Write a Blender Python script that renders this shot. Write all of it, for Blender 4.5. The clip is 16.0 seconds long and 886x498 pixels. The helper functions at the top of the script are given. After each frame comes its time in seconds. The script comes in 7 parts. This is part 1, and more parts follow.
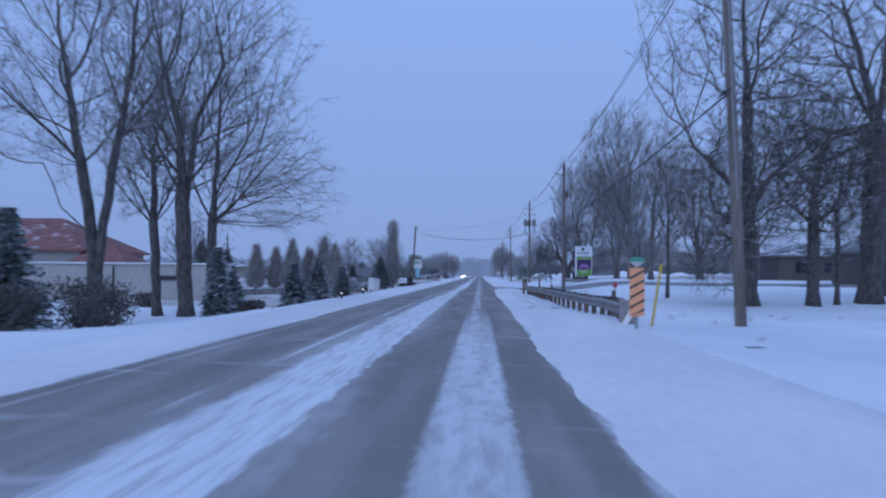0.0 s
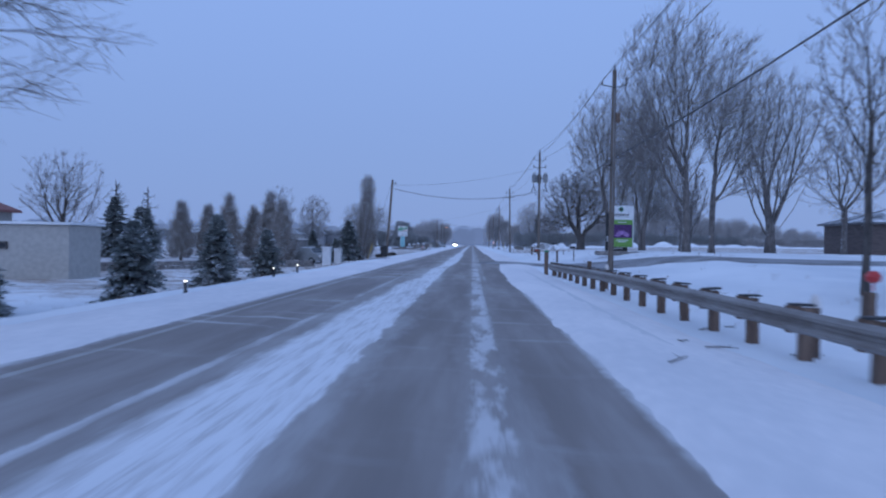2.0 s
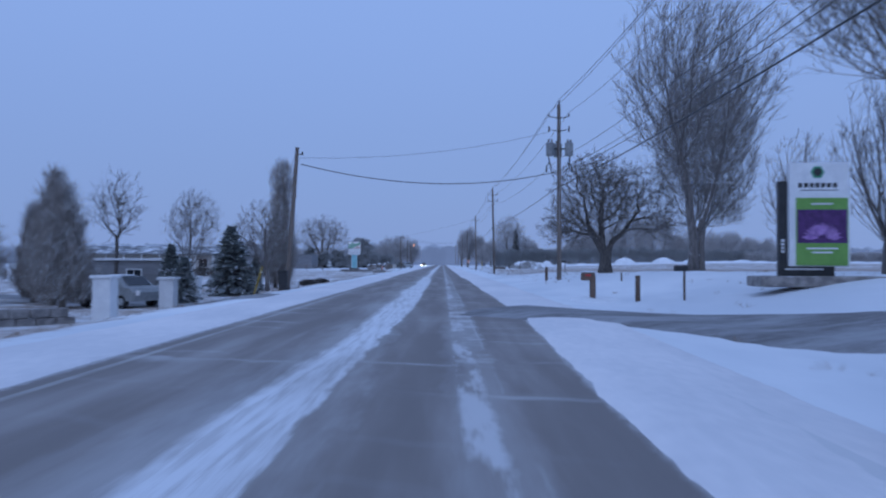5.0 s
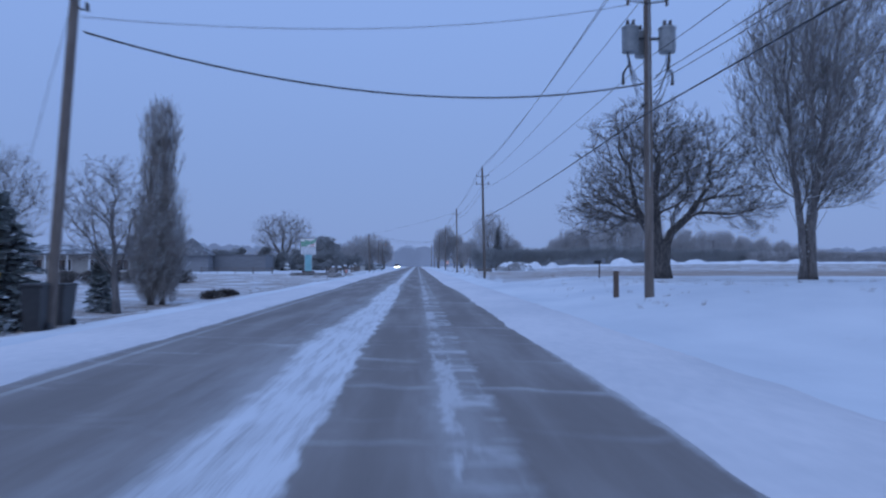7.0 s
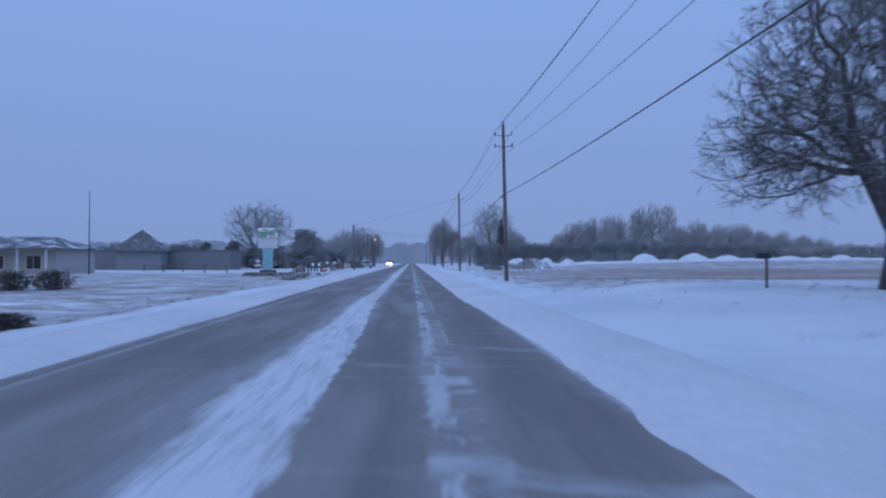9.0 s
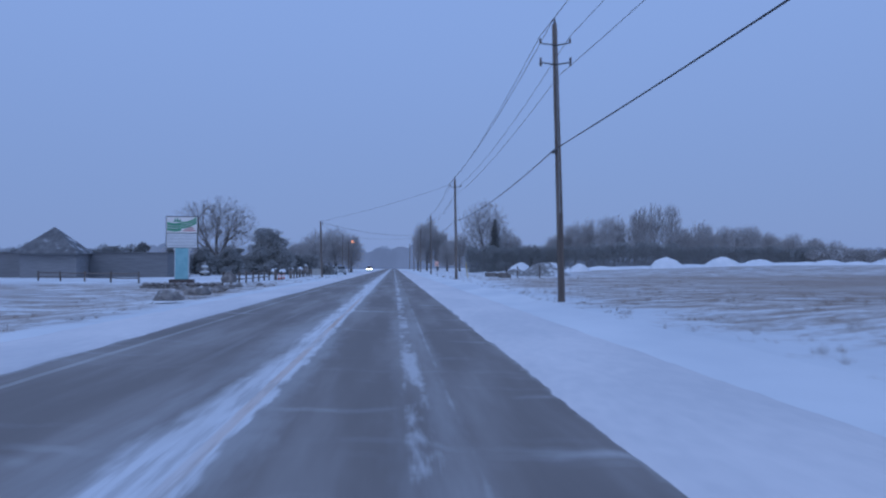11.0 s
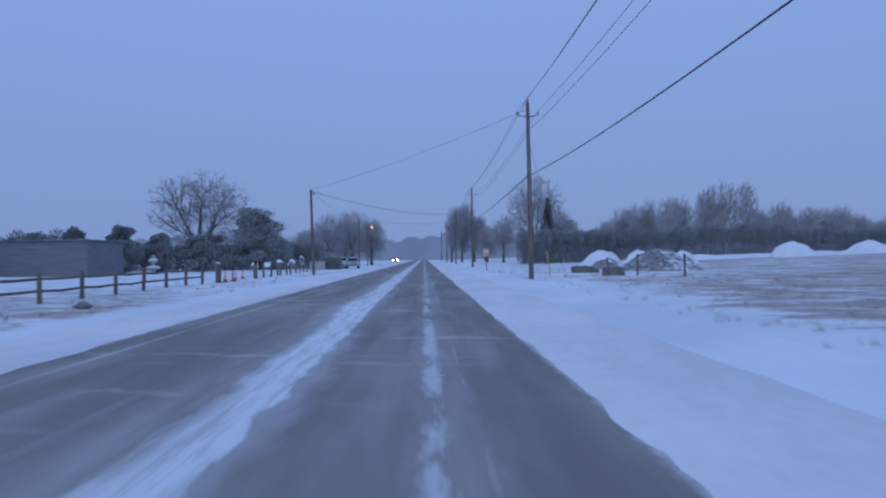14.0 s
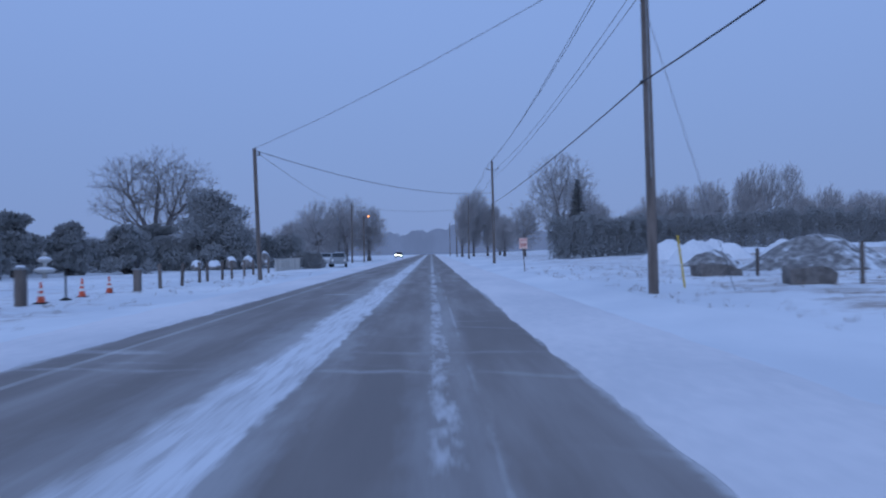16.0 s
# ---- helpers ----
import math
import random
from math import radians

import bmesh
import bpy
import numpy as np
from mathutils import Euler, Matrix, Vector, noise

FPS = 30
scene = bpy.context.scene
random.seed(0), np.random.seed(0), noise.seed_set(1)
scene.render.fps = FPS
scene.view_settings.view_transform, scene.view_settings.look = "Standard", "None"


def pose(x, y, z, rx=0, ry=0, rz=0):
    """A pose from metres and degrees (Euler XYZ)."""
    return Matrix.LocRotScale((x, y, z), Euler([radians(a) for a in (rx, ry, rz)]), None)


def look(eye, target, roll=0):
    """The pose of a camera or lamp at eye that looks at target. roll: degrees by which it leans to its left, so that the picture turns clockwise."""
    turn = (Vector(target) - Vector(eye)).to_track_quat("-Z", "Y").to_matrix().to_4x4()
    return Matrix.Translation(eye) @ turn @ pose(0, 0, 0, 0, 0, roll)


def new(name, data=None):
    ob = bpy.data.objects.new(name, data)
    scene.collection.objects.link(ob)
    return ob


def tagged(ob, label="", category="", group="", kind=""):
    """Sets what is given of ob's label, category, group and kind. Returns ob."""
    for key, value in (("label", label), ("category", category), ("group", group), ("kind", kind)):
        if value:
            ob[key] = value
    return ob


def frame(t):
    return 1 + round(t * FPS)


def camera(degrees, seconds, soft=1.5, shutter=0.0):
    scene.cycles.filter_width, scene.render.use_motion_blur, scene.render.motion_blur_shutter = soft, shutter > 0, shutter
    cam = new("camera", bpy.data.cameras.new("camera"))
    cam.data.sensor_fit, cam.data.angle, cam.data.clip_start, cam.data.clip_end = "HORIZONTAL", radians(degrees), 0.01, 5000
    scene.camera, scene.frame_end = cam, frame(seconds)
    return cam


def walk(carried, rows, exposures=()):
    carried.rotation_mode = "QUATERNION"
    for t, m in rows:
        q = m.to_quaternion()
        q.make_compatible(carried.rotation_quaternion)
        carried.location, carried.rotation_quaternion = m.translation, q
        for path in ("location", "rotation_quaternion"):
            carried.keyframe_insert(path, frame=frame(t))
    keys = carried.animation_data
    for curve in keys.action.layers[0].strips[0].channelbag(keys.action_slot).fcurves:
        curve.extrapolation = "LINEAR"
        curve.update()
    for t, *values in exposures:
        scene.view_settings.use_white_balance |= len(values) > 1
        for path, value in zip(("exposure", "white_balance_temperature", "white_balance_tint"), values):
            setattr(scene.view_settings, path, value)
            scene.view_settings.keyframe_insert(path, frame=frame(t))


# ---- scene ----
cam = camera(62.0, 16.0, soft=2.1, shutter=0.5)

# seconds, across, along, yaw, pitch, roll
PATH = [
    (0, 0.328, -0.06, 2.88, 1.96, 0.54),
    (0.5, 0.279, 5.54, 3.17, 1.21, 0.41),
    (1, 0.180, 11.11, 2.76, 0.47, 0.39),
    (1.5, 0.076, 16.61, 2.46, -0.09, 0.74),
    (2, 0.001, 22.08, 2.27, -0.45, 1.07),
    (2.5, -0.078, 27.57, 1.90, -0.38, 1.17),
    (3, -0.141, 33.08, 1.59, -0.13, 0.93),
    (3.5, -0.159, 38.65, 1.30, 0.43, 0.45),
    (4, -0.154, 44.25, 1.08, 0.97, 0.34),
    (6.5, -0.176, 72.62, -1.76, 1.16, 0.06),
    (7, -0.183, 78.31, -1.99, 1.21, 0.06),
    (7.5, -0.177, 83.98, -2.58, 1.22, 0.10),
    (8, -0.138, 89.66, -2.53, 1.14, 0.21),
    (8.5, -0.116, 95.43, -2.29, 0.92, 0.01),
    (11, -0.065, 124.71, -3.82, 1.37, -0.01),
    (11.5, -0.046, 130.42, -3.74, 1.35, -0.12),
    (12, -0.029, 136.07, -3.56, 1.17, -0.13),
    (12.5, 0.006, 141.64, -3.28, 0.86, -0.19),
    (13, 0.028, 147.16, -2.75, 0.64, -0.28),
    (13.5, 0.062, 152.72, -2.31, 0.58, -0.32),
    (14, 0.096, 158.36, -1.47, 0.65, -0.53),
    (14.5, 0.127, 164.02, -1.19, 0.68, -0.68),
    (15, 0.112, 169.71, -1.04, 0.40, -0.85),
    (15.5, 0.103, 175.48, -0.96, 0.38, -0.93),
    (16, 0.091, 181.21, -0.94, 0.19, -1.09),
]
EYE = 1.42
walk(cam, [(t, pose(x, y, EYE, 90 + p, -r, w)) for t, x, y, w, p, r in PATH],
     [(0, 0.2), (2.5, 0.17), (4, 0.13), (7, 0.1), (8.5, 0.06), (11, 0.0), (16, 0.0)])

# ---- light ----
world = bpy.data.worlds.new("overcast_dusk")
scene.world = world
world.use_nodes = True
wn, wl = world.node_tree.nodes, world.node_tree.links
sky = wn.new("ShaderNodeTexSky")
sky.sky_type, sky.sun_disc = "NISHITA", False
sky.sun_elevation, sky.sun_rotation = radians(6), radians(200)
# a closed cloud deck, a little greyer and darker towards the horizon
up = wn.new("ShaderNodeSeparateXYZ")
wl.new(wn.new("ShaderNodeTexCoord").outputs["Generated"], up.inputs[0])
deck = wn.new("ShaderNodeMapRange")
deck.interpolation_type = "SMOOTHSTEP"
deck.inputs["From Min"].default_value, deck.inputs["From Max"].default_value = -0.02, 0.42
wl.new(up.outputs["Z"], deck.inputs["Value"])
hue = wn.new("ShaderNodeMix")
hue.data_type = "RGBA"
hue.inputs["A"].default_value = (2.02, 3.12, 6.2, 1)
hue.inputs["B"].default_value = (2.42, 3.85, 7.75, 1)
wl.new(deck.outputs[0], hue.inputs["Factor"])
cloud = wn.new("ShaderNodeMix")
cloud.data_type = "RGBA"
cloud.inputs["Factor"].default_value = 0.95
wl.new(sky.outputs["Color"], cloud.inputs["A"])
wl.new(hue.outputs["Result"], cloud.inputs["B"])
wl.new(cloud.outputs["Result"], wn["Background"].inputs["Color"])
wn["Background"].inputs["Strength"].default_value = 0.1
sun = new("sun", bpy.data.lights.new("sun", "SUN"))
sun.data.energy, sun.data.angle, sun.data.color = 0.55, radians(60), (0.55, 0.68, 1.0)
sun.matrix_world = look((0, 0, 40), (18, 45, 0))


# ---- materials ----
class Nodes:
    """A small helper for writing a node material in few lines."""

    def __init__(self, name):
        self.mat = bpy.data.materials.new(name)
        self.mat.use_nodes = True
        self.n, self.l = self.mat.node_tree.nodes, self.mat.node_tree.links
        self.bsdf = self.n["Principled BSDF"]
        self.pos = self.n.new("ShaderNodeNewGeometry").outputs["Position"]

    def put(self, socket, value):
        if hasattr(value, "is_linked"):
            self.l.new(value, socket)
        elif isinstance(value, (tuple, list)) and len(value) == 3 and socket.type == "RGBA":
            socket.default_value = (*value, 1)
        else:
            socket.default_value = value

    def math(self, op, a, b=0.0, c=0.0, clamp=False):
        m = self.n.new("ShaderNodeMath")
        m.operation, m.use_clamp = op, clamp
        for s, v in zip(m.inputs, (a, b, c)):
            self.put(s, v)
        return m.outputs[0]

    def noise(self, scale=1.0, stretch=(1, 1, 1), detail=4.0, rough=0.55, at=None):
        mp = self.n.new("ShaderNodeMapping")
        mp.inputs["Scale"].default_value = stretch
        self.l.new(at or self.pos, mp.inputs["Vector"])
        t = self.n.new("ShaderNodeTexNoise")
        self.l.new(mp.outputs[0], t.inputs["Vector"])
        t.inputs["Scale"].default_value, t.inputs["Detail"].default_value, t.inputs["Roughness"].default_value = scale, detail, rough
        return t.outputs["Fac"]

    def step(self, v, a, b, lo=0.0, hi=1.0):
        r = self.n.new("ShaderNodeMapRange")
        r.interpolation_type = "SMOOTHSTEP"
        for s, x in zip(r.inputs, (v, a, b, lo, hi)):
            self.put(s, x)
        return r.outputs[0]

    def mix(self, f, a, b):
        m = self.n.new("ShaderNodeMix")
        m.data_type = "RGBA"
        for key, v in (("Factor", f), ("A", a), ("B", b)):
            self.put(m.inputs[key], v)
        return m.outputs["Result"]

    def xyz(self):
        s = self.n.new("ShaderNodeSeparateXYZ")
        self.l.new(self.pos, s.inputs[0])
        return s.outputs

    def bump(self, height, strength=0.3, distance=0.02):
        b = self.n.new("ShaderNodeBump")
        b.inputs["Strength"].default_value, b.inputs["Distance"].default_value = strength, distance
        self.l.new(height, b.inputs["Height"])
        self.l.new(b.outputs[0], self.bsdf.inputs["Normal"])

    def done(self, color, rough=0.8, metal=0.0, **more):
        self.put(self.bsdf.inputs["Base Color"], color)
        self.put(self.bsdf.inputs["Roughness"], rough)
        self.put(self.bsdf.inputs["Metallic"], metal)
        for key, v in more.items():
            self.put(self.bsdf.inputs[key.replace("_", " ")], v)
        return self.mat


def plain(name, c1, c2, scale=6.0, stretch=(1, 1, 1), rough=0.75, metal=0.0, bump=0.2, vary=0.15):
    """Two tones mixed by coarse and fine noise, with a little of its own for each object."""
    s = Nodes(name)
    f = s.math("ADD", s.math("MULTIPLY", s.noise(scale, stretch, 3), 0.6), s.math("MULTIPLY", s.noise(scale * 7, stretch, 3), 0.4))
    col = s.mix(s.step(f, 0.35, 0.65), c1, c2)
    if vary:
        r = s.n.new("ShaderNodeObjectInfo").outputs["Random"]
        h = s.n.new("ShaderNodeHueSaturation")
        s.put(h.inputs["Value"], s.step(r, 0, 1, 1 - vary, 1 + vary))
        s.put(h.inputs["Color"], col)
        col = h.outputs[0]
    if bump:
        s.bump(f, bump, 0.01)
    return s.done(col, rough, metal)


SNOW = (0.80, 0.83, 0.86)


def snowed(name, c1, c2, scale, amount, stretch=(1, 1, 1), rough=0.85, side=(-0.75, -0.25, 0.6)):
    """Bark, stone or needles with snow blown on to the windward and upper faces."""
    s = Nodes(name)
    f = s.noise(scale, stretch, 4)
    col = s.mix(s.step(f, 0.35, 0.65), c1, c2)
    nrm = s.n.new("ShaderNodeNewGeometry").outputs["Normal"]
    d = s.n.new("ShaderNodeVectorMath")
    d.operation = "DOT_PRODUCT"
    s.l.new(nrm, d.inputs[0])
    d.inputs[1].default_value = side
    g = s.math("ADD", d.outputs["Value"], s.math("MULTIPLY", s.noise(scale * 0.5, (1, 1, 1), 5), 1.2))
    s.bump(f, 0.5, 0.02)
    return s.done(s.mix(s.step(g, 1.62 - amount, 1.95 - amount), col, SNOW), rough)


def snow_material(name="fresh_snow", tint=(1, 1, 1)):
    s = Nodes(name)
    a = s.noise(0.35, (1, 0.35, 1), 5)
    b = s.noise(6, (1, 0.5, 1), 4)
    c = s.noise(28, (1, 1, 1), 4)
    s.bump(s.math("ADD", a, s.math("ADD", s.math("MULTIPLY", b, 0.22), s.math("MULTIPLY", c, 0.03))), 0.6, 0.14)
    lo, hi = [tuple(v * t for v, t in zip(q, tint)) for q in ((0.72, 0.745, 0.775), (0.88, 0.89, 0.905))]
    return s.done(s.mix(s.step(s.math("ADD", s.math("MULTIPLY", a, 0.7), s.math("MULTIPLY", b, 0.3)), 0.34, 0.66), lo, hi), 0.75)


def ground_material():
    """Wind-packed snow over dead grass, which shows through on the lawns and on the open field."""
    s = Nodes("snowy_ground")
    x, y, _ = s.xyz()
    streak = s.noise(0.6, (0.6, 1.15, 1), 7, 0.66)
    fine = s.noise(9, (0.5, 1.4, 1), 4)
    lumps = s.noise(0.9, (0.6, 1.0, 1), 5, 0.7)
    wander = s.math("MULTIPLY", s.math("SUBTRACT", s.noise(0.16, (0.3, 1, 1), 4), 0.5), 9.0)
    xx = s.math("ADD", x, wander)
    field = s.math("MULTIPLY", s.step(xx, 4.2, 10.5), s.math("MULTIPLY", s.step(y, 126, 142), s.step(y, 188, 214, 1, 0.62)))
    tilled = s.math("MULTIPLY", s.step(x, 13, 32), s.math("MULTIPLY", s.step(y, 128, 146), s.step(y, 254, 262, 1, 0)))
    lawn = s.math("MULTIPLY", s.step(s.math("ADD", x, s.math("MULTIPLY", wander, 0.2)), -7.0, -9.2), s.step(y, 38, 55))
    oaks = s.math("MULTIPLY", s.step(x, 9, 13), s.math("MULTIPLY", s.step(y, 110, 116), s.step(y, 126, 134, 1, 0)))
    bare = s.math("ADD", s.math("MULTIPLY", field, 0.305), s.math("ADD", s.math("MULTIPLY", tilled, 0.10), s.math("ADD", s.math("MULTIPLY", s.math("MULTIPLY", lawn, s.step(y, 178, 205, 1, 0.55)), 0.275), s.math("MULTIPLY", oaks, 0.16))))
    mixed = s.math("ADD", s.math("MULTIPLY", streak, 0.6), s.math("MULTIPLY", lumps, 0.4))
    v = s.math("ADD", s.math("ADD", mixed, bare), s.math("MULTIPLY", s.math("SUBTRACT", fine, 0.5), 0.42))
    big = s.noise(0.07, (1, 0.8, 1), 4)
    m = s.math("MULTIPLY", s.step(v, 0.66, 0.86, 0, 0.92), s.step(big, 0.3, 0.55, 0.7, 1))
    speck = s.step(s.noise(3.1, (1, 0.6, 1), 5, 0.7), 0.70, 0.76, 0, 0.6)
    m = s.math("MAXIMUM", m, s.math("MULTIPLY", speck, s.step(s.math("ABSOLUTE", s.math("ADD", x, 1.7)), 6.5, 9)))
    grass = s.mix(s.noise(14, (1, 1, 1), 3), (0.225, 0.158, 0.118), (0.41, 0.30, 0.23))
    soft = s.noise(0.2, (1, 0.5, 1), 4)
    snow = s.mix(s.step(soft, 0.3, 0.7), (0.70, 0.73, 0.765), (0.87, 0.885, 0.90))
    s.bump(s.math("ADD", s.math("ADD", streak, s.math("MULTIPLY", lumps, 0.5)), s.math("MULTIPLY", fine, 0.3)), 0.6, 0.1)
    return s.done(s.mix(m, snow, grass), 0.8)


def road_material():
    """Dry salted asphalt with worn lines, snow packed along the centre and between the wheel tracks, and thin drift."""
    s = Nodes("snowy_asphalt")
    x, y, _ = s.xyz()
    rag = s.math("SUBTRACT", s.noise(2.2, (1.3, 0.45, 1), 6, 0.68), 0.5)
    crumb = s.math("SUBTRACT", s.noise(5.5, (1, 1.7, 1), 6, 0.75), 0.5)
    grain = s.noise(45, (1, 1, 1), 3)
    blot = s.noise(0.7, (1.6, 0.18, 1), 4)
    tar = s.mix(s.step(blot, 0.3, 0.7), (0.160, 0.131, 0.118), (0.235, 0.196, 0.176))
    tar = s.mix(s.math("MULTIPLY", grain, 0.35), tar, (0.30, 0.265, 0.24))
    # worn white edge line and yellow centre line
    wear = s.step(s.noise(1.6, (2, 0.3, 1), 5), 0.35, 0.6, 0.35, 1)
    line = s.math("ABSOLUTE", s.math("ADD", x, 4.72))
    tar = s.mix(s.math("MULTIPLY", s.step(line, 0.075, 0.055, 0, 0.42), wear), tar, (0.62, 0.62, 0.60))

    def strip(left, right, soft_l, soft_r, ragged, by):
        a = s.step(s.math("ADD", s.math("SUBTRACT", x, left), s.math("MULTIPLY", by, ragged)), -soft_l, soft_l)
        b = s.step(s.math("ADD", s.math("SUBTRACT", right, x), s.math("MULTIPLY", by, ragged)), -soft_r, soft_r)
        return s.math("MULTIPLY", a, b)

    slow = s.math("MULTIPLY", s.math("SUBTRACT", s.noise(0.09, (0.05, 1, 1), 3), 0.5), 1.0)
    late = s.step(y, 122, 142)
    edge = s.math("ADD", s.math("ADD", s.step(y, 34, 66, -2.55, -2.08), slow), s.math("SUBTRACT", s.math("MULTIPLY", late, 0.14), s.step(y, 160, 178, 0, 0.30)))
    right = s.math("ADD", s.math("ADD", -1.36, s.math("MULTIPLY", s.math("MULTIPLY", s.step(y, 66, 80), s.step(y, 112, 130, 1, 0)), 0.30)), s.math("MULTIPLY", slow, 0.2))
    patch = s.noise(0.5, (1.8, 0.22, 1), 5, 0.62)
    streak = s.step(s.noise(3.4, (2.4, 0.16, 1), 6, 0.7), 0.36, 0.56, 0.66, 1)
    ridge = s.math("MULTIPLY", s.math("MULTIPLY", strip(edge, right, 0.20, 0.06, 0.5, rag), s.step(patch, 0.28, 0.52, 0.62, 0.97)), streak)
    lane = s.math("MULTIPLY", strip(-3.02, -2.86, 0.03, 0.03, 0.28, crumb), s.math("MULTIPLY", s.step(y, 36, 60, 0.7, 0.15), s.step(patch, 0.35, 0.6)))
    veil = s.math("MULTIPLY", strip(s.math("SUBTRACT", edge, 0.6), -1.05, 0.6, 0.3, 0.9, rag), s.step(patch, 0.3, 0.65, 0.08, 0.36))
    gaps = s.step(s.noise(1.3, (1.2, 0.30, 1), 6, 0.72), 0.40, 0.56)
    width = s.step(y, 40, 110, 0.06, 0.0)
    core = s.math("MULTIPLY", strip(s.math("SUBTRACT", 0.06, width), s.math("ADD", 0.30, width), 0.05, 0.05, 0.42, crumb), s.math("MULTIPLY", gaps, 0.64))
    rim = s.math("MULTIPLY", strip(0.50, 0.56, 0.03, 0.03, 0.22, crumb), s.math("MULTIPLY", s.step(patch, 0.45, 0.62), 0.45))
    halo = s.math("MULTIPLY", strip(-0.15, 0.60, 0.2, 0.2, 0.5, rag), s.step(patch, 0.3, 0.7, 0.05, 0.28))
    early = s.math("MULTIPLY", strip(-0.16, 0.66, 0.06, 0.06, 0.42, crumb), s.math("MULTIPLY", s.step(y, 14, 34, 0.84, 0), s.math("MULTIPLY", s.step(patch, 0.3, 0.6, 0.6, 1), s.step(s.noise(2.6, (1.5, 0.5, 1), 6, 0.75), 0.36, 0.56, 0.62, 1))))
    mid = s.math("MULTIPLY", s.step(y, 58, 72), s.step(y, 112, 126, 1, 0))
    crust = s.math("MULTIPLY", strip(0.0, 0.62, 0.05, 0.08, 0.5, crumb), s.math("MULTIPLY", mid, s.step(s.noise(1.2, (0.35, 1.1, 1), 6, 0.72), 0.47, 0.62, 0.12, 0.6)))
    bent = s.n.new("ShaderNodeCombineXYZ")
    s.put(bent.inputs[0], x)
    s.put(bent.inputs[1], s.math("ADD", s.math("ADD", y, s.math("MULTIPLY", x, 0.22)), s.math("MULTIPLY", s.noise(0.5, (1, 0.6, 1), 3), 1.6)))
    cross = s.noise(0.8, (0.16, 1.7, 1), 7, 0.7, bent.outputs[0])
    drift = s.math("MULTIPLY", s.step(cross, 0.55, 0.68, 0, 0.52), s.step(s.noise(0.12, (1.5, 0.6, 1), 3), 0.42, 0.6, 0.15, 1))
    dust = s.math("ADD", drift, s.step(blot, 0.40, 0.85, 0.05, 0.22))
    kerb = s.math("SUBTRACT", s.step(y, 60, 78, 0, 0.47), s.step(y, 116, 132, 0, 0.22))
    rim_r = s.step(s.math("SUBTRACT", s.math("ADD", x, s.math("MULTIPLY", crumb, 0.45)), kerb), 1.42, 1.62, 0, 0.75)
    rim_l = s.step(s.math("ADD", s.math("ADD", x, s.step(y, 120, 150, 0, 0.3)), s.math("MULTIPLY", crumb, 0.6)), -4.95, -5.22, 0, 0.75)
    m = ridge
    for other in (veil, lane, core, rim, halo, early, crust, dust, rim_r, rim_l):
        m = s.math("MAXIMUM", m, other)
    # the yellow line, scraped free along the ridge
    yel = s.math("ABSOLUTE", s.math("ADD", s.math("ADD", x, 1.53), s.math("MULTIPLY", crumb, 0.08)))
    paint = s.math("MULTIPLY", s.step(yel, 0.075, 0.04), s.math("MULTIPLY", s.math("MULTIPLY", s.step(y, 122, 138), s.step(y, 152, 164, 1, 0)), s.step(patch, 0.32, 0.6, 0.0, 0.55)))
    s.bump(s.math("ADD", s.math("MULTIPLY", grain, 0.15), s.math("ADD", m, s.math("MULTIPLY", crumb, 0.3))), 0.4, 0.025)
    return s.done(s.mix(paint, s.mix(m, tar, (0.80, 0.81, 0.83)), (0.60, 0.33, 0.17)), 0.85)


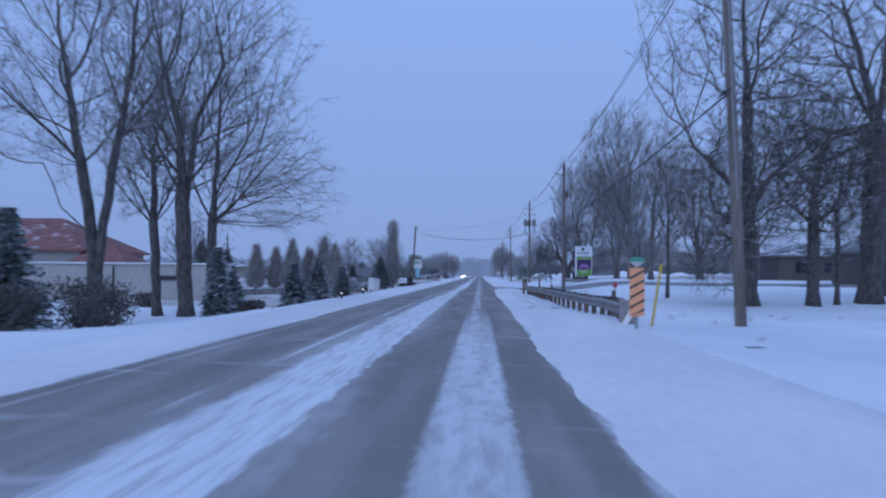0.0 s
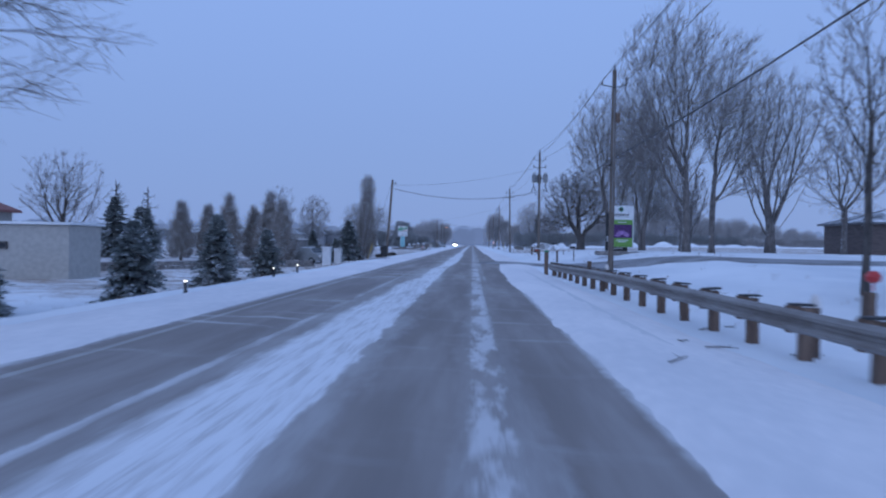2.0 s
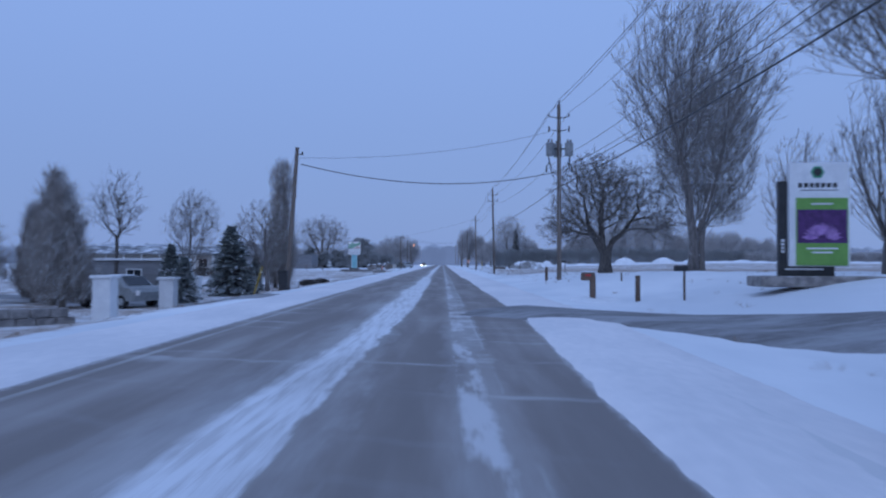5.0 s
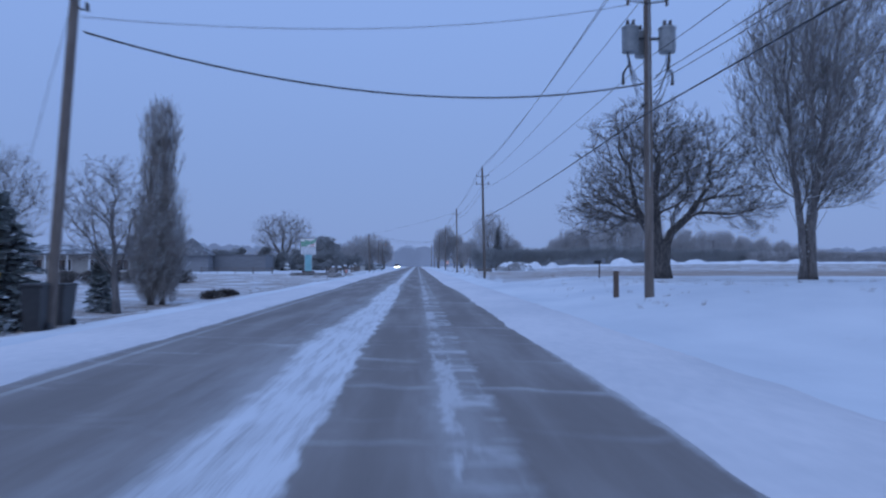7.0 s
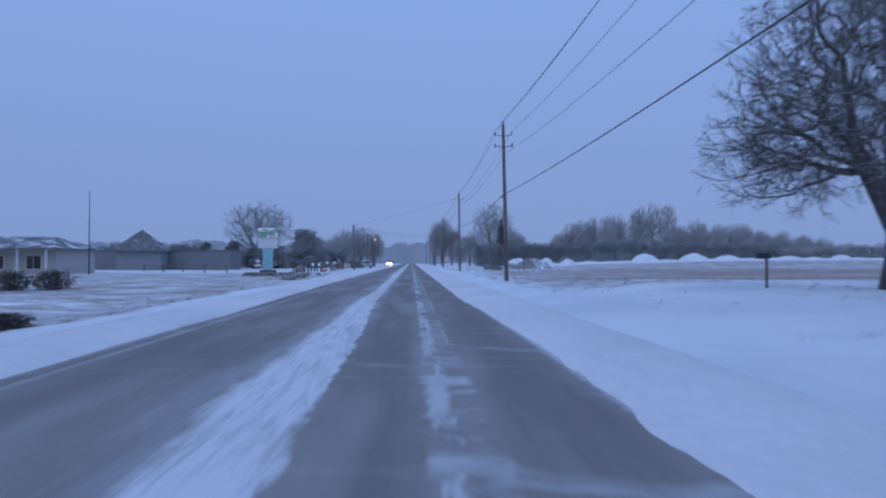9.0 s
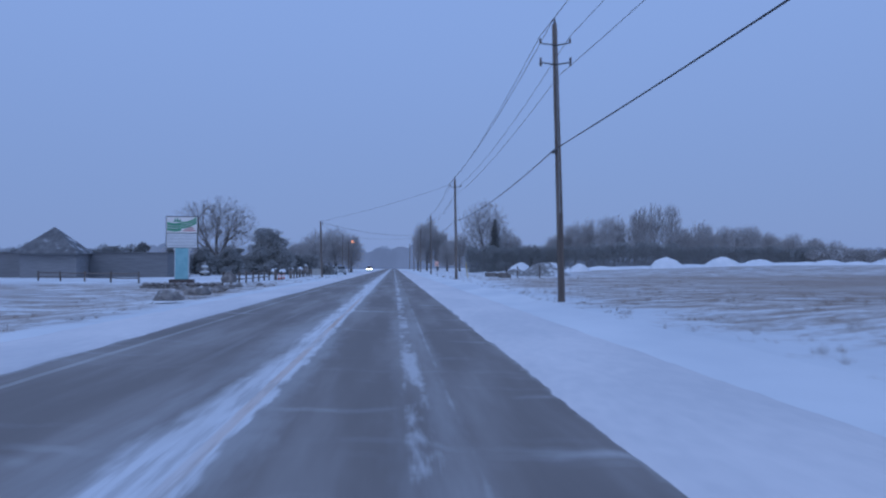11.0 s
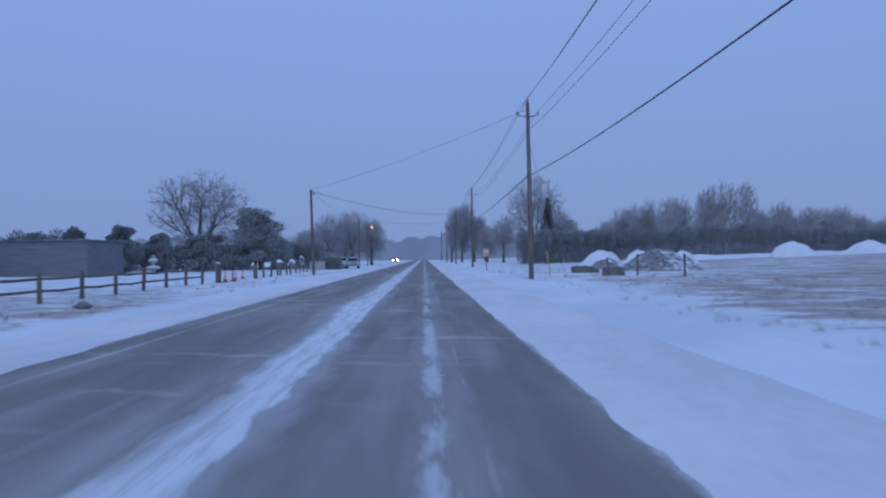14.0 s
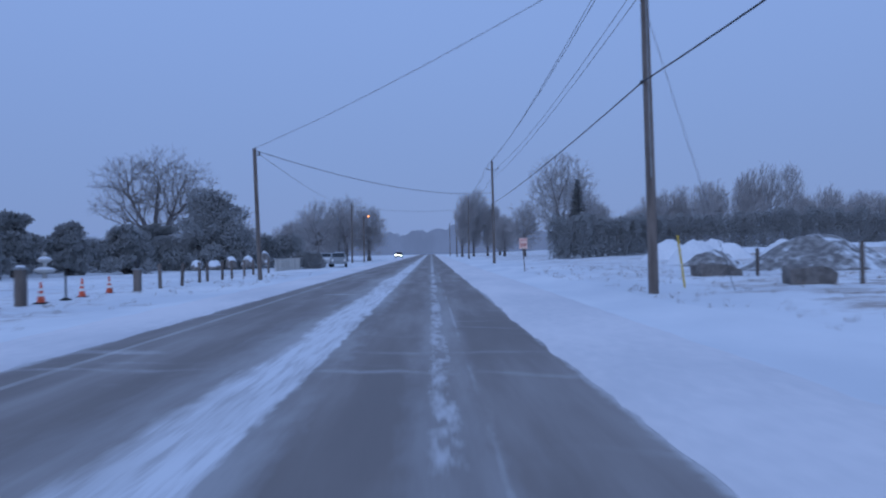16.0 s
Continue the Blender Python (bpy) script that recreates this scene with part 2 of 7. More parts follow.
M = {
    "snow": snow_material(),
    # salted snow, its tint warmed to stand for headlight glow
    "packed": snow_material("salted_snow_headlight_pink", (0.98, 0.93, 0.91)),
    "ground": ground_material(),
    "road": road_material(),
    "lane": plain("salted_driveway", (0.16, 0.15, 0.15), (0.34, 0.34, 0.35), 0.8, (0.4, 1.3, 1), 0.85, 0, 0.3, 0),
    "bark": snowed("grey_brown_bark", (0.060, 0.053, 0.050), (0.135, 0.118, 0.108), 9, 0.05, (1, 1, 0.25)),
    "pale_bark": snowed("pale_bark", (0.22, 0.195, 0.178), (0.34, 0.305, 0.275), 9, 0.45, (1, 1, 0.25)),
    # lighter copy of the bark for farther trees, with haze in the colour
    "haze_bark": snowed("bark_lightened_for_haze", (0.105, 0.094, 0.088), (0.195, 0.172, 0.16), 9, 0.22, (1, 1, 0.25)),
    "twig": snowed("twigs", (0.10, 0.088, 0.083), (0.175, 0.152, 0.142), 3, 0.2),
    # far woods: the haze in front of them is put into this pale tone
    "haze_pale": snowed("twigs_paled_by_haze", (0.40, 0.38, 0.372), (0.46, 0.437, 0.427), 0.3, 0.1),
    # twigs of farther trees, lightened in place of haze
    "haze_twig": snowed("twigs_lightened_for_haze", (0.165, 0.147, 0.138), (0.25, 0.222, 0.208), 3, 0.32),
    # poplar twigs, pale by themselves and lightened further for haze
    "pale_twig": snowed("pale_poplar_twigs_with_haze", (0.25, 0.222, 0.205), (0.36, 0.325, 0.30), 3, 0.5),
    "needles": snowed("spruce_needles", (0.235, 0.262, 0.257), (0.34, 0.368, 0.36), 2.2, 0.62, side=(-0.3, -0.1, 0.6)),
    # dark evergreen raised to an even grey: distance haze is in the colour
    "cedar": snowed("cedar_lightened_for_haze", (0.30, 0.306, 0.303), (0.35, 0.353, 0.349), 0.25, -0.1, side=(-0.3, -0.2, 0.3)),
    "shrub": snowed("bare_shrub", (0.075, 0.066, 0.062), (0.145, 0.125, 0.11), 1.6, 0.2),
    "pole": plain("weathered_pole_wood", (0.105, 0.083, 0.071), (0.21, 0.172, 0.146), 5, (1, 1, 0.08), 0.85, 0, 0.35),
    "straw": plain("dead_grass", (0.20, 0.14, 0.10), (0.36, 0.26, 0.19), 3, rough=0.9, bump=0),
    "post": plain("brown_post_wood", (0.10, 0.066, 0.05), (0.20, 0.135, 0.10), 7, (1, 1, 0.15), 0.85, 0, 0.4),
    "rail": plain("rust_stained_galvanised_steel", (0.235, 0.205, 0.185), (0.37, 0.345, 0.325), 2.5, (1, 0.2, 1), 0.6, 0.45, 0.15),
    "dark": plain("dark_painted_metal", (0.02, 0.02, 0.022), (0.04, 0.04, 0.042), 5, rough=0.5, bump=0.05),
    "grey": plain("grey_enamel", (0.24, 0.255, 0.26), (0.33, 0.345, 0.35), 5, rough=0.45, bump=0.05),
    "porcelain": plain("brown_porcelain", (0.06, 0.05, 0.05), (0.10, 0.08, 0.07), 5, rough=0.3, bump=0),
    "wire": plain("weathered_wire", (0.035, 0.036, 0.04), (0.06, 0.06, 0.065), 3, rough=0.6, bump=0, vary=0),
    "white": plain("white_paint", (0.66, 0.67, 0.68), (0.78, 0.79, 0.79), 3, rough=0.55, bump=0.06),
    "cream": plain("pale_stucco", (0.44, 0.42, 0.39), (0.54, 0.52, 0.48), 4, rough=0.9, bump=0.3),
    "redroof": snowed("red_metal_roof", (0.22, 0.095, 0.085), (0.29, 0.13, 0.115), 1.2, 0.42, side=(-0.2, 0, 0.6)),
    "darkroof": snowed("dark_shingle_roof", (0.13, 0.13, 0.135), (0.2, 0.2, 0.205), 1.2, 0.55, side=(0, 0, 0.6)),
    "brick": plain("brown_brick", (0.10, 0.078, 0.072), (0.165, 0.128, 0.118), 2.4, (0.5, 0.5, 4), 0.9, 0, 0.3),
    # grey siding lightened to carry the haze before far walls
    "siding": plain("grey_siding_with_haze", (0.19, 0.19, 0.20), (0.27, 0.27, 0.28), 2.0, (0.3, 0.3, 6), 0.8, 0, 0.3),
    "teal": plain("pale_turquoise_paint", (0.20, 0.46, 0.50), (0.28, 0.55, 0.58), 2, rough=0.5, bump=0.05),
    "green": plain("green_paint", (0.05, 0.27, 0.15), (0.07, 0.33, 0.19), 3, rough=0.5, bump=0),
    "lime": plain("lime_green_vinyl", (0.16, 0.36, 0.07), (0.20, 0.42, 0.09), 3, rough=0.45, bump=0),
    "purple": plain("purple_print", (0.22, 0.10, 0.30), (0.42, 0.24, 0.50), 6, (1, 1, 1), 0.45, 0, 0),
    "violet": plain("dark_violet_print", (0.05, 0.015, 0.08), (0.10, 0.03, 0.15), 6, rough=0.45, bump=0),
    "black": plain("black_paint", (0.015, 0.015, 0.016), (0.03, 0.03, 0.03), 4, rough=0.45, bump=0),
    "orange": plain("orange_reflective_sheeting", (0.84, 0.32, 0.14), (0.90, 0.40, 0.20), 4, rough=0.35, bump=0),
    "yellow": plain("yellow_plastic", (0.60, 0.40, 0.04), (0.70, 0.48, 0.07), 4, rough=0.45, bump=0.05),
    "cone": plain("orange_red_plastic", (0.62, 0.08, 0.03), (0.74, 0.12, 0.05), 4, rough=0.5, bump=0.03),
    "red": plain("red_plastic", (0.42, 0.03, 0.03), (0.55, 0.05, 0.05), 4, rough=0.35, bump=0),
    "stone": snowed("field_stone", (0.17, 0.155, 0.15), (0.32, 0.295, 0.275), 3.5, 0.3, side=(-0.3, -0.1, 0.7)),
    "wet_stone": snowed("dark_split_stone", (0.13, 0.115, 0.105), (0.24, 0.215, 0.195), 3.0, 0.12, side=(-0.3, -0.1, 0.7)),
    "rubber": plain("dark_rubber", (0.015, 0.015, 0.016), (0.03, 0.03, 0.03), 8, rough=0.85, bump=0.1),
    "glass": plain("tinted_glass", (0.02, 0.025, 0.03), (0.03, 0.035, 0.04), 2, rough=0.08, bump=0),
    "plum": plain("dark_window_frame", (0.05, 0.045, 0.045), (0.08, 0.07, 0.07), 3, rough=0.6, bump=0),
    # white sheeting; the coral of headlight shine is put into its colour
    "coral": plain("headlight_tinted_sheeting", (0.95, 0.60, 0.48), (0.97, 0.68, 0.56), 4, rough=0.35, bump=0, vary=0),
    "sheet": plain("reflective_white_sheeting", (0.78, 0.74, 0.70), (0.85, 0.80, 0.76), 4, rough=0.4, bump=0),
}


def glow(name, color, strength):
    s = Nodes(name)
    return s.done((0.1, 0.1, 0.1), 0.4, 0.0, Emission_Color=color, Emission_Strength=strength)


M["sodium"] = glow("sodium_lamp", (1.0, 0.30, 0.06), 5.0)
M["headlamp"] = glow("head_lamp", (1.0, 0.90, 0.66), 160.0)
# glow for passive reflectors, in place of headlight light thrown back
M["reflector_glow"] = glow("white_reflector_glow", (1.0, 0.95, 0.9), 3.0)


# ---- mesh tools ----
class Geo:
    """Collects vertices and faces; made() turns them into one mesh."""

    def __init__(self):
        self.v, self.f = [], []

    def add(self, verts, faces):
        o = len(self.v)
        self.v.extend(verts)
        self.f.extend([tuple(i + o for i in f) for f in faces])

    def tube(self, pts, radii, n=6, cap=True):
        o, k = len(self.v), len(pts)
        for i, p in enumerate(pts):
            d = pts[min(i + 1, k - 1)] - pts[max(i - 1, 0)]
            d.normalize()
            a = d.cross(Vector((0, 1, 0)) if abs(d.y) < 0.9 else Vector((1, 0, 0)))
            a.normalize()
            b = d.cross(a)
            r = radii[i]
            for j in range(n):
                c, s = COS[n][j] * r, SIN[n][j] * r
                self.v.append((p.x + a.x * c + b.x * s, p.y + a.y * c + b.y * s, p.z + a.z * c + b.z * s))
        for i in range(k - 1):
            for j in range(n):
                q, w = o + i * n + j, o + i * n + (j + 1) % n
                self.f.append((q, w, w + n, q + n))
        if cap:
            self.f.append(tuple(o + n - 1 - j for j in range(n)))
            self.f.append(tuple(o + (k - 1) * n + j for j in range(n)))

    def box(self, c, s, bevel=0.0, m=None):
        bm = bmesh.new()
        bmesh.ops.create_cube(bm, size=1, matrix=Matrix.Diagonal((*s, 1)))
        if bevel:
            bmesh.ops.bevel(bm, geom=bm.edges[:], offset=bevel, segments=2, affect="EDGES", profile=0.6)
        bm.verts.index_update()
        t = (m or Matrix()) if m else Matrix.Translation(c)
        self.add([tuple(t @ v.co) for v in bm.verts], [tuple(v.index for v in f.verts) for f in bm.faces])
        bm.free()

    def lathe(self, c, prof, n=16):
        """prof: rows of radius and height, from below to above."""
        o = len(self.v)
        for r, z in prof:
            for j in range(n):
                a = 2 * math.pi * j / n
                self.v.append((c[0] + r * math.cos(a), c[1] + r * math.sin(a), c[2] + z))
        for i in range(len(prof) - 1):
            for j in range(n):
                q, w = o + i * n + j, o + i * n + (j + 1) % n
                self.f.append((q, w, w + n, q + n))
        self.f.append(tuple(o + n - 1 - j for j in range(n)))
        self.f.append(tuple(o + (len(prof) - 1) * n + j for j in range(n)))

    def blob(self, c, s, seed, sub=3, rough=0.25, flat=True):
        """A weathered lump: a boulder, a heap or a drift."""
        bm = bmesh.new()
        bmesh.ops.create_icosphere(bm, subdivisions=sub, radius=1)
        bm.verts.index_update()
        out = []
        for v in bm.verts:
            p = v.co.copy()
            k = 1 + rough * noise.noise(p * 1.3 + Vector((seed * 7.1, 0, 0))) * 1.6 + rough * 0.4 * noise.noise(p * 4 + Vector((0, seed * 3.7, 0)))
            z = p.z * k
            out.append((c[0] + p.x * k * s[0], c[1] + p.y * k * s[1], c[2] + (max(z, -0.15) if flat else z) * s[2]))
        self.add(out, [tuple(v.index for v in f.verts) for f in bm.faces])
        bm.free()

    def slab(self, poly, z0, z1):
        """A flat shape in plan, with a thickness."""
        n = len(poly)
        self.add([(x, y, z0) for x, y in poly] + [(x, y, z1) for x, y in poly],
                 [tuple(range(n - 1, -1, -1)), tuple(range(n, 2 * n))] + [(i, (i + 1) % n, (i + 1) % n + n, i + n) for i in range(n)])

    def leaf(self, p, a, b):
        """A small leaf-like lozenge at p along a, b wide."""
        o = len(self.v)
        for q in (p, p + a * 0.45 + b, p + a, p + a * 0.45 - b):
            self.v.append((q.x, q.y, q.z))
        self.f.append((o, o + 1, o + 2, o + 3))

    def made(self, name, smooth=False):
        me = bpy.data.meshes.new(name)
        me.from_pydata(self.v, [], self.f)
        if smooth:
            me.polygons.foreach_set("use_smooth", [True] * len(me.polygons))
        me.update()
        return me


COS = {n: [math.cos(2 * math.pi * j / n) for j in range(n)] for n in range(3, 33)}
SIN = {n: [math.sin(2 * math.pi * j / n) for j in range(n)] for n in range(3, 33)}


def part(name, geo, material, parent, label="", smooth=False):
    """One mesh object under a thing or under a part; geo is in the parent's own space."""
    me = geo.made(name, smooth)
    me.materials.append(M[material])
    ob = new(name, me)
    ob.parent = parent
    if label:
        ob["label"] = label
    return ob


def thing(name, at, label, category, group="", turn=0.0):
    ob = new(name)
    ob.matrix_basis = pose(*at, 0, 0, turn)
    return tagged(ob, label, category, group)


def solid(name, geo, material, at, label, category, group="", kind="", turn=0.0, smooth=False):
    """A thing of a single mesh."""
    me = geo.made(name, smooth)
    me.materials.append(M[material])
    ob = new(name, me)
    ob.matrix_basis = pose(*at, 0, 0, turn)
    return tagged(ob, label, category, group, kind)


def ease(a, b, v):
    k = min(1.0, max(0.0, (v - a) / (b - a)))
    return k * k * (3 - 2 * k)


def land(x, y):
    """The lie of the land beside the road."""
    bank = ease(84, 98, y) * (1 - ease(112, 135, y))
    right = (0.2 * (1 - ease(20, 30, y)) - 0.16 * ease(24, 36, y)) * ease(2.0, 3.6, x) * (1 - ease(60, 75, y)) + ease(6 - 2.7 * bank, 13 - 2.2 * bank, x) * (
        1.05 * ease(25, 70, y) * (1 - ease(92, 112, y)) + 0.55 * ease(92, 112, y) * (1 - ease(130, 165, y)))
    right += 0.2 * ease(4, 9, x) * ease(165, 195, y) * (1 - ease(300, 400, y)) + 1.5 * ease(6, 82, x) * ease(185, 245, y)
    left = -ease(7.5, 13, -x) * ease(12, 34, y) * (0.95 - 0.25 * ease(60, 80, y)) * (1 - ease(125, 165, y))
    return right + left


def stand(x, y, sink=0.03):
    return (x, y, land(x, y) - sink)


# ---- ground, road, shoulders ----
def axis(stops):
    out = []
    for a, b, s in stops:
        n = max(1, round((b - a) / s))
        out += [a + (b - a) * i / n for i in range(n)]
    return out + [stops[-1][1]]


ROAD_L, ROAD_R = -6.4, 3.0


def ground_sheet():
    xs = axis([(-2500, -300, 400), (-300, -60, 30), (-60, -18, 1.5), (-18, 16, 0.5), (16, 70, 1.5), (70, 300, 23), (300, 2500, 400)])
    ys = axis([(-900, -60, 120), (-60, -6, 3), (-6, 240, 0.7), (240, 420, 3), (420, 900, 40), (900, 4500, 600)])
    v, f = [], []
    for y in ys:
        for x in xs:
            z = land(x, y)
            if ROAD_L - 0.4 < x < ROAD_R + 0.4:
                z = -0.06
            elif abs(x) < 90 and -60 < y < 420:
                k = min(1, max(x - ROAD_R, ROAD_L - x) / 3)
                z += k * (0.07 * noise.noise(Vector((x * 0.25, y * 0.16, 0))) + 0.045 * noise.noise(Vector((x * 0.9, y * 0.6, 5))))
                if 3.5 < x < 8 and y > 100:
                    w = x - 5.45 - 0.35 * noise.noise(Vector((0, y * 0.07, 9)))
                    z += 0.13 * math.exp(-(w / 0.42) ** 2) * ease(108, 125, y)
            v.append((x, y, z))
    n = len(xs)
    for j in range(len(ys) - 1):
        for i in range(n - 1):
            a = j * n + i
            f.append((a, a + 1, a + n + 1, a + n))
    g = Geo()
    g.v, g.f = v, f
    return solid("ground", g, "ground", (0, 0, 0), "wind-packed snow over dead grass beside the road", "ground", kind="structure", smooth=True)


ground_sheet()

g = Geo()
ys = axis([(-60, 240, 2.0), (240, 900, 10)])
for y in ys:
    for x in (ROAD_L, -5.0, -1.75, 1.75, ROAD_R):
        g.v.append((x, y, 0.0 - 0.004 * abs(x + 1.75)))
for j in range(len(ys) - 1):
    for i in range(4):
        a = j * 5 + i
        g.f.append((a, a + 1, a + 6, a + 5))
solid("road", g, "road", (0, 0, 0), "salted two-lane asphalt road with packed snow along its centre", "road", kind="structure")


def shoulder(side, name):
    """The ploughed edge of the snow, ragged where it meets the asphalt."""
    g = Geo()
    ys = axis([(-40, 240, 0.22), (240, 420, 1.5), (420, 880, 12)])
    for y in ys:
        n1 = noise.noise(Vector((y * 0.11, 3 * side, 0)))
        n2 = noise.noise(Vector((y * 0.75, 7 * side, 1)))
        n3 = noise.noise(Vector((y * 2.6, 9 * side, 2)))
        if side > 0:
            e = 1.78 + 0.22 * n1 + 0.10 * n2 + 0.05 * n3 - 0.25 * (1 - ease(60, 78, y)) + 0.22 * ease(60, 78, y) * (1 - ease(116, 132, y))
            far = 4.4
        else:
            e = -(5.12 + 0.3 * ease(120, 150, y) + 0.22 * n1 + 0.13 * n2 + 0.05 * n3)
            far = -7.6
        for k, h in ((0.0, -0.012), (0.035, 0.022), (0.10, 0.042), (0.25, 0.062), (0.55, 0.075), (0.8, 0.05), (1.0, -0.16)):
            x = e + (far - e) * k
            lift = 0.03 * noise.noise(Vector((x * 1.3, y * 0.7, 4))) + 0.012 * n3 if 0.05 < k < 1 else 0
            base = land(x, y)
            g.v.append((x, y, base + h + lift))
    for j in range(len(ys) - 1):
        for i in range(6):
            a = j * 7 + i
            g.f.append((a, a + 1, a + 8, a + 7) if side > 0 else (a + 1, a, a + 7, a + 8))
    solid(name, g, "packed", (0, 0, 0), "ploughed snow along the edge of the asphalt", "snow", kind="structure", smooth=True)


shoulder(1, "snow_shoulder_right")
shoulder(-1, "snow_shoulder_left")


def ribbon(name, line, width, material, label, category, lift=0.035):
    """A lane laid over the land along a bent line."""
    g = Geo()
    pts = []
    for (x0, y0), (x1, y1) in zip(line, line[1:]):
        n = max(2, int(math.hypot(x1 - x0, y1 - y0) / 0.8))
        pts += [Vector((x0 + (x1 - x0) * i / n, y0 + (y1 - y0) * i / n)) for i in range(n)]
    pts.append(Vector(line[-1]))
    for _ in range(12):
        pts = [pts[0]] + [(a + b * 2 + c) / 4 for a, b, c in zip(pts, pts[1:], pts[2:])] + [pts[-1]]
    for i, p in enumerate(pts):
        d = (pts[min(i + 1, len(pts) - 1)] - pts[max(i - 1, 0)]).normalized()
        s = Vector((-d.y, d.x))
        for k in (-1, -0.6, -0.2, 0.2, 0.6, 1):
            w = width / 2 * k * (1 + 0.12 * noise.noise(Vector((p.x * 0.4, p.y * 0.4, k * 3))))
            q = p + s * w
            rel = 0.07 * noise.noise(Vector((q.x * 0.25, q.y * 0.16, 0)))
            g.v.append((q.x, q.y, land(q.x, q.y) + rel + (lift if abs(k) < 0.9 else -0.05)))
    for j in range(len(pts) - 1):
        for i in range(5):
            a = j * 6 + i
            g.f.append((a, a + 1, a + 7, a + 6))
    return solid(name, g, material, (0, 0, 0), label, category, kind="structure", smooth=True)


ribbon("driveway_right", [(1.6, 77.5), (4.5, 75.5), (8, 69.5), (11.5, 63.5), (16, 60.5), (26, 60), (60, 60)], 4.6, "lane",
       "salted asphalt driveway swept half clear of snow", "driveway", 0.10)
ribbon("driveway_left", [(-6.2, 86), (-8, 86.4), (-12, 90), (-18, 97), (-30, 101)], 4.0, "lane", "snow-dusted driveway between white gate pillars", "driveway", 0.05)


# ---- trees ----
def lobe_points(nrng, lobes):
    """Places for twigs to reach: rows of centre, radii and number; a fifth value squares the lobe off to a column."""
    out = []
    for c, r, n, *shape in lobes:
        v = nrng.normal(size=(n, 3))
        v /= np.linalg.norm(v, axis=1)[:, None]
        p = v * (nrng.random(n) ** 0.42)[:, None]
        if shape and shape[0] == "column":
            a, q, h = nrng.random(n) * 6.283, nrng.random(n) ** 0.5, nrng.random(n) * 2 - 1
            w = np.where(h > 0.75, 1 - (h - 0.75) * 1.6, 1.0)
            p = np.stack([np.cos(a) * q * w, np.sin(a) * q * w, h], 1)
        elif shape and shape[0] == "flame":
            a, q, h = nrng.random(n) * 6.283, nrng.random(n) ** 0.5, nrng.random(n) ** 1.3
            w = (1 - h ** 1.6) * np.minimum(1, 0.55 + 2 * h)
            p = np.stack([np.cos(a) * q * w, np.sin(a) * q * w, h * 2 - 1], 1)
        out.append(np.array(c) + p * np.array(r))
    return np.concatenate(out)


def branch_out(stems, points, reach):
    """Joins every point to the nearest wood, weighing the way back to the root; gives places and parents."""
    pos, par, run, alive = [], [], [], []
    for stem, free in stems:
        for i, p in enumerate(stem):
            if i:
                par.append(len(pos) - 1)
            elif pos and p.z > 0.5:
                par.append(min(range(len(pos)), key=lambda q: math.dist(pos[q], p)))
            else:
                par.append(-1)
            run.append(0.0 if par[-1] < 0 else run[par[-1]] + math.dist(pos[par[-1]], p))
            pos.append(tuple(p))
            alive.append(i >= free)
    wood = np.array(pos)
    base = np.array(run)
    n = len(points)
    ok = np.array(alive)
    base0 = base[ok].min()
    d = np.linalg.norm(points[:, None, :] - wood[None, ok, :], axis=2) + reach * (base[ok] - base0)[None, :]
    idx = np.nonzero(ok)[0]
    who = idx[d.argmin(1)]
    cost = d.min(1)
    left = np.ones(n, bool)
    for _ in range(n):
        j = int(np.where(left, cost, 1e9).argmin())
        left[j] = False
        k = len(pos)
        q = points[j]
        w = who[j]
        run.append(run[w] + math.dist(q, pos[w]))
        pos.append(tuple(q))
        par.append(int(w))
        nd = np.linalg.norm(points - q, axis=1) + reach * (run[k] - base0)
        better = left & (nd < cost)
        cost[better] = nd[better]
        who[better] = k
    return pos, par, sum(len(s) for s, _ in stems)


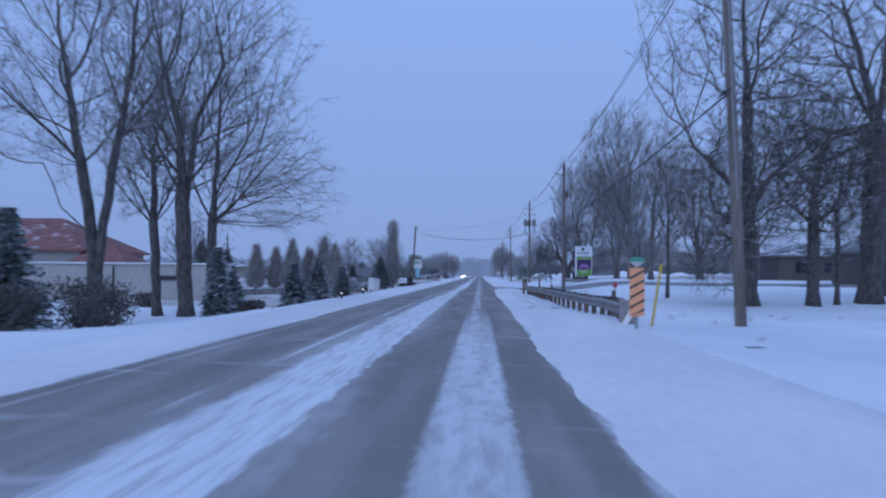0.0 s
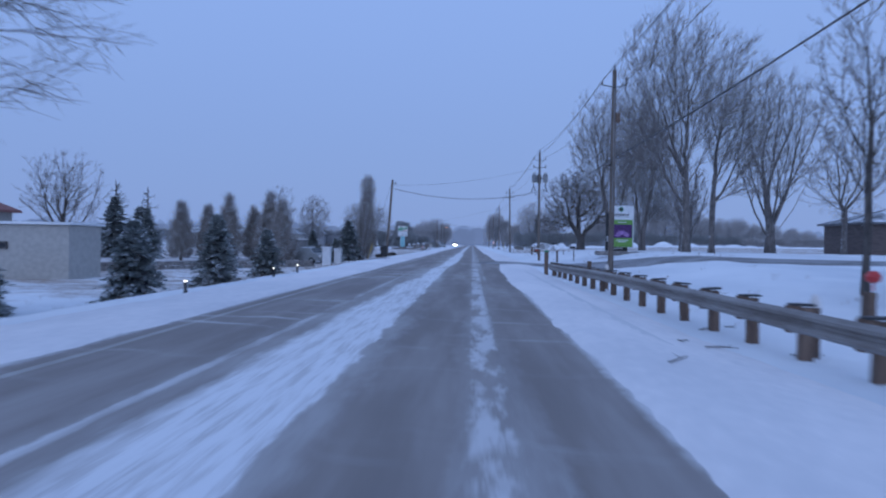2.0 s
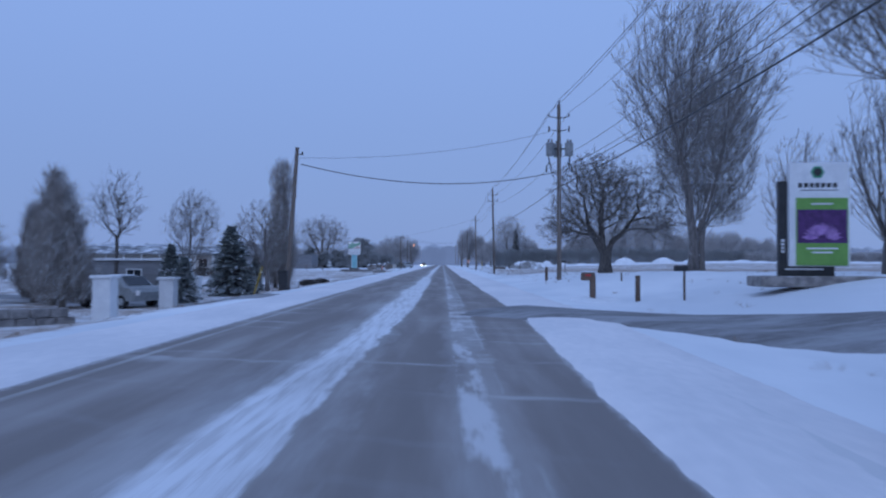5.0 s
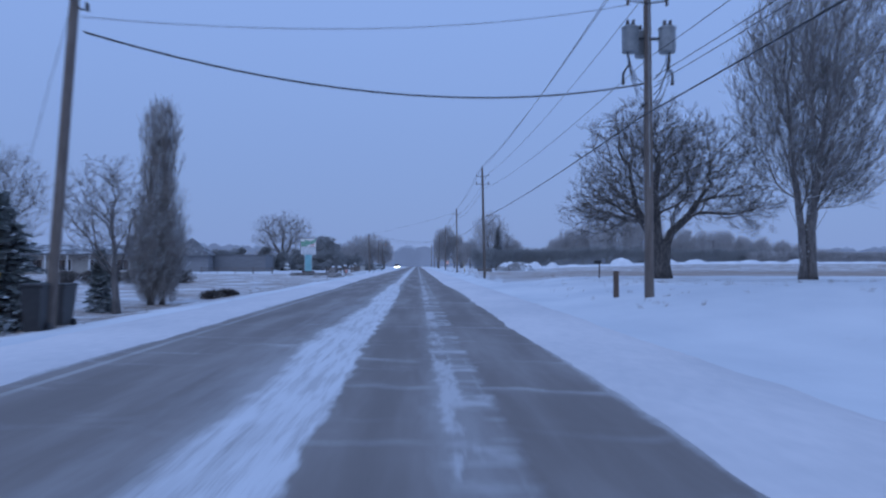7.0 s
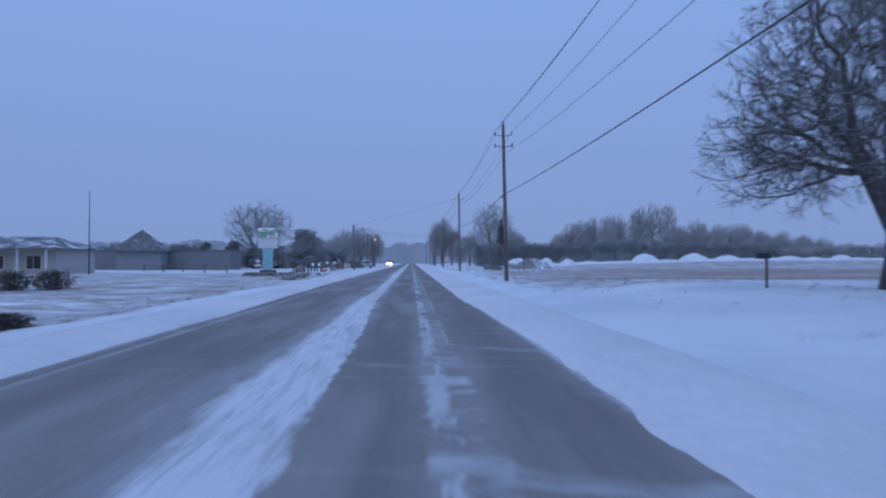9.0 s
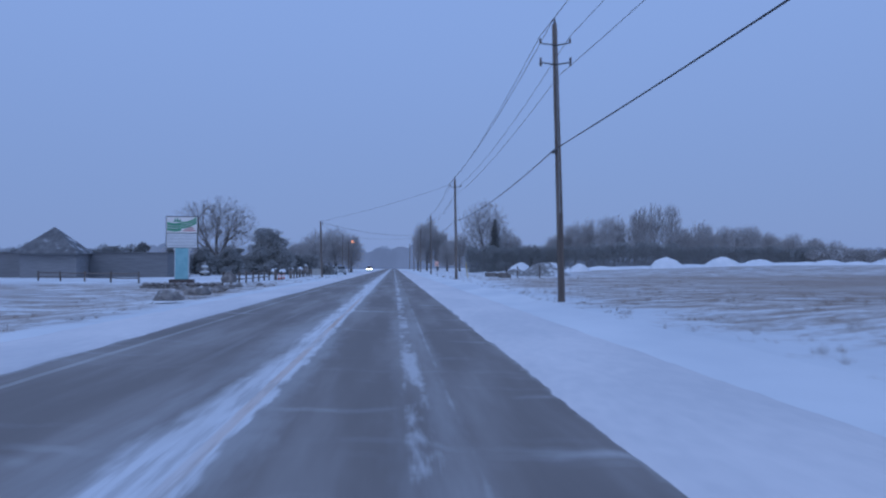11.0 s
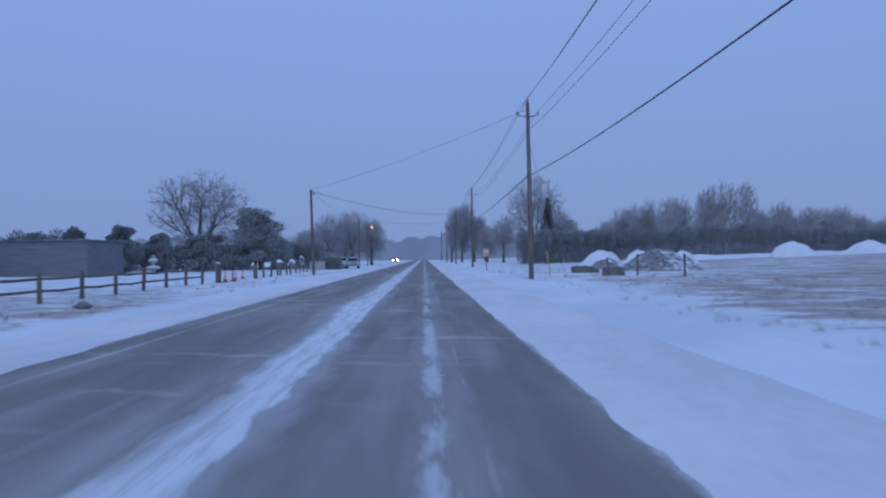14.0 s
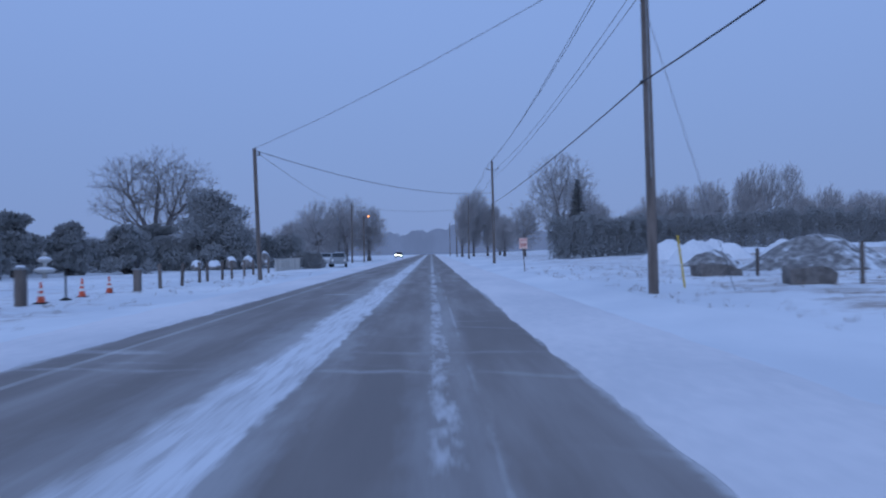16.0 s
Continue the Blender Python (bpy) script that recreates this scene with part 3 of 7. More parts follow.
def bare_tree(x, y, stems, lobes, r, label, seed, reach=0.5, tip=0.012, twigs=3, twig_len=0.7, up=0.35, wind=0.25, kink=0.10, group="", bark="bark", twig="twig"):
    """A leafless tree: trunk and main limbs, and a crown of branches and twigs.
    stems: rows of x, y, z in the world and from which point on they branch; lobes fill the crown."""
    rng = random.Random(seed)
    nrng = np.random.default_rng(seed)
    at = stand(x, y, 0.1)
    t = thing("bare_tree", at, label, "tree", group)
    o = Vector(at)
    st = []
    for pts, free in stems:
        fine = [Vector(p) - o for p in pts]
        if fine[0].z < 0.9:
            fine[0].z = 0
        row, start = [fine[0]], 0
        for i, (a, b) in enumerate(zip(fine, fine[1:])):
            k = max(1, int((b - a).length / 0.8))
            if i == free - 1:
                start = len(row) + k - 1
            for m in range(k):
                w = a.lerp(b, (m + 1) / k)
                row.append(w + Vector((rng.gauss(0, 0.03), rng.gauss(0, 0.03), 0)))
        st.append((row, start))
    points = lobe_points(nrng, lobes) - np.array(o)
    points[:, 2] = np.maximum(points[:, 2], 0.25)
    pos, par, fixed = branch_out(st, points, reach)
    n = len(pos)
    kids = [[] for _ in range(n)]
    for i, p in enumerate(par):
        if p >= 0:
            kids[p].append(i)
    order_, todo = [], [i for i in range(n) if par[i] < 0]
    while todo:
        i = todo.pop()
        order_.append(i)
        todo += kids[i]
    tips = [0] * n
    for i in reversed(order_):
        tips[i] += 1
        if par[i] >= 0:
            tips[par[i]] += tips[i]
    most = max(tips)
    rad = [max(tip, r * (tips[i] / most) ** 0.58) for i in range(n)]
    vec = [Vector(p) for p in pos]
    # a little sag and bend, then smooth the runs
    for i in range(fixed, n):
        vec[i] += Vector((rng.gauss(0, kink), rng.gauss(0, kink), rng.gauss(0, kink * 0.6)))
    main = [max(k, key=lambda q: tips[q]) if k else -1 for k in kids]
    for _ in range(2):
        for i in range(fixed, n):
            if main[i] >= 0:
                vec[i] = vec[i] * 0.5 + vec[par[i]] * 0.25 + vec[main[i]] * 0.25
    a, b = Geo(), Geo()
    heads = [i for i in range(n) if par[i] < 0 or main[par[i]] != i]
    for i in heads:
        run = [i]
        while main[run[-1]] >= 0:
            run.append(main[run[-1]])
        pts = [vec[q] for q in run]
        rr = [rad[q] for q in run]
        if par[i] >= 0:
            pts.insert(0, vec[par[i]])
            rr.insert(0, min(rr[0] * 1.15, rad[par[i]]))
        else:
            rr[0] *= 1.35
        if len(pts) < 2:
            continue
        big = rr[0]
        (a if big > r * 0.22 else b).tube(pts, rr, 10 if big > 0.12 else 6 if big > 0.05 else 4 if big > 0.025 else 3, big > 0.05)
    # twigs
    lim = max(tip * 3.2, r * 0.12)
    for i in range(fixed, n):
        if rad[i] > lim:
            continue
        d0 = (vec[i] - vec[par[i]])
        if d0.length < 1e-5:
            continue
        d0.normalize()
        for _ in range(twigs if kids[i] else twigs + 1):
            k = rng.random()
            p = vec[par[i]].lerp(vec[i], k) if kids[i] else vec[i].copy()
            d = (d0 * 0.8 + Vector((rng.gauss(0, 0.55) + wind, rng.gauss(0, 0.55), rng.gauss(0, 0.45) + up))).normalized()
            ln = twig_len * rng.uniform(0.5, 1.3)
            d2 = (d + Vector((rng.gauss(0, 0.3) + wind * 0.5, rng.gauss(0, 0.3), rng.gauss(0, 0.25) + up * 0.3))).normalized()
            m = p + d * ln * 0.5
            b.tube([p, m, m + d2 * ln * 0.5], [tip * 0.7, tip * 0.55, tip * 0.35], 3, False)
            for q in (m, p.lerp(m, 0.5)):
                d3 = (d + Vector((rng.gauss(0, 0.6) + wind * 0.5, rng.gauss(0, 0.6), rng.gauss(0, 0.5) + up * 0.5))).normalized()
                d3 *= ln * rng.uniform(0.3, 0.6)
                b.leaf(q, d3, d3.cross(Vector((rng.gauss(0, 1), rng.gauss(0, 1), rng.gauss(0, 1)))).normalized() * tip * 0.8)
    part("trunk", a, bark, t, smooth=True)
    part("crown", b, twig, t)
    return t


# huge oaks on the lawn
bare_tree(13.4, 36.8, [([(13.4, 36.8, 0), (13.42, 36.8, 6), (13.45, 36.8, 10), (13.3, 36.8, 15), (13.5, 37, 18)], 2), ([(13.4, 36.7, 5.4), (12.6, 36.4, 5.9), (11.5, 36.3, 6.9), (9.9, 36.2, 8.6)], 2), ([(13.3, 36.7, 4.6), (12.3, 36.5, 4.1), (11.3, 36.4, 2.4), (10.8, 36.3, 1.2)], 1), ([(13.4, 36.6, 3.8), (12.6, 36.2, 3.2), (11.9, 36.0, 1.7)], 1)],
          [((13.2, 36.8, 13.0), (5.6, 5, 7.0), 820), ((13.3, 37.0, 6.0), (4.0, 3.6, 3.6), 520), ((11.9, 36.4, 2.9), (1.9, 1.9, 2.2), 300), ((14.8, 36.8, 8.0), (3.4, 3.2, 4.4), 420)], 0.50, "huge bare oak with heavy crooked limbs on the snowy lawn", 11, 0.32, 0.010, 4, 0.7, 0.1, 0, 0.22)
bare_tree(20.5, 39.3, [([(20.5, 39.3, 0), (20.8, 39.3, 5), (20.95, 39.3, 9.5), (20.2, 39.2, 12.5), (19.1, 39, 16)], 2), ([(20.9, 39.3, 9.0), (21.4, 39.3, 11.5), (21.7, 39.4, 16)], 1)],
          [((20.0, 39.2, 13.5), (6.2, 5, 6.5), 800), ((18.4, 38.4, 7.0), (4.2, 3.4, 3.8), 520)], 0.58, "huge dark bare tree with a thick trunk on the snowy lawn", 12, 0.32, 0.010, 4, 0.7, 0.1, 0, 0.22)
bare_tree(16.9, 37.6, [([(16.9, 37.6, 0), (16.95, 37.6, 4), (17.1, 37.6, 7.5)], 1)], [((17.0, 37.6, 7.0), (3.2, 2.8, 5.4), 800)], 0.30, "dark bare tree crowded between two huge oaks", 13, 0.35, 0.012, 3, 0.55, 0.15, 0, 0.2)
bare_tree(18.6, 38.8, [([(18.6, 38.8, 0), (18.7, 38.8, 4), (18.9, 38.8, 7)], 1)], [((18.8, 38.6, 5.6), (2.0, 2, 3.2), 240)], 0.13, "slender bare tree growing between two huge oaks", 14, 0.35, 0.012, 3, 0.5, 0.2, 0, 0.2)
bare_tree(25.0, 46.0, [([(25, 46, 0), (25, 46, 5), (25.2, 46, 9)], 1)], [((25, 46, 8.4), (5.0, 4, 6.2), 560)], 0.26, "bare tree behind the oaks near a house", 15, 0.4, 0.013)
bare_tree(11.3, 43.6, [([(11.24, 43.6, 0), (11.33, 43.6, 2), (11.3, 43.6, 5), (11.1, 43.6, 8)], 1), ([(11.3, 43.6, 1.6), (10.9, 43.6, 2.1), (10.3, 43.6, 2.6)], 1)], [((11.3, 43.6, 6.2), (1.8, 1.6, 3.0), 230)], 0.10, "thin young bare tree standing alone in the snow", 16, 0.7, 0.009, 3, 0.5, 0.3, -0.1)
# windblown trees round the driveway
bare_tree(16.2, 78.6, [([(16.2, 78.6, 0.9), (16.1, 78.6, 4.5), (16.0, 78.6, 8.5), (16.2, 78.6, 13)], 1), ([(16.1, 78.6, 4.4), (15.0, 78.6, 6.0), (13.9, 78.6, 8.5)], 1)],
          [((15.0, 78.6, 13.2), (4.5, 3.8, 6.4), 760), ((12.9, 78.6, 10.2), (2.3, 2.6, 3.0), 150)], 0.30, "tall bare tree with windblown upswept branches", 17, 0.75, 0.011, 5, 1.25, 0.6, 0.4, 0.08, bark="haze_bark", twig="haze_twig")
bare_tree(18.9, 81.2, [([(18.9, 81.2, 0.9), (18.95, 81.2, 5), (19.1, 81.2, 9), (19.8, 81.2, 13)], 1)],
          [((20.4, 81.2, 12.6), (3.2, 3, 5.6), 480), ((21.2, 81.2, 7.6), (2.6, 2.4, 2.4), 110)], 0.24, "tall slim bare tree with windblown branches", 18, 0.7, 0.011, 5, 1.25, 0.5, 0.6, 0.08, bark="haze_bark", twig="haze_twig")
bare_tree(18.6, 86.5, [([(18.6, 86.5, 0.9), (18.6, 86.5, 2.2)], 1)], [((18.4, 86.5, 6.0), (2.0, 1.8, 3.4), 160)], 0.22, "bare tree branching low into many stems", 27, 0.9, 0.012, 3, 0.8, 0.5, 0.3, bark="haze_bark", twig="haze_twig")
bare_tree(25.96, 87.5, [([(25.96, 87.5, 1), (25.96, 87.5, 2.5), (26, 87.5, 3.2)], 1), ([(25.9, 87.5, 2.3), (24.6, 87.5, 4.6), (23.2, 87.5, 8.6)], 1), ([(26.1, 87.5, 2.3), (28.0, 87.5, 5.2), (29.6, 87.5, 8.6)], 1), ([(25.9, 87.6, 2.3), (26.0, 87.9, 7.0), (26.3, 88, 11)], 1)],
          [((26.3, 87.5, 11.2), (4.8, 3.8, 5.6), 620)], 0.40, "bare tree branching low into many stems", 19, 0.7, 0.011, 5, 1.1, 0.5, 0.3, bark="haze_bark", twig="haze_twig")
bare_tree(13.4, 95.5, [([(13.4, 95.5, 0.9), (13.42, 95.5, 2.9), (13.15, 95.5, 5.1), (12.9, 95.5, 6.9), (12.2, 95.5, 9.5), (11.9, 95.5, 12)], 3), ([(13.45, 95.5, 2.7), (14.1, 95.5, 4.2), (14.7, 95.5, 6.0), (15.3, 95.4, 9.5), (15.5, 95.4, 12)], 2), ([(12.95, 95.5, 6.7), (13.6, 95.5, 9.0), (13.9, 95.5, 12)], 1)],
          [((13.7, 95.5, 11.4), (4.4, 3.8, 5.8), 900)], 0.27, "tall bare forked tree beside the roadside sign", 20, 0.75, 0.011, 5, 1.1, 0.55, 0.35, bark="haze_bark", twig="haze_twig")
bare_tree(21.9, 101.0, [([(21.9, 101, 0.9), (22, 101, 3.5)], 1)], [((22.1, 101, 4.6), (1.6, 1.6, 2.8), 150)], 0.11, "small bare tree on the snowy lawn", 21, 0.7, 0.012, 3, 0.6, 0.4, 0.3, bark="haze_bark", twig="haze_twig")
bare_tree(24.6, 107.0, [([(24.6, 107, 0.8), (24.6, 107, 2.4)], 1)], [((24.6, 107, 6.4), (2.6, 2.4, 4.0), 240)], 0.24, "bare tree branching low into many stems", 25, 0.8, 0.012, 3, 0.8, 0.5, 0.3, bark="haze_bark", twig="haze_twig")
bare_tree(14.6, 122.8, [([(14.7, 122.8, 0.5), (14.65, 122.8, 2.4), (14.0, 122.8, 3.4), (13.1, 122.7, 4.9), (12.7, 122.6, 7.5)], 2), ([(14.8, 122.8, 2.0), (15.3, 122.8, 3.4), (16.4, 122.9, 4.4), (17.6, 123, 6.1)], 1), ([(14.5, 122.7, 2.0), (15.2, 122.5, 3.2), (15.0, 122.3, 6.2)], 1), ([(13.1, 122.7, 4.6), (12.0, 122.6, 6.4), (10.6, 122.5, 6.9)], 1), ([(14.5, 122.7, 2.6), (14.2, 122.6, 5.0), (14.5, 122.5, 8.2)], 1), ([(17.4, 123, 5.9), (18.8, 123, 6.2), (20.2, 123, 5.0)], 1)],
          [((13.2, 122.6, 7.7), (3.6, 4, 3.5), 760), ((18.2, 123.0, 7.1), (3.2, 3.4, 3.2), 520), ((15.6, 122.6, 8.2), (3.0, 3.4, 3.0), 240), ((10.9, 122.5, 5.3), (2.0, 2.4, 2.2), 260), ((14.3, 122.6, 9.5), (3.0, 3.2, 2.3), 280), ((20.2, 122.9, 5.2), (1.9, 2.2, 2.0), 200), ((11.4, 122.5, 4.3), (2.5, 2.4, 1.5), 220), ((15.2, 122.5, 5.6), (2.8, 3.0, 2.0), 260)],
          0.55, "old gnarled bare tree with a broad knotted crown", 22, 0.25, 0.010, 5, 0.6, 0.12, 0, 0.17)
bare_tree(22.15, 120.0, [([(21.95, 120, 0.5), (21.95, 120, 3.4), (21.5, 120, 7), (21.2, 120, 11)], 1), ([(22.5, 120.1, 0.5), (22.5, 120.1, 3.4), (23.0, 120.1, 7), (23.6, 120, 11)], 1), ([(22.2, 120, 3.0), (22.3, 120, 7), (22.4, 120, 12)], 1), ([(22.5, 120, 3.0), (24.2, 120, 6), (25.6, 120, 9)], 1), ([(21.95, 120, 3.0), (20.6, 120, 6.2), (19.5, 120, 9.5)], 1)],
          [((22.7, 120, 11.4), (4.7, 3.8, 7.0), 1700), ((24.2, 120, 6.4), (2.4, 2, 2.0), 120)], 0.30, "tall broom-shaped bare tree with dense upright branches", 23, 0.6, 0.012, 5, 1.3, 0.9, 0.15, 0.06, bark="haze_bark", twig="haze_twig")
bare_tree(33.5, 90.0, [([(33.5, 90, 0.9), (33.5, 90, 5)], 1)], [((33.5, 90, 8.7), (4.2, 3.6, 5.4), 420)], 0.26, "bare tree beside a brick house", 26, 0.5, 0.014, bark="haze_bark", twig="haze_twig")
# row along the far verge
bare_tree(-14.7, 28.0, [([(-14.7, 28, -0.8), (-14.66, 28, 1.2), (-14.95, 28, 3.2), (-15.3, 28, 5.6), (-15.8, 28, 7.9), (-16.4, 28, 11)], 3), ([(-14.62, 28, 1.0), (-14.38, 28, 3.2), (-14.1, 28, 5.4), (-13.78, 28, 7.3), (-13.4, 28, 9.6), (-13.2, 28, 13)], 1), ([(-14.8, 27.9, 2.8), (-15.9, 27.7, 3.9), (-17.0, 27.4, 6.4)], 1), ([(-13.9, 28, 6.6), (-12.6, 27.9, 8.2), (-11.6, 27.8, 10.2)], 1)],
          [((-15.4, 28, 11.8), (4.6, 4.4, 6.0), 460), ((-12.6, 28, 12.4), (3.2, 3.6, 5.6), 220), ((-17.4, 27.6, 7.4), (2.6, 2.6, 3.0), 110), ((-13.6, 27.8, 7.2), (3.4, 3.2, 3.2), 160)], 0.30, "thick bare tree forking low into two trunks beside the road", 31, 0.45, 0.009, 4, 0.8, 0.2, 0.1, 0.12)
bare_tree(-15.3, 38.4, [([(-15.23, 38.4, -1), (-15.45, 38.4, 3), (-15.6, 38.4, 5.6), (-15.8, 38.4, 9), (-16.6, 38.4, 12)], 2), ([(-15.4, 38.4, 4.8), (-15.15, 38.4, 7.1), (-14.9, 38.4, 9.4), (-13.4, 38.4, 12.5)], 1)],
          [((-15.4, 38.4, 13.0), (5.2, 4.6, 6.4), 600), ((-16.6, 38.4, 8.4), (3.6, 3.6, 2.8), 120), ((-13.4, 38.4, 9.0), (4.2, 3.8, 3.4), 150)], 0.40, "tall bare tree with long branches over the verge", 32, 0.5, 0.009, 4, 0.9, 0.25, 0.15, 0.1)
bare_tree(-17.3, 39.2, [([(-17.13, 39.2, -1), (-17.4, 39.2, 4), (-17.57, 39.2, 8)], 1)], [((-17.6, 39.2, 8.6), (2.8, 2.6, 4.6), 360)], 0.25, "bare tree in a row along the verge", 33, 0.6, 0.010, 5, 0.7, 0.3)
bare_tree(-12.5, 34.5, [([(-12.56, 34.5, -0.6), (-12.45, 34.5, 3.8), (-12.21, 34.5, 9.2), (-12.1, 34.5, 14.5)], 1), ([(-12.4, 34.5, 5.0), (-11.2, 34.3, 6.9), (-9.4, 34.1, 5.9), (-8.0, 34, 4.4)], 1), ([(-12.4, 34.5, 4.2), (-11.4, 34.4, 5.4), (-9.9, 34.2, 4.6), (-8.6, 34, 3.4)], 1), ([(-12.3, 34.5, 6.4), (-10.8, 34.6, 8.2), (-9.0, 34.6, 7.4), (-7.6, 34.6, 5.8)], 1)],
          [((-11.4, 34.6, 10.8), (4.2, 4.0, 5.0), 310), ((-9.4, 34.2, 5.6), (2.8, 2.6, 2.4), 210), ((-12.0, 34.3, 5.5), (2.4, 2.2, 2.0), 110)], 0.23, "slim tall bare tree with long drooping branches over the verge", 34, 0.7, 0.009, 3, 0.9, -0.3, 0.35, 0.05)
bare_tree(-20.1, 113.5, [([(-20.1, 113.5, -0.7), (-20.1, 113.5, 0.9), (-20.0, 113.5, 3.6), (-19.9, 113.5, 5.6)], 1), ([(-20.1, 113.5, 0.8), (-19.4, 113.5, 2.6), (-18.7, 113.5, 4.6)], 1), ([(-20.1, 113.5, 1.2), (-20.9, 113.5, 2.8), (-21.4, 113.5, 4.2)], 1)], [((-19.8, 113.5, 4.2), (2.1, 2.0, 2.7), 460)], 0.15, "small bare tree on a snowy lawn", 36, 0.4, 0.009, bark="haze_bark", twig="haze_twig")
bare_tree(-13.7, 111.0, [([(-13.3, 111, -0.7), (-13.35, 111, 0.8), (-13.5, 111, 3.0), (-13.5, 111, 4.8)], 1), ([(-13.35, 111, 0.7), (-12.9, 111, 2.2), (-12.6, 111, 3.8)], 1), ([(-13.35, 111, 0.9), (-14.2, 111, 2.2), (-15.0, 111, 3.0)], 1)], [((-13.8, 111, 3.6), (2.0, 2.0, 2.6), 460)], 0.15, "small bare tree beside the poplar", 37, 0.45, 0.009, 3, 0.5, bark="haze_bark", twig="haze_twig")
bare_tree(-30.0, 75.0, [([(-30, 75, -0.7), (-30, 75, 1.2)], 1)], [((-30, 75, 4.6), (3.0, 2.6, 3.0), 240)], 0.22, "bare tree behind the white building", 38, 0.7, 0.013)
bare_tree(-21.6, 104.0, [([(-21.6, 104, -0.7), (-21.6, 104, 3)], 1)], [((-21.6, 104, 5.0), (1.6, 1.6, 2.3), 150)], 0.12, "small bare tree behind the row of poplars", 40, 0.5, 0.012)
bare_tree(-37.0, 282.0, [([(-37, 282, 0), (-37, 282, 2.4), (-38.6, 282, 5.6), (-40.6, 282, 9.5)], 1), ([(-37, 282, 2.2), (-35.4, 282, 6), (-33.8, 282, 10.5)], 1), ([(-37, 282, 2.4), (-37.2, 282, 6.5), (-36.8, 282, 11.5)], 1)], [((-37.0, 282, 9.4), (8.2, 7, 6.2), 700)], 0.7, "large old bare tree with spreading limbs", 39, 0.4, 0.022, 4, 1.5, 0.1, 0, 0.2, bark="haze_bark", twig="haze_twig")
bare_tree(-13.9, 117.6, [([(-14.2, 117.6, -0.8), (-14.2, 117.6, 4), (-14.0, 117.6, 9)], 1), ([(-13.6, 117.6, -0.8), (-13.5, 117.6, 4), (-13.2, 117.6, 9)], 1), ([(-13.9, 117.4, -0.8), (-13.8, 117.4, 8.5)], 1)],
          [((-13.75, 117.6, 4.3), (0.98, 0.92, 5.0), 520, "column"), ((-13.9, 117.6, 1.9), (1.45, 1.35, 2.8), 620)], 0.15, "tall narrow bare poplar beside the road", 41, 1.2, 0.011, 5, 1.0, 2.0, 0.15, 0.03, bark="haze_bark", twig="pale_twig")
for i, (x, y, h, w) in enumerate([(-28.0, 92, 5.2, 1.1), (-25.8, 93, 4.9, 0.9), (-23.4, 92, 5.9, 1.2), (-21.4, 94, 4.6, 0.8), (-19.4, 92, 6.2, 1.3), (-17.4, 89, 5.2, 1.2), (-22.6, 97, 5.0, 1.0)]):
    bare_tree(x, y, [([(x, y, -0.7), (x, y, h - 0.6)], 1)], [((x, y, (h - 1.2) / 2), (w * 1.4, w * 1.4, (h - 0.2) / 2), 560, "flame")], 0.12, "narrow bare poplar in a row", 50 + i, 1.0, 0.012, 4, 0.8, 1.8, 0.1, 0.03, "row of poplars", "pale_bark", "pale_twig")


def frond(g, rng, p, d, length, size, count, fall):
    """A needled branch: a run of small lozenges to both sides."""
    side = d.cross(Vector((0, 0, 1)))
    if side.length < 1e-4:
        side = Vector((1, 0, 0))
    side.normalize()
    for i in range(count):
        k = (i + rng.random()) / count
        o = p + d * (length * k) + Vector((0, 0, -fall * length * k * k))
        s = side * rng.choice((-1, 1))
        a = (d * rng.uniform(0.3, 1.0) + s * rng.uniform(0.25, 1.0) + Vector((0, 0, rng.uniform(-0.35, 0.25)))).normalized() * size * rng.uniform(0.7, 1.3) * (1.15 - 0.5 * k)
        b = a.cross(Vector((rng.gauss(0, 0.4), rng.gauss(0, 0.4), 1))).normalized() * size * 0.24
        g.leaf(o, a, b)


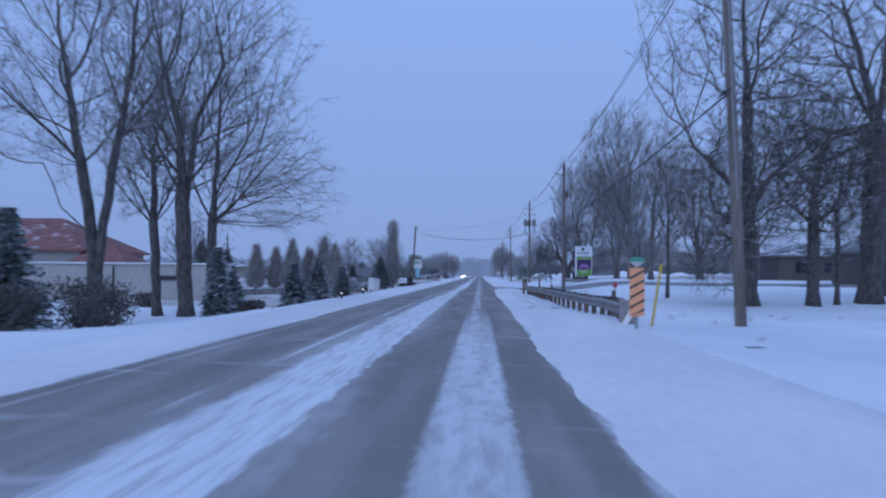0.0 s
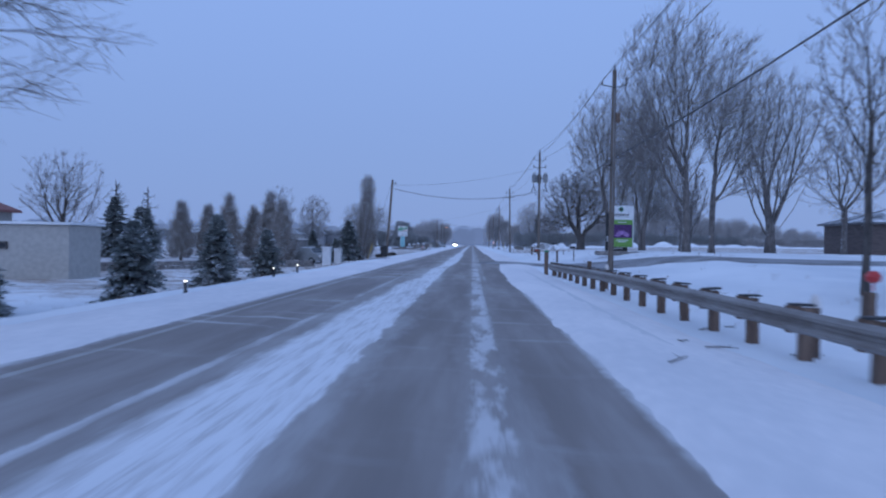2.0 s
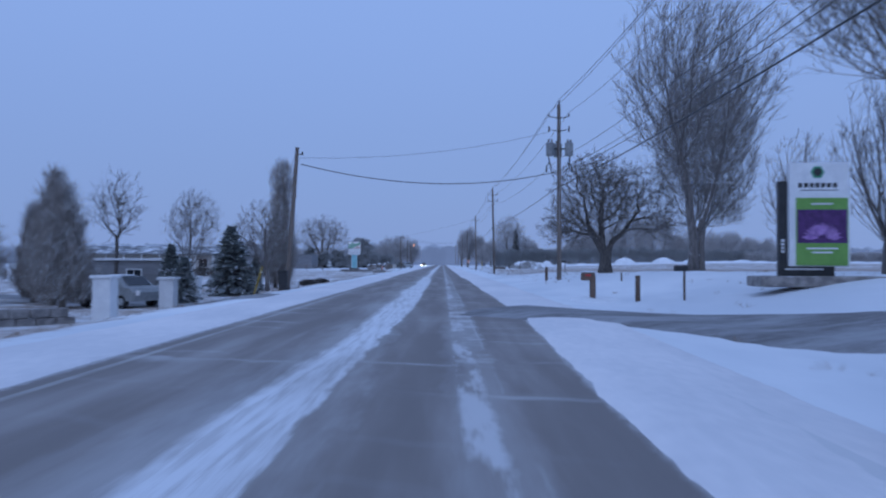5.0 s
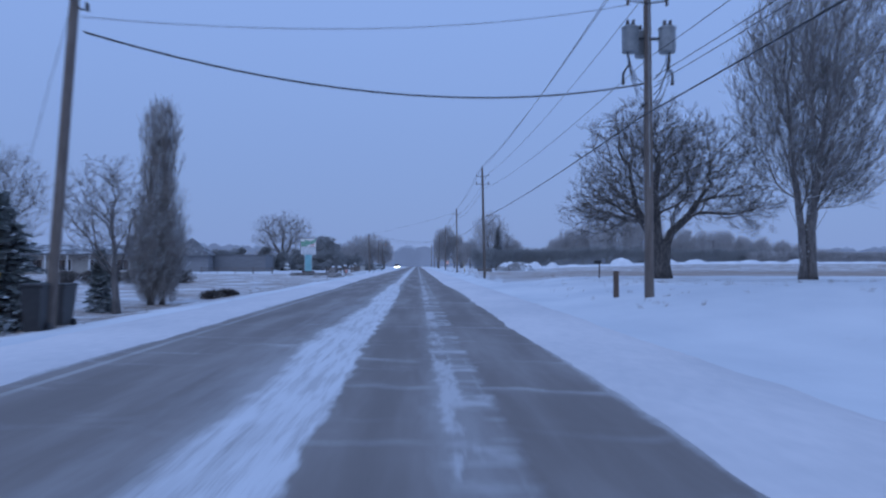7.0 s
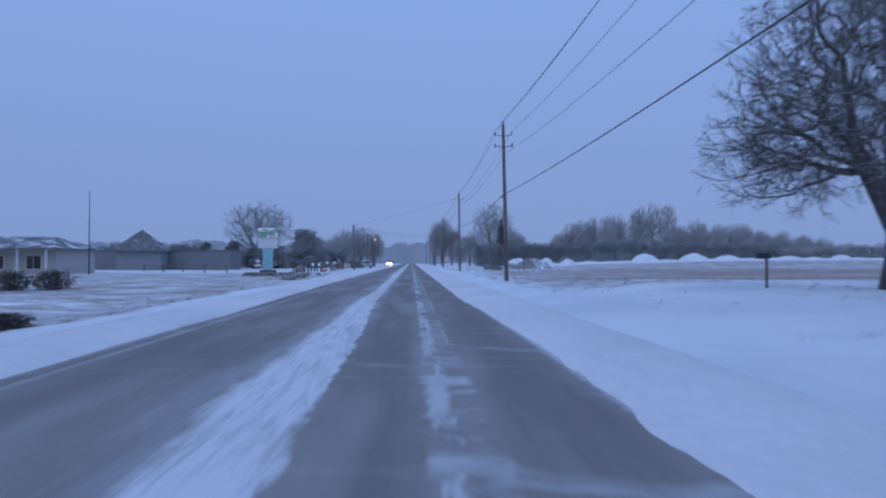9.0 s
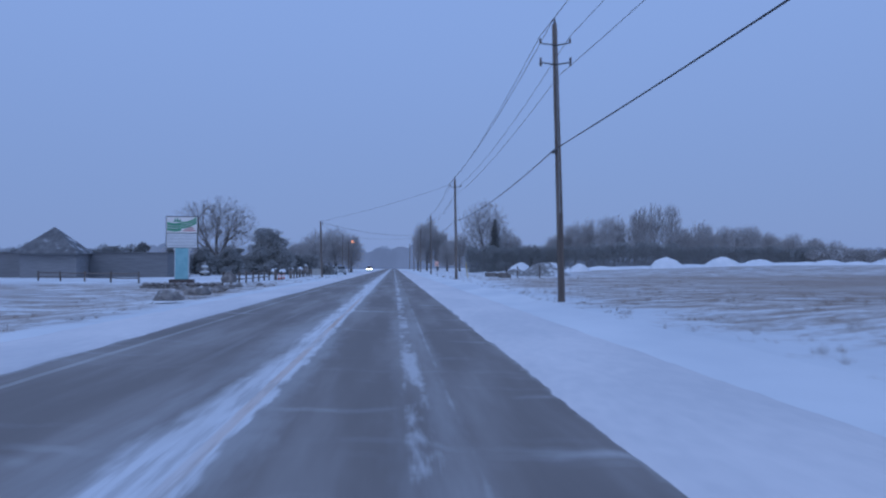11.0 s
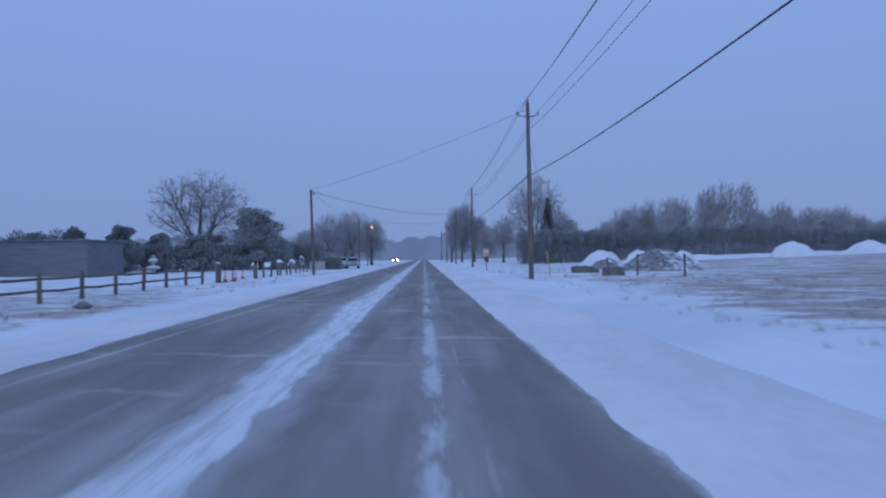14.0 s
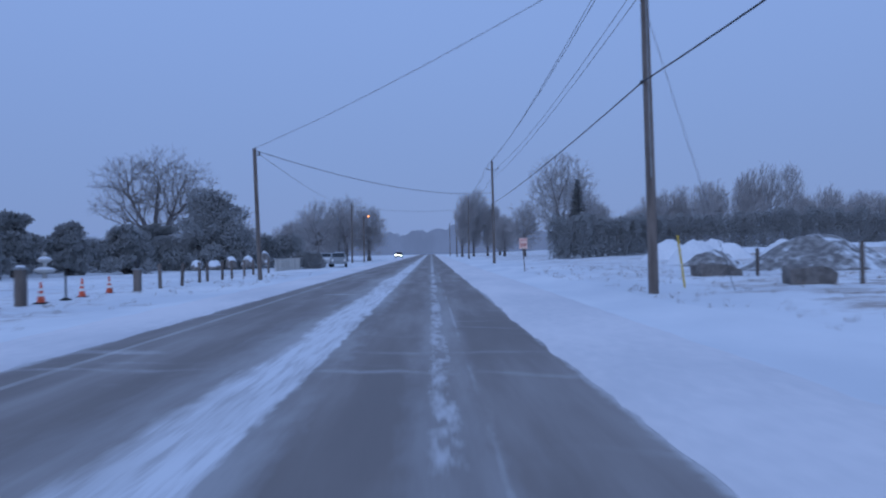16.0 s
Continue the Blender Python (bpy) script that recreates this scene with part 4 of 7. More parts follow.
def spruce(x, y, height, r, seed, label, spike=0.0, group="", full=1.0, foliage="needles"):
    """A spruce in whorls of drooping needled boughs; with a spike, its top is bare and broken."""
    rng = random.Random(seed)
    t = thing("spruce_tree", stand(x, y, 0.05), label, "conifer", group)
    a, b = Geo(), Geo()
    a.tube([Vector((0, 0, 0)), Vector((0.02, 0, height * 0.5)), Vector((0, 0, height))], [0.022 * height, 0.012 * height, 0.006], 7)
    z = 0.03 * height
    while z < height * 0.985:
        k = z / height
        ring = (r * (1 - k) ** 0.8 + 0.04) * rng.uniform(0.9, 1.08)
        n = max(5, int(9 + 8 * (1 - k)))
        a0 = rng.random() * 6.28
        for i in range(n):
            an = a0 + 6.283 * i / n + rng.gauss(0, 0.15)
            ln = ring * rng.uniform(0.62, 1.18)
            d = Vector((math.cos(an), math.sin(an), -0.22 + 0.8 * k + rng.gauss(0, 0.1))).normalized()
            frond(b, rng, Vector((0, 0, z + rng.gauss(0, 0.03))), d, ln, (0.09 + 0.045 * height ** 0.5) * full, int((10 + 24 * ln) * full), 0.2)
        z += height * 0.036
    frond(b, rng, Vector((0, 0, height * 0.9)), Vector((0, 0, 1)), height * 0.11, 0.12, 10, 0)
    if spike:
        top = height * 0.8
        a.tube([Vector((0, 0, top)), Vector((0.1, 0, top + spike * 0.6)), Vector((0.05, 0, top + spike))], [0.10, 0.07, 0.03], 6)
        for i in range(16):
            zz = top + spike * (0.05 + 0.85 * i / 16)
            an = rng.random() * 6.283
            ln = (1.5 - 1.1 * i / 16) * rng.uniform(0.5, 1.2)
            d = Vector((math.cos(an), math.sin(an), 0))
            tip = Vector((0.08, 0, zz)) + d * ln + Vector((0, 0, 0.25))
            a.tube([Vector((0.08, 0, zz)), Vector((0.08, 0, zz - 0.1)) + d * ln * 0.6, tip], [0.04, 0.035, 0.015], 4)
            frond(b, rng, Vector((0.08, 0, zz - 0.1)), d, ln, 0.3, int(10 * ln) + 2, -0.1)
    part("trunk", a, "bark", t)
    part("crown", b, foliage, t)
    return t


def leaf_cloud(g, rng, c, s, n, size, slim=0.3, rise=0.3):
    """Foliage filling an uneven lump, denser towards its skin."""
    for _ in range(n):
        v = Vector((rng.gauss(0, 1), rng.gauss(0, 1), rng.gauss(0, 1))).normalized()
        k = rng.uniform(0.5, 1.0) * (1 + 0.3 * noise.noise(Vector((v.x * 1.6 + c[0], v.y * 1.6 + c[1], v.z * 1.6))))
        p = Vector((c[0] + v.x * s[0] * k, c[1] + v.y * s[1] * k, max(c[2] + v.z * s[2] * k, c[2] - s[2] * 0.95)))
        a = (v + Vector((rng.gauss(0, 0.7), rng.gauss(0, 0.7), rng.gauss(0, 0.7) + rise))).normalized() * size * rng.uniform(0.6, 1.4)
        b = a.cross(Vector((rng.gauss(0, 1), rng.gauss(0, 1), rng.gauss(0, 1)))).normalized() * size * slim
        g.leaf(p, a, b)


def shrub(x, y, r, h, seed, label, material="shrub", group=""):
    rng = random.Random(seed)
    g = Geo()
    for _ in range(5):
        c = (rng.gauss(0, r * 0.25), rng.gauss(0, r * 0.25), h * rng.uniform(0.4, 0.55))
        leaf_cloud(g, rng, c, (r * 0.75, r * 0.75, h * 0.52), 420, 0.16, 0.2)
    for _ in range(40):
        d = Vector((rng.gauss(0, 0.5), rng.gauss(0, 0.5), 1)).normalized()
        g.tube([Vector((0, 0, 0)), d * h * rng.uniform(0.7, 1.15)], [0.012, 0.005], 3, False)
    return solid("shrub", g, material, stand(x, y, 0.04), label, "shrub", group)


SPRUCES = [
    (-14.6, 22.5, 3.9, 1.4, "dark spruce beside a shrub hedge"), (-14.2, 42.6, 2.4, 1.15, "small dark spruce on the snowy lawn"),
    (-11.6, 47.0, 2.8, 1.3, "dark spruce on the snowy verge"), (-12.5, 57.8, 3.6, 1.5, "dark spruce on the snowy verge"),
    (-11.7, 63.8, 2.8, 1.25, "dark spruce on the snowy verge"), 
    (-17.6, 103.0, 3.3, 1.15, "dark spruce behind a white gate wall"),
    (-11.4, 32.4, 3.3, 0.85, "small thin spruce among bare trees"), (-13.1, 92.5, 2.4, 0.9, "small dark spruce beside the driveway"),
]
for i, (x, y, h, r, label) in enumerate(SPRUCES):
    spruce(x, y, h, r, 70 + i, label, full=1.4)
spruce(-13.5, 102.2, 4.4, 1.95, 76, "broad snow-dusted spruce beside a utility pole", full=1.75)
spruce(-14.5, 112.2, 2.8, 0.7, 77, "small narrow brownish evergreen beside a bare tree", full=1.3)
spruce(-37.0, 97.0, 6.4, 2.9, 90, "ragged conifer with a dead upper trunk", 3.0, full=1.6)
spruce(-33.2, 96.0, 5.2, 2.2, 91, "ragged conifer with a bare broken top", 3.2, full=1.6)
spruce(-35.0, 98.5, 5.4, 2.6, 94, "dense ragged conifer between two broken ones", full=1.6)


def round_evergreen(x, y, r, h, seed, label):
    """A broad rounded pine: a short trunk under heaped boughs."""
    rg = random.Random(seed)
    t = thing("pine_tree", stand(x, y, 0.05), label, "conifer")
    a, b = Geo(), Geo()
    a.tube([Vector((0, 0, 0)), Vector((0.1, 0, h * 0.4)), Vector((0, 0, h * 0.85))], [0.25, 0.17, 0.05], 8)
    for i in range(44 if r < 3.5 else 80):
        k = rg.random() ** 1.1
        an = rg.random() * 6.283
        q = r * (1 - k * 0.66) * rg.uniform(0.3, 1.0)
        m = rg.uniform(0.2, 0.42)
        leaf_cloud(b, rg, (q * math.cos(an), q * math.sin(an), h * (0.08 + 0.84 * k) + rg.gauss(0, 0.15)), (r * m, r * m, h * rg.uniform(0.06, 0.13)), 420, 0.23, 0.3, 0.6)
    for i in range(10):
        an = rg.random() * 6.283
        z = h * rg.uniform(0.3, 0.9)
        d = Vector((math.cos(an), math.sin(an), 0.5)) * r * rg.uniform(0.6, 1.1) * (1.1 - z / h * 0.6)
        a.tube([Vector((0, 0, z)), Vector((0, 0, z)) + d], [0.06, 0.015], 5)
    part("trunk", a, "bark", t)
    part("crown", b, "cedar", t)


round_evergreen(-21.8, 257.0, 4.8, 8.6, 92, "broad dark pine behind the fence")
round_evergreen(-29.5, 262.0, 3.0, 5.0, 93, "low dark pine behind the fence")
for i, (x, y, r, h) in enumerate([(-33.2, 240.5, 2.1, 5.3), (-30.2, 243.0, 1.9, 4.4), (-38.5, 241.0, 2.3, 4.9), (-44.0, 243.0, 2.4, 4.6), (-26.6, 246.0, 2.4, 4.1)]):
    round_evergreen(x, y, r, h, 95 + i, "dark pine rising behind a long barn")
spruce(24.4, 302.0, 12.6, 2.7, 96, "tall dark spruce among bare trees", full=1.7, foliage="cedar")
for i, (x, y, r, h) in enumerate([(-13.4, 24.6, 1.6, 1.8), (-15.6, 23.6, 1.6, 1.7), (-15.6, 30.8, 1.3, 1.7), (-12.6, 19.6, 1.0, 1.3), (-22.4, 48.8, 0.9, 0.9), (-10.6, 119.0, 0.55, 0.42), (-12.5, 124.0, 0.75, 0.5), (-9.9, 33.0, 0.6, 0.5)]):
    shrub(x, y, r, h, 100 + i, "low dense leafless shrub half covered by snow")
for i in range(6):
    shrub(-32 + 2.0 * i, 146.4 + 0.3 * (i % 2), 1.15, 1.15, 120 + i, "low clipped dark shrub in a row", group="shrub row")


def hedge(name, x0, x1, y0, y1, base, height, depth, seed, label, step=1.1, jag=0.12, leaf=0.22, foliage="cedar"):
    """A long dark evergreen screen of close-set trees with a slightly uneven top."""
    rng = random.Random(seed)
    g = Geo()
    n = max(2, int(math.hypot(x1 - x0, y1 - y0) / step))
    for i in range(n + 1):
        k = i / n
        h = height * (1 + jag * (noise.noise(Vector((i * 0.21, seed, 0))) + rng.uniform(-0.3, 0.3)))
        x, y = x0 + (x1 - x0) * k + rng.gauss(0, 0.2), y0 + (y1 - y0) * k + rng.gauss(0, 0.3)
        thick = (0.3 / leaf) ** 1.5
        floor = base + (land(x, y) if x > 0 else 0)
        leaf_cloud(g, rng, (x, y, floor + h * 0.36), (step * 1.1, depth * 0.5, h * 0.42), int(560 * thick), leaf)
        leaf_cloud(g, rng, (x + rng.gauss(0, 0.3), y, floor + h * 0.70), (step * 1.0, depth * 0.4, h * 0.28), int(480 * thick), leaf)
        leaf_cloud(g, rng, (x + rng.gauss(0, 0.2), y, floor + h * 0.9), (step * 0.55, depth * 0.25, h * 0.17), int(160 * thick), leaf)
    return solid(name, g, foliage, (0, 0, 0), label, "hedge", kind="stuff")


hedge("cedar_hedge", 14.6, 32, 267, 283, -0.1, 4.9, 3.0, 2, "dark evergreen windbreak at the roadside end of the field", step=0.9, jag=0.14)
hedge("cedar_hedge", 32, 64, 283, 287, -0.2, 5.2, 3.0, 3, "long dark evergreen windbreak across the field", jag=0.15)
hedge("cedar_hedge", 64, 104, 287, 293, -0.2, 4.2, 3.0, 7, "lower dark evergreen windbreak across the field", jag=0.15)
hedge("far_hedge", 98, 240, 290, 340, -0.2, 3.7, 3.0, 4, "long evergreen windbreak across the field, paled with painted haze", step=2.0, jag=0.08, leaf=0.4, foliage="haze_pale")
hedge("shrub_belt", -44, -15, 247, 262, 0.0, 3.4, 3.0, 5, "dark belt of evergreens behind a fence", jag=0.3)
hedge("shrub_belt", -100, -40, 236, 240, 0.0, 4.2, 3.0, 6, "dark belt of evergreens behind a long wall", step=1.8, jag=0.25)
hedge("clipped_hedge", -12.9, -10.9, 253, 253, 0.0, 1.5, 1.2, 8, "clipped dark hedge at the roadside", step=0.7, jag=0.1, leaf=0.2)


def woods(name, spots, seed, label, n=2100):
    """Far woodland, one mass of leafless crowns of fine upright twigs over bare stems."""
    rng = random.Random(seed)
    g = Geo()
    for x, y, h, r in spots:
        z0 = land(x, y)
        top = Vector((x + rng.gauss(0.3, 0.3), y, z0 + h * 0.9))
        foot = Vector((x, y, z0))
        g.tube([foot, foot.lerp(top, 0.5) + Vector((rng.gauss(0, 0.3), 0, 0)), top], [0.2, 0.13, 0.04], 5, False)
        for _ in range(14):
            k = rng.uniform(0.2, 0.75)
            p = foot.lerp(top, k)
            an = rng.random() * 6.283
            e = p + Vector((math.cos(an) * r * 0.7, math.sin(an) * r * 0.7, h * rng.uniform(0.12, 0.3)))
            g.tube([p, p.lerp(e, 0.5) + Vector((0, 0, 0.3)), e], [0.08, 0.06, 0.025], 3, False)
        for dx, dz, w, u in ((0, 0.62, 0.95, 0.36), (-0.4, 0.5, 0.7, 0.28), (0.45, 0.52, 0.7, 0.28), (0.1, 0.32, 0.8, 0.26)):
            leaf_cloud(g, rng, (x + dx * r, y, z0 + h * dz), (r * w, r * w, h * u), n // 4, 0.9, 0.033, 0.9)
    return solid(name, g, "haze_pale", (0, 0, 0), label, "woods", kind="stuff")


def outline(x, rows):
    for (x0, h0), (x1, h1) in zip(rows, rows[1:]):
        if x <= x1:
            return h0 + (h1 - h0) * max(0, (x - x0) / (x1 - x0))
    return rows[-1][1]


rng = random.Random(5)
TOPS = [(58.8, 11), (61.3, 16.2), (67.8, 17.3), (76, 18.8), (80.9, 20.8), (87.5, 23), (91.5, 22.3), (94.8, 24.2), (97.3, 23.3), (99.1, 16), (103.6, 14.3), (110.2, 17.1), (114.3, 15.5), (120, 14.4), (124.9, 16.4), (130.6, 15.5), (130, 14), (150, 11), (190, 8)]
woods("woodland", [(x, 396 + rng.uniform(-6, 12), outline(x, TOPS) * rng.uniform(0.72, 0.92), rng.uniform(2.8, 4.0)) for x in [50 + 3.2 * i + rng.gauss(0, 0.8) for i in range(44)]], 1, "bare windblown woodland behind a windbreak", 1500)
for i in range(26):
    x, y = 54 + 4.3 * i + rng.gauss(0, 1.0), 385 + rng.uniform(-5, 9)
    h = outline(x, TOPS) * rng.uniform(0.95, 1.05)
    w = rng.uniform(3.0, 4.4)
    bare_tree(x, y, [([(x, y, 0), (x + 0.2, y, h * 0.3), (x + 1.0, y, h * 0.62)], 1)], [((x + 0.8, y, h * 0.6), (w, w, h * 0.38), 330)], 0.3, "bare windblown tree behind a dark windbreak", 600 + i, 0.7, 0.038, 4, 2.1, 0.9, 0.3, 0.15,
              "trees behind the windbreak", "haze_bark", "haze_pale")
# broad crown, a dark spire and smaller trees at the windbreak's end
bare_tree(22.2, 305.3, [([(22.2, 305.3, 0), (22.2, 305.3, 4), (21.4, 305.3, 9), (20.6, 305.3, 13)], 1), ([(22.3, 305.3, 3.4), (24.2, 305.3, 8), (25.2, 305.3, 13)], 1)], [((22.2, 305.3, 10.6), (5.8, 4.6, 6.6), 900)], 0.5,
          "broad round-crowned bare tree beside the road", 700, 0.5, 0.024, 4, 1.3, 0.2, 0.15, 0.15, "trees at the windbreak's end", "haze_bark", "haze_pale")
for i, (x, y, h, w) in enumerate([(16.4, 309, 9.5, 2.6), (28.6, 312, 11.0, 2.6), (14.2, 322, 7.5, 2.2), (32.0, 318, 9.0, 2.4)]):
    bare_tree(x, y, [([(x, y, 0), (x, y, h * 0.4)], 1)], [((x, y, h * 0.58), (w, w, h * 0.42), 420)], 0.24, "bare tree at the end of a dark windbreak", 710 + i, 0.5, 0.024, 4, 1.2, 0.4, 0.2, 0.15, "trees at the windbreak's end", "haze_bark", "haze_pale")
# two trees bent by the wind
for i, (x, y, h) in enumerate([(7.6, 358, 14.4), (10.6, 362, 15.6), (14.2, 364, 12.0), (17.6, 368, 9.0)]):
    bare_tree(x, y, [([(x, y, 0), (x, y, h * 0.18), (x + 0.4, y, h * 0.5), (x + 1.2, y, h * 0.8)], 1)], [((x + 0.9, y, h * 0.66), (2.6, 2.2, h * 0.34), 380), ((x + 0.2, y, h * 0.34), (1.6, 1.6, h * 0.22), 160)], 0.28, "tall bare tree bent over by the wind", 720 + i, 0.7, 0.026, 5, 1.8, 1.6, 0.5, 0.1, "bent trees beside the road", "haze_bark", "haze_pale")
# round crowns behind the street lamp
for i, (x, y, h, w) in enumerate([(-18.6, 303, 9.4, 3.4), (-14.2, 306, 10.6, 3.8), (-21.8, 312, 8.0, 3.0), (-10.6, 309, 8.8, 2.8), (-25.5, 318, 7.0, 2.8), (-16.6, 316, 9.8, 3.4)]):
    bare_tree(x, y, [([(x, y, 0), (x, y, h * 0.3)], 1)], [((x, y, h * 0.56), (w, w, h * 0.46), 620)], 0.3, "round-crowned bare tree behind a street lamp", 730 + i, 0.45, 0.024, 4, 1.1, 0.3, 0.2, 0.15, "trees behind the street lamp", "haze_bark", "haze_pale")
woods("woodland", [(-70 + 4.0 * i + rng.gauss(0, 1.5), 325 + rng.uniform(-12, 25), rng.uniform(5, 8.5), 2.6) for i in range(13)], 6, "distant bare woodland")


def skyline(y, x0, x1, low, high, seed, material):
    """Flat outline strips of far woods' crowns; the pale snow haze over them is their own glow."""
    rng = random.Random(seed)
    g = Geo()
    n = int((x1 - x0) / 0.7)
    crowns, x = [], x0
    while x < x1:
        w = rng.uniform(3.0, 8.0)
        crowns.append((x, w, (low + (high - low) * (0.5 + 0.8 * noise.noise(Vector((x * 0.02, seed, 0))))) * rng.uniform(0.75, 1.12)))
        x += w * rng.uniform(0.5, 0.9)
    for i in range(n + 1):
        x = x0 + (x1 - x0) * i / n
        h = max([c[2] * (0.45 + 0.55 * math.sqrt(max(0, 1 - ((x - c[0]) / c[1]) ** 2))) for c in crowns if abs(x - c[0]) < c[1]] or [low * 0.5])
        h += 0.5 * noise.noise(Vector((x * 0.6, seed, 5))) + 0.35 * noise.noise(Vector((x * 1.7, seed, 7)))
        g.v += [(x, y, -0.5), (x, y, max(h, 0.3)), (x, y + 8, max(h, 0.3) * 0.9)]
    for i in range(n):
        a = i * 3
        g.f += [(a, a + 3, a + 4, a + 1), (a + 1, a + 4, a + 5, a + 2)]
    return solid("backdrop", g, material, (0, 0, 0), "flat outline of distant woods glowing in a painted haze colour", "distant woods", kind="structure")


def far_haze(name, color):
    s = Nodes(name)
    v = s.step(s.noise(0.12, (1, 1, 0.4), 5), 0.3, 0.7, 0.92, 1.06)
    # black base; the haze tone is given off as emission
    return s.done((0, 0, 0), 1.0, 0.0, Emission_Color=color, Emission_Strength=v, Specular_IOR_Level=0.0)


# haze is put into these glow colours, paler for the farther strip
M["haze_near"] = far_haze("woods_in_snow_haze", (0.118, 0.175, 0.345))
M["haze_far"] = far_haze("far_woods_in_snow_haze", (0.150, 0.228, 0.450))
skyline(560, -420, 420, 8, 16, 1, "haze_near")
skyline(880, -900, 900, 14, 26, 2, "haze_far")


def grass_tufts():
    """Dead grass poking through the snow, thickest on the field and the lawns."""
    rng = random.Random(77)
    g = Geo()
    spots = [(rng.uniform(5.2, 16), rng.uniform(64, 136)) for _ in range(170)] + [(5.6 + abs(rng.gauss(0, 9)), rng.uniform(136, 232)) for _ in range(900)]
    spots += [(-8.2 - abs(rng.gauss(0, 4)), rng.uniform(40, 232)) for _ in range(700)] + [(rng.uniform(4.6, 13), rng.uniform(14, 60)) for _ in range(60)]
    for x, y in spots:
        z = land(x, y)
        for _ in range(rng.randint(4, 9)):
            p = Vector((x + rng.gauss(0, 0.07), y + rng.gauss(0, 0.07), z - 0.03))
            a = Vector((rng.gauss(0.05, 0.07), rng.gauss(0, 0.07), rng.uniform(0.08, 0.20)))
            g.leaf(p, a, Vector((rng.gauss(0, 1), rng.gauss(0, 1), 0)).normalized() * 0.007)
    solid("grass_tufts", g, "straw", (0, 0, 0), "tufts of dead brown grass poking through the snow", "grass", kind="stuff")


grass_tufts()


# ---- poles and wires ----
POLES = {"zero": (7.0, 19.2, 10.6), "a": (7.06, 60.0, 10.5), "b": (7.05, 101.1, 11.4), "c": (6.78, 154.5, 11.5), "d": (6.53, 202.5, 10.8), "e": (6.62, 257.3, 10.7), "f": (6.5, 306.0, 10.5), "g": (6.4, 360.0, 10.5), "h": (6.3, 420.0, 10.5)}

CABLE = {"zero": 6.1, "a": 5.8, "b": 6.1}
# how far each shaft leans across the road at its top
LEAN = {"zero": -0.40, "a": 0.03, "b": -0.02, "c": -0.24, "d": -0.12, "e": -0.04, "f": 0.1, "g": -0.15, "h": 0.05}


def lean_at(key, z):
    return LEAN[key] * z / POLES[key][2]


def cup(g, x, y, z, s=1.0):
    g.lathe((x, y, z), [(0.02 * s, 0), (0.055 * s, 0.02), (0.03 * s, 0.06), (0.06 * s, 0.09), (0.03 * s, 0.13), (0.05 * s, 0.16), (0.02 * s, 0.2)], 8)


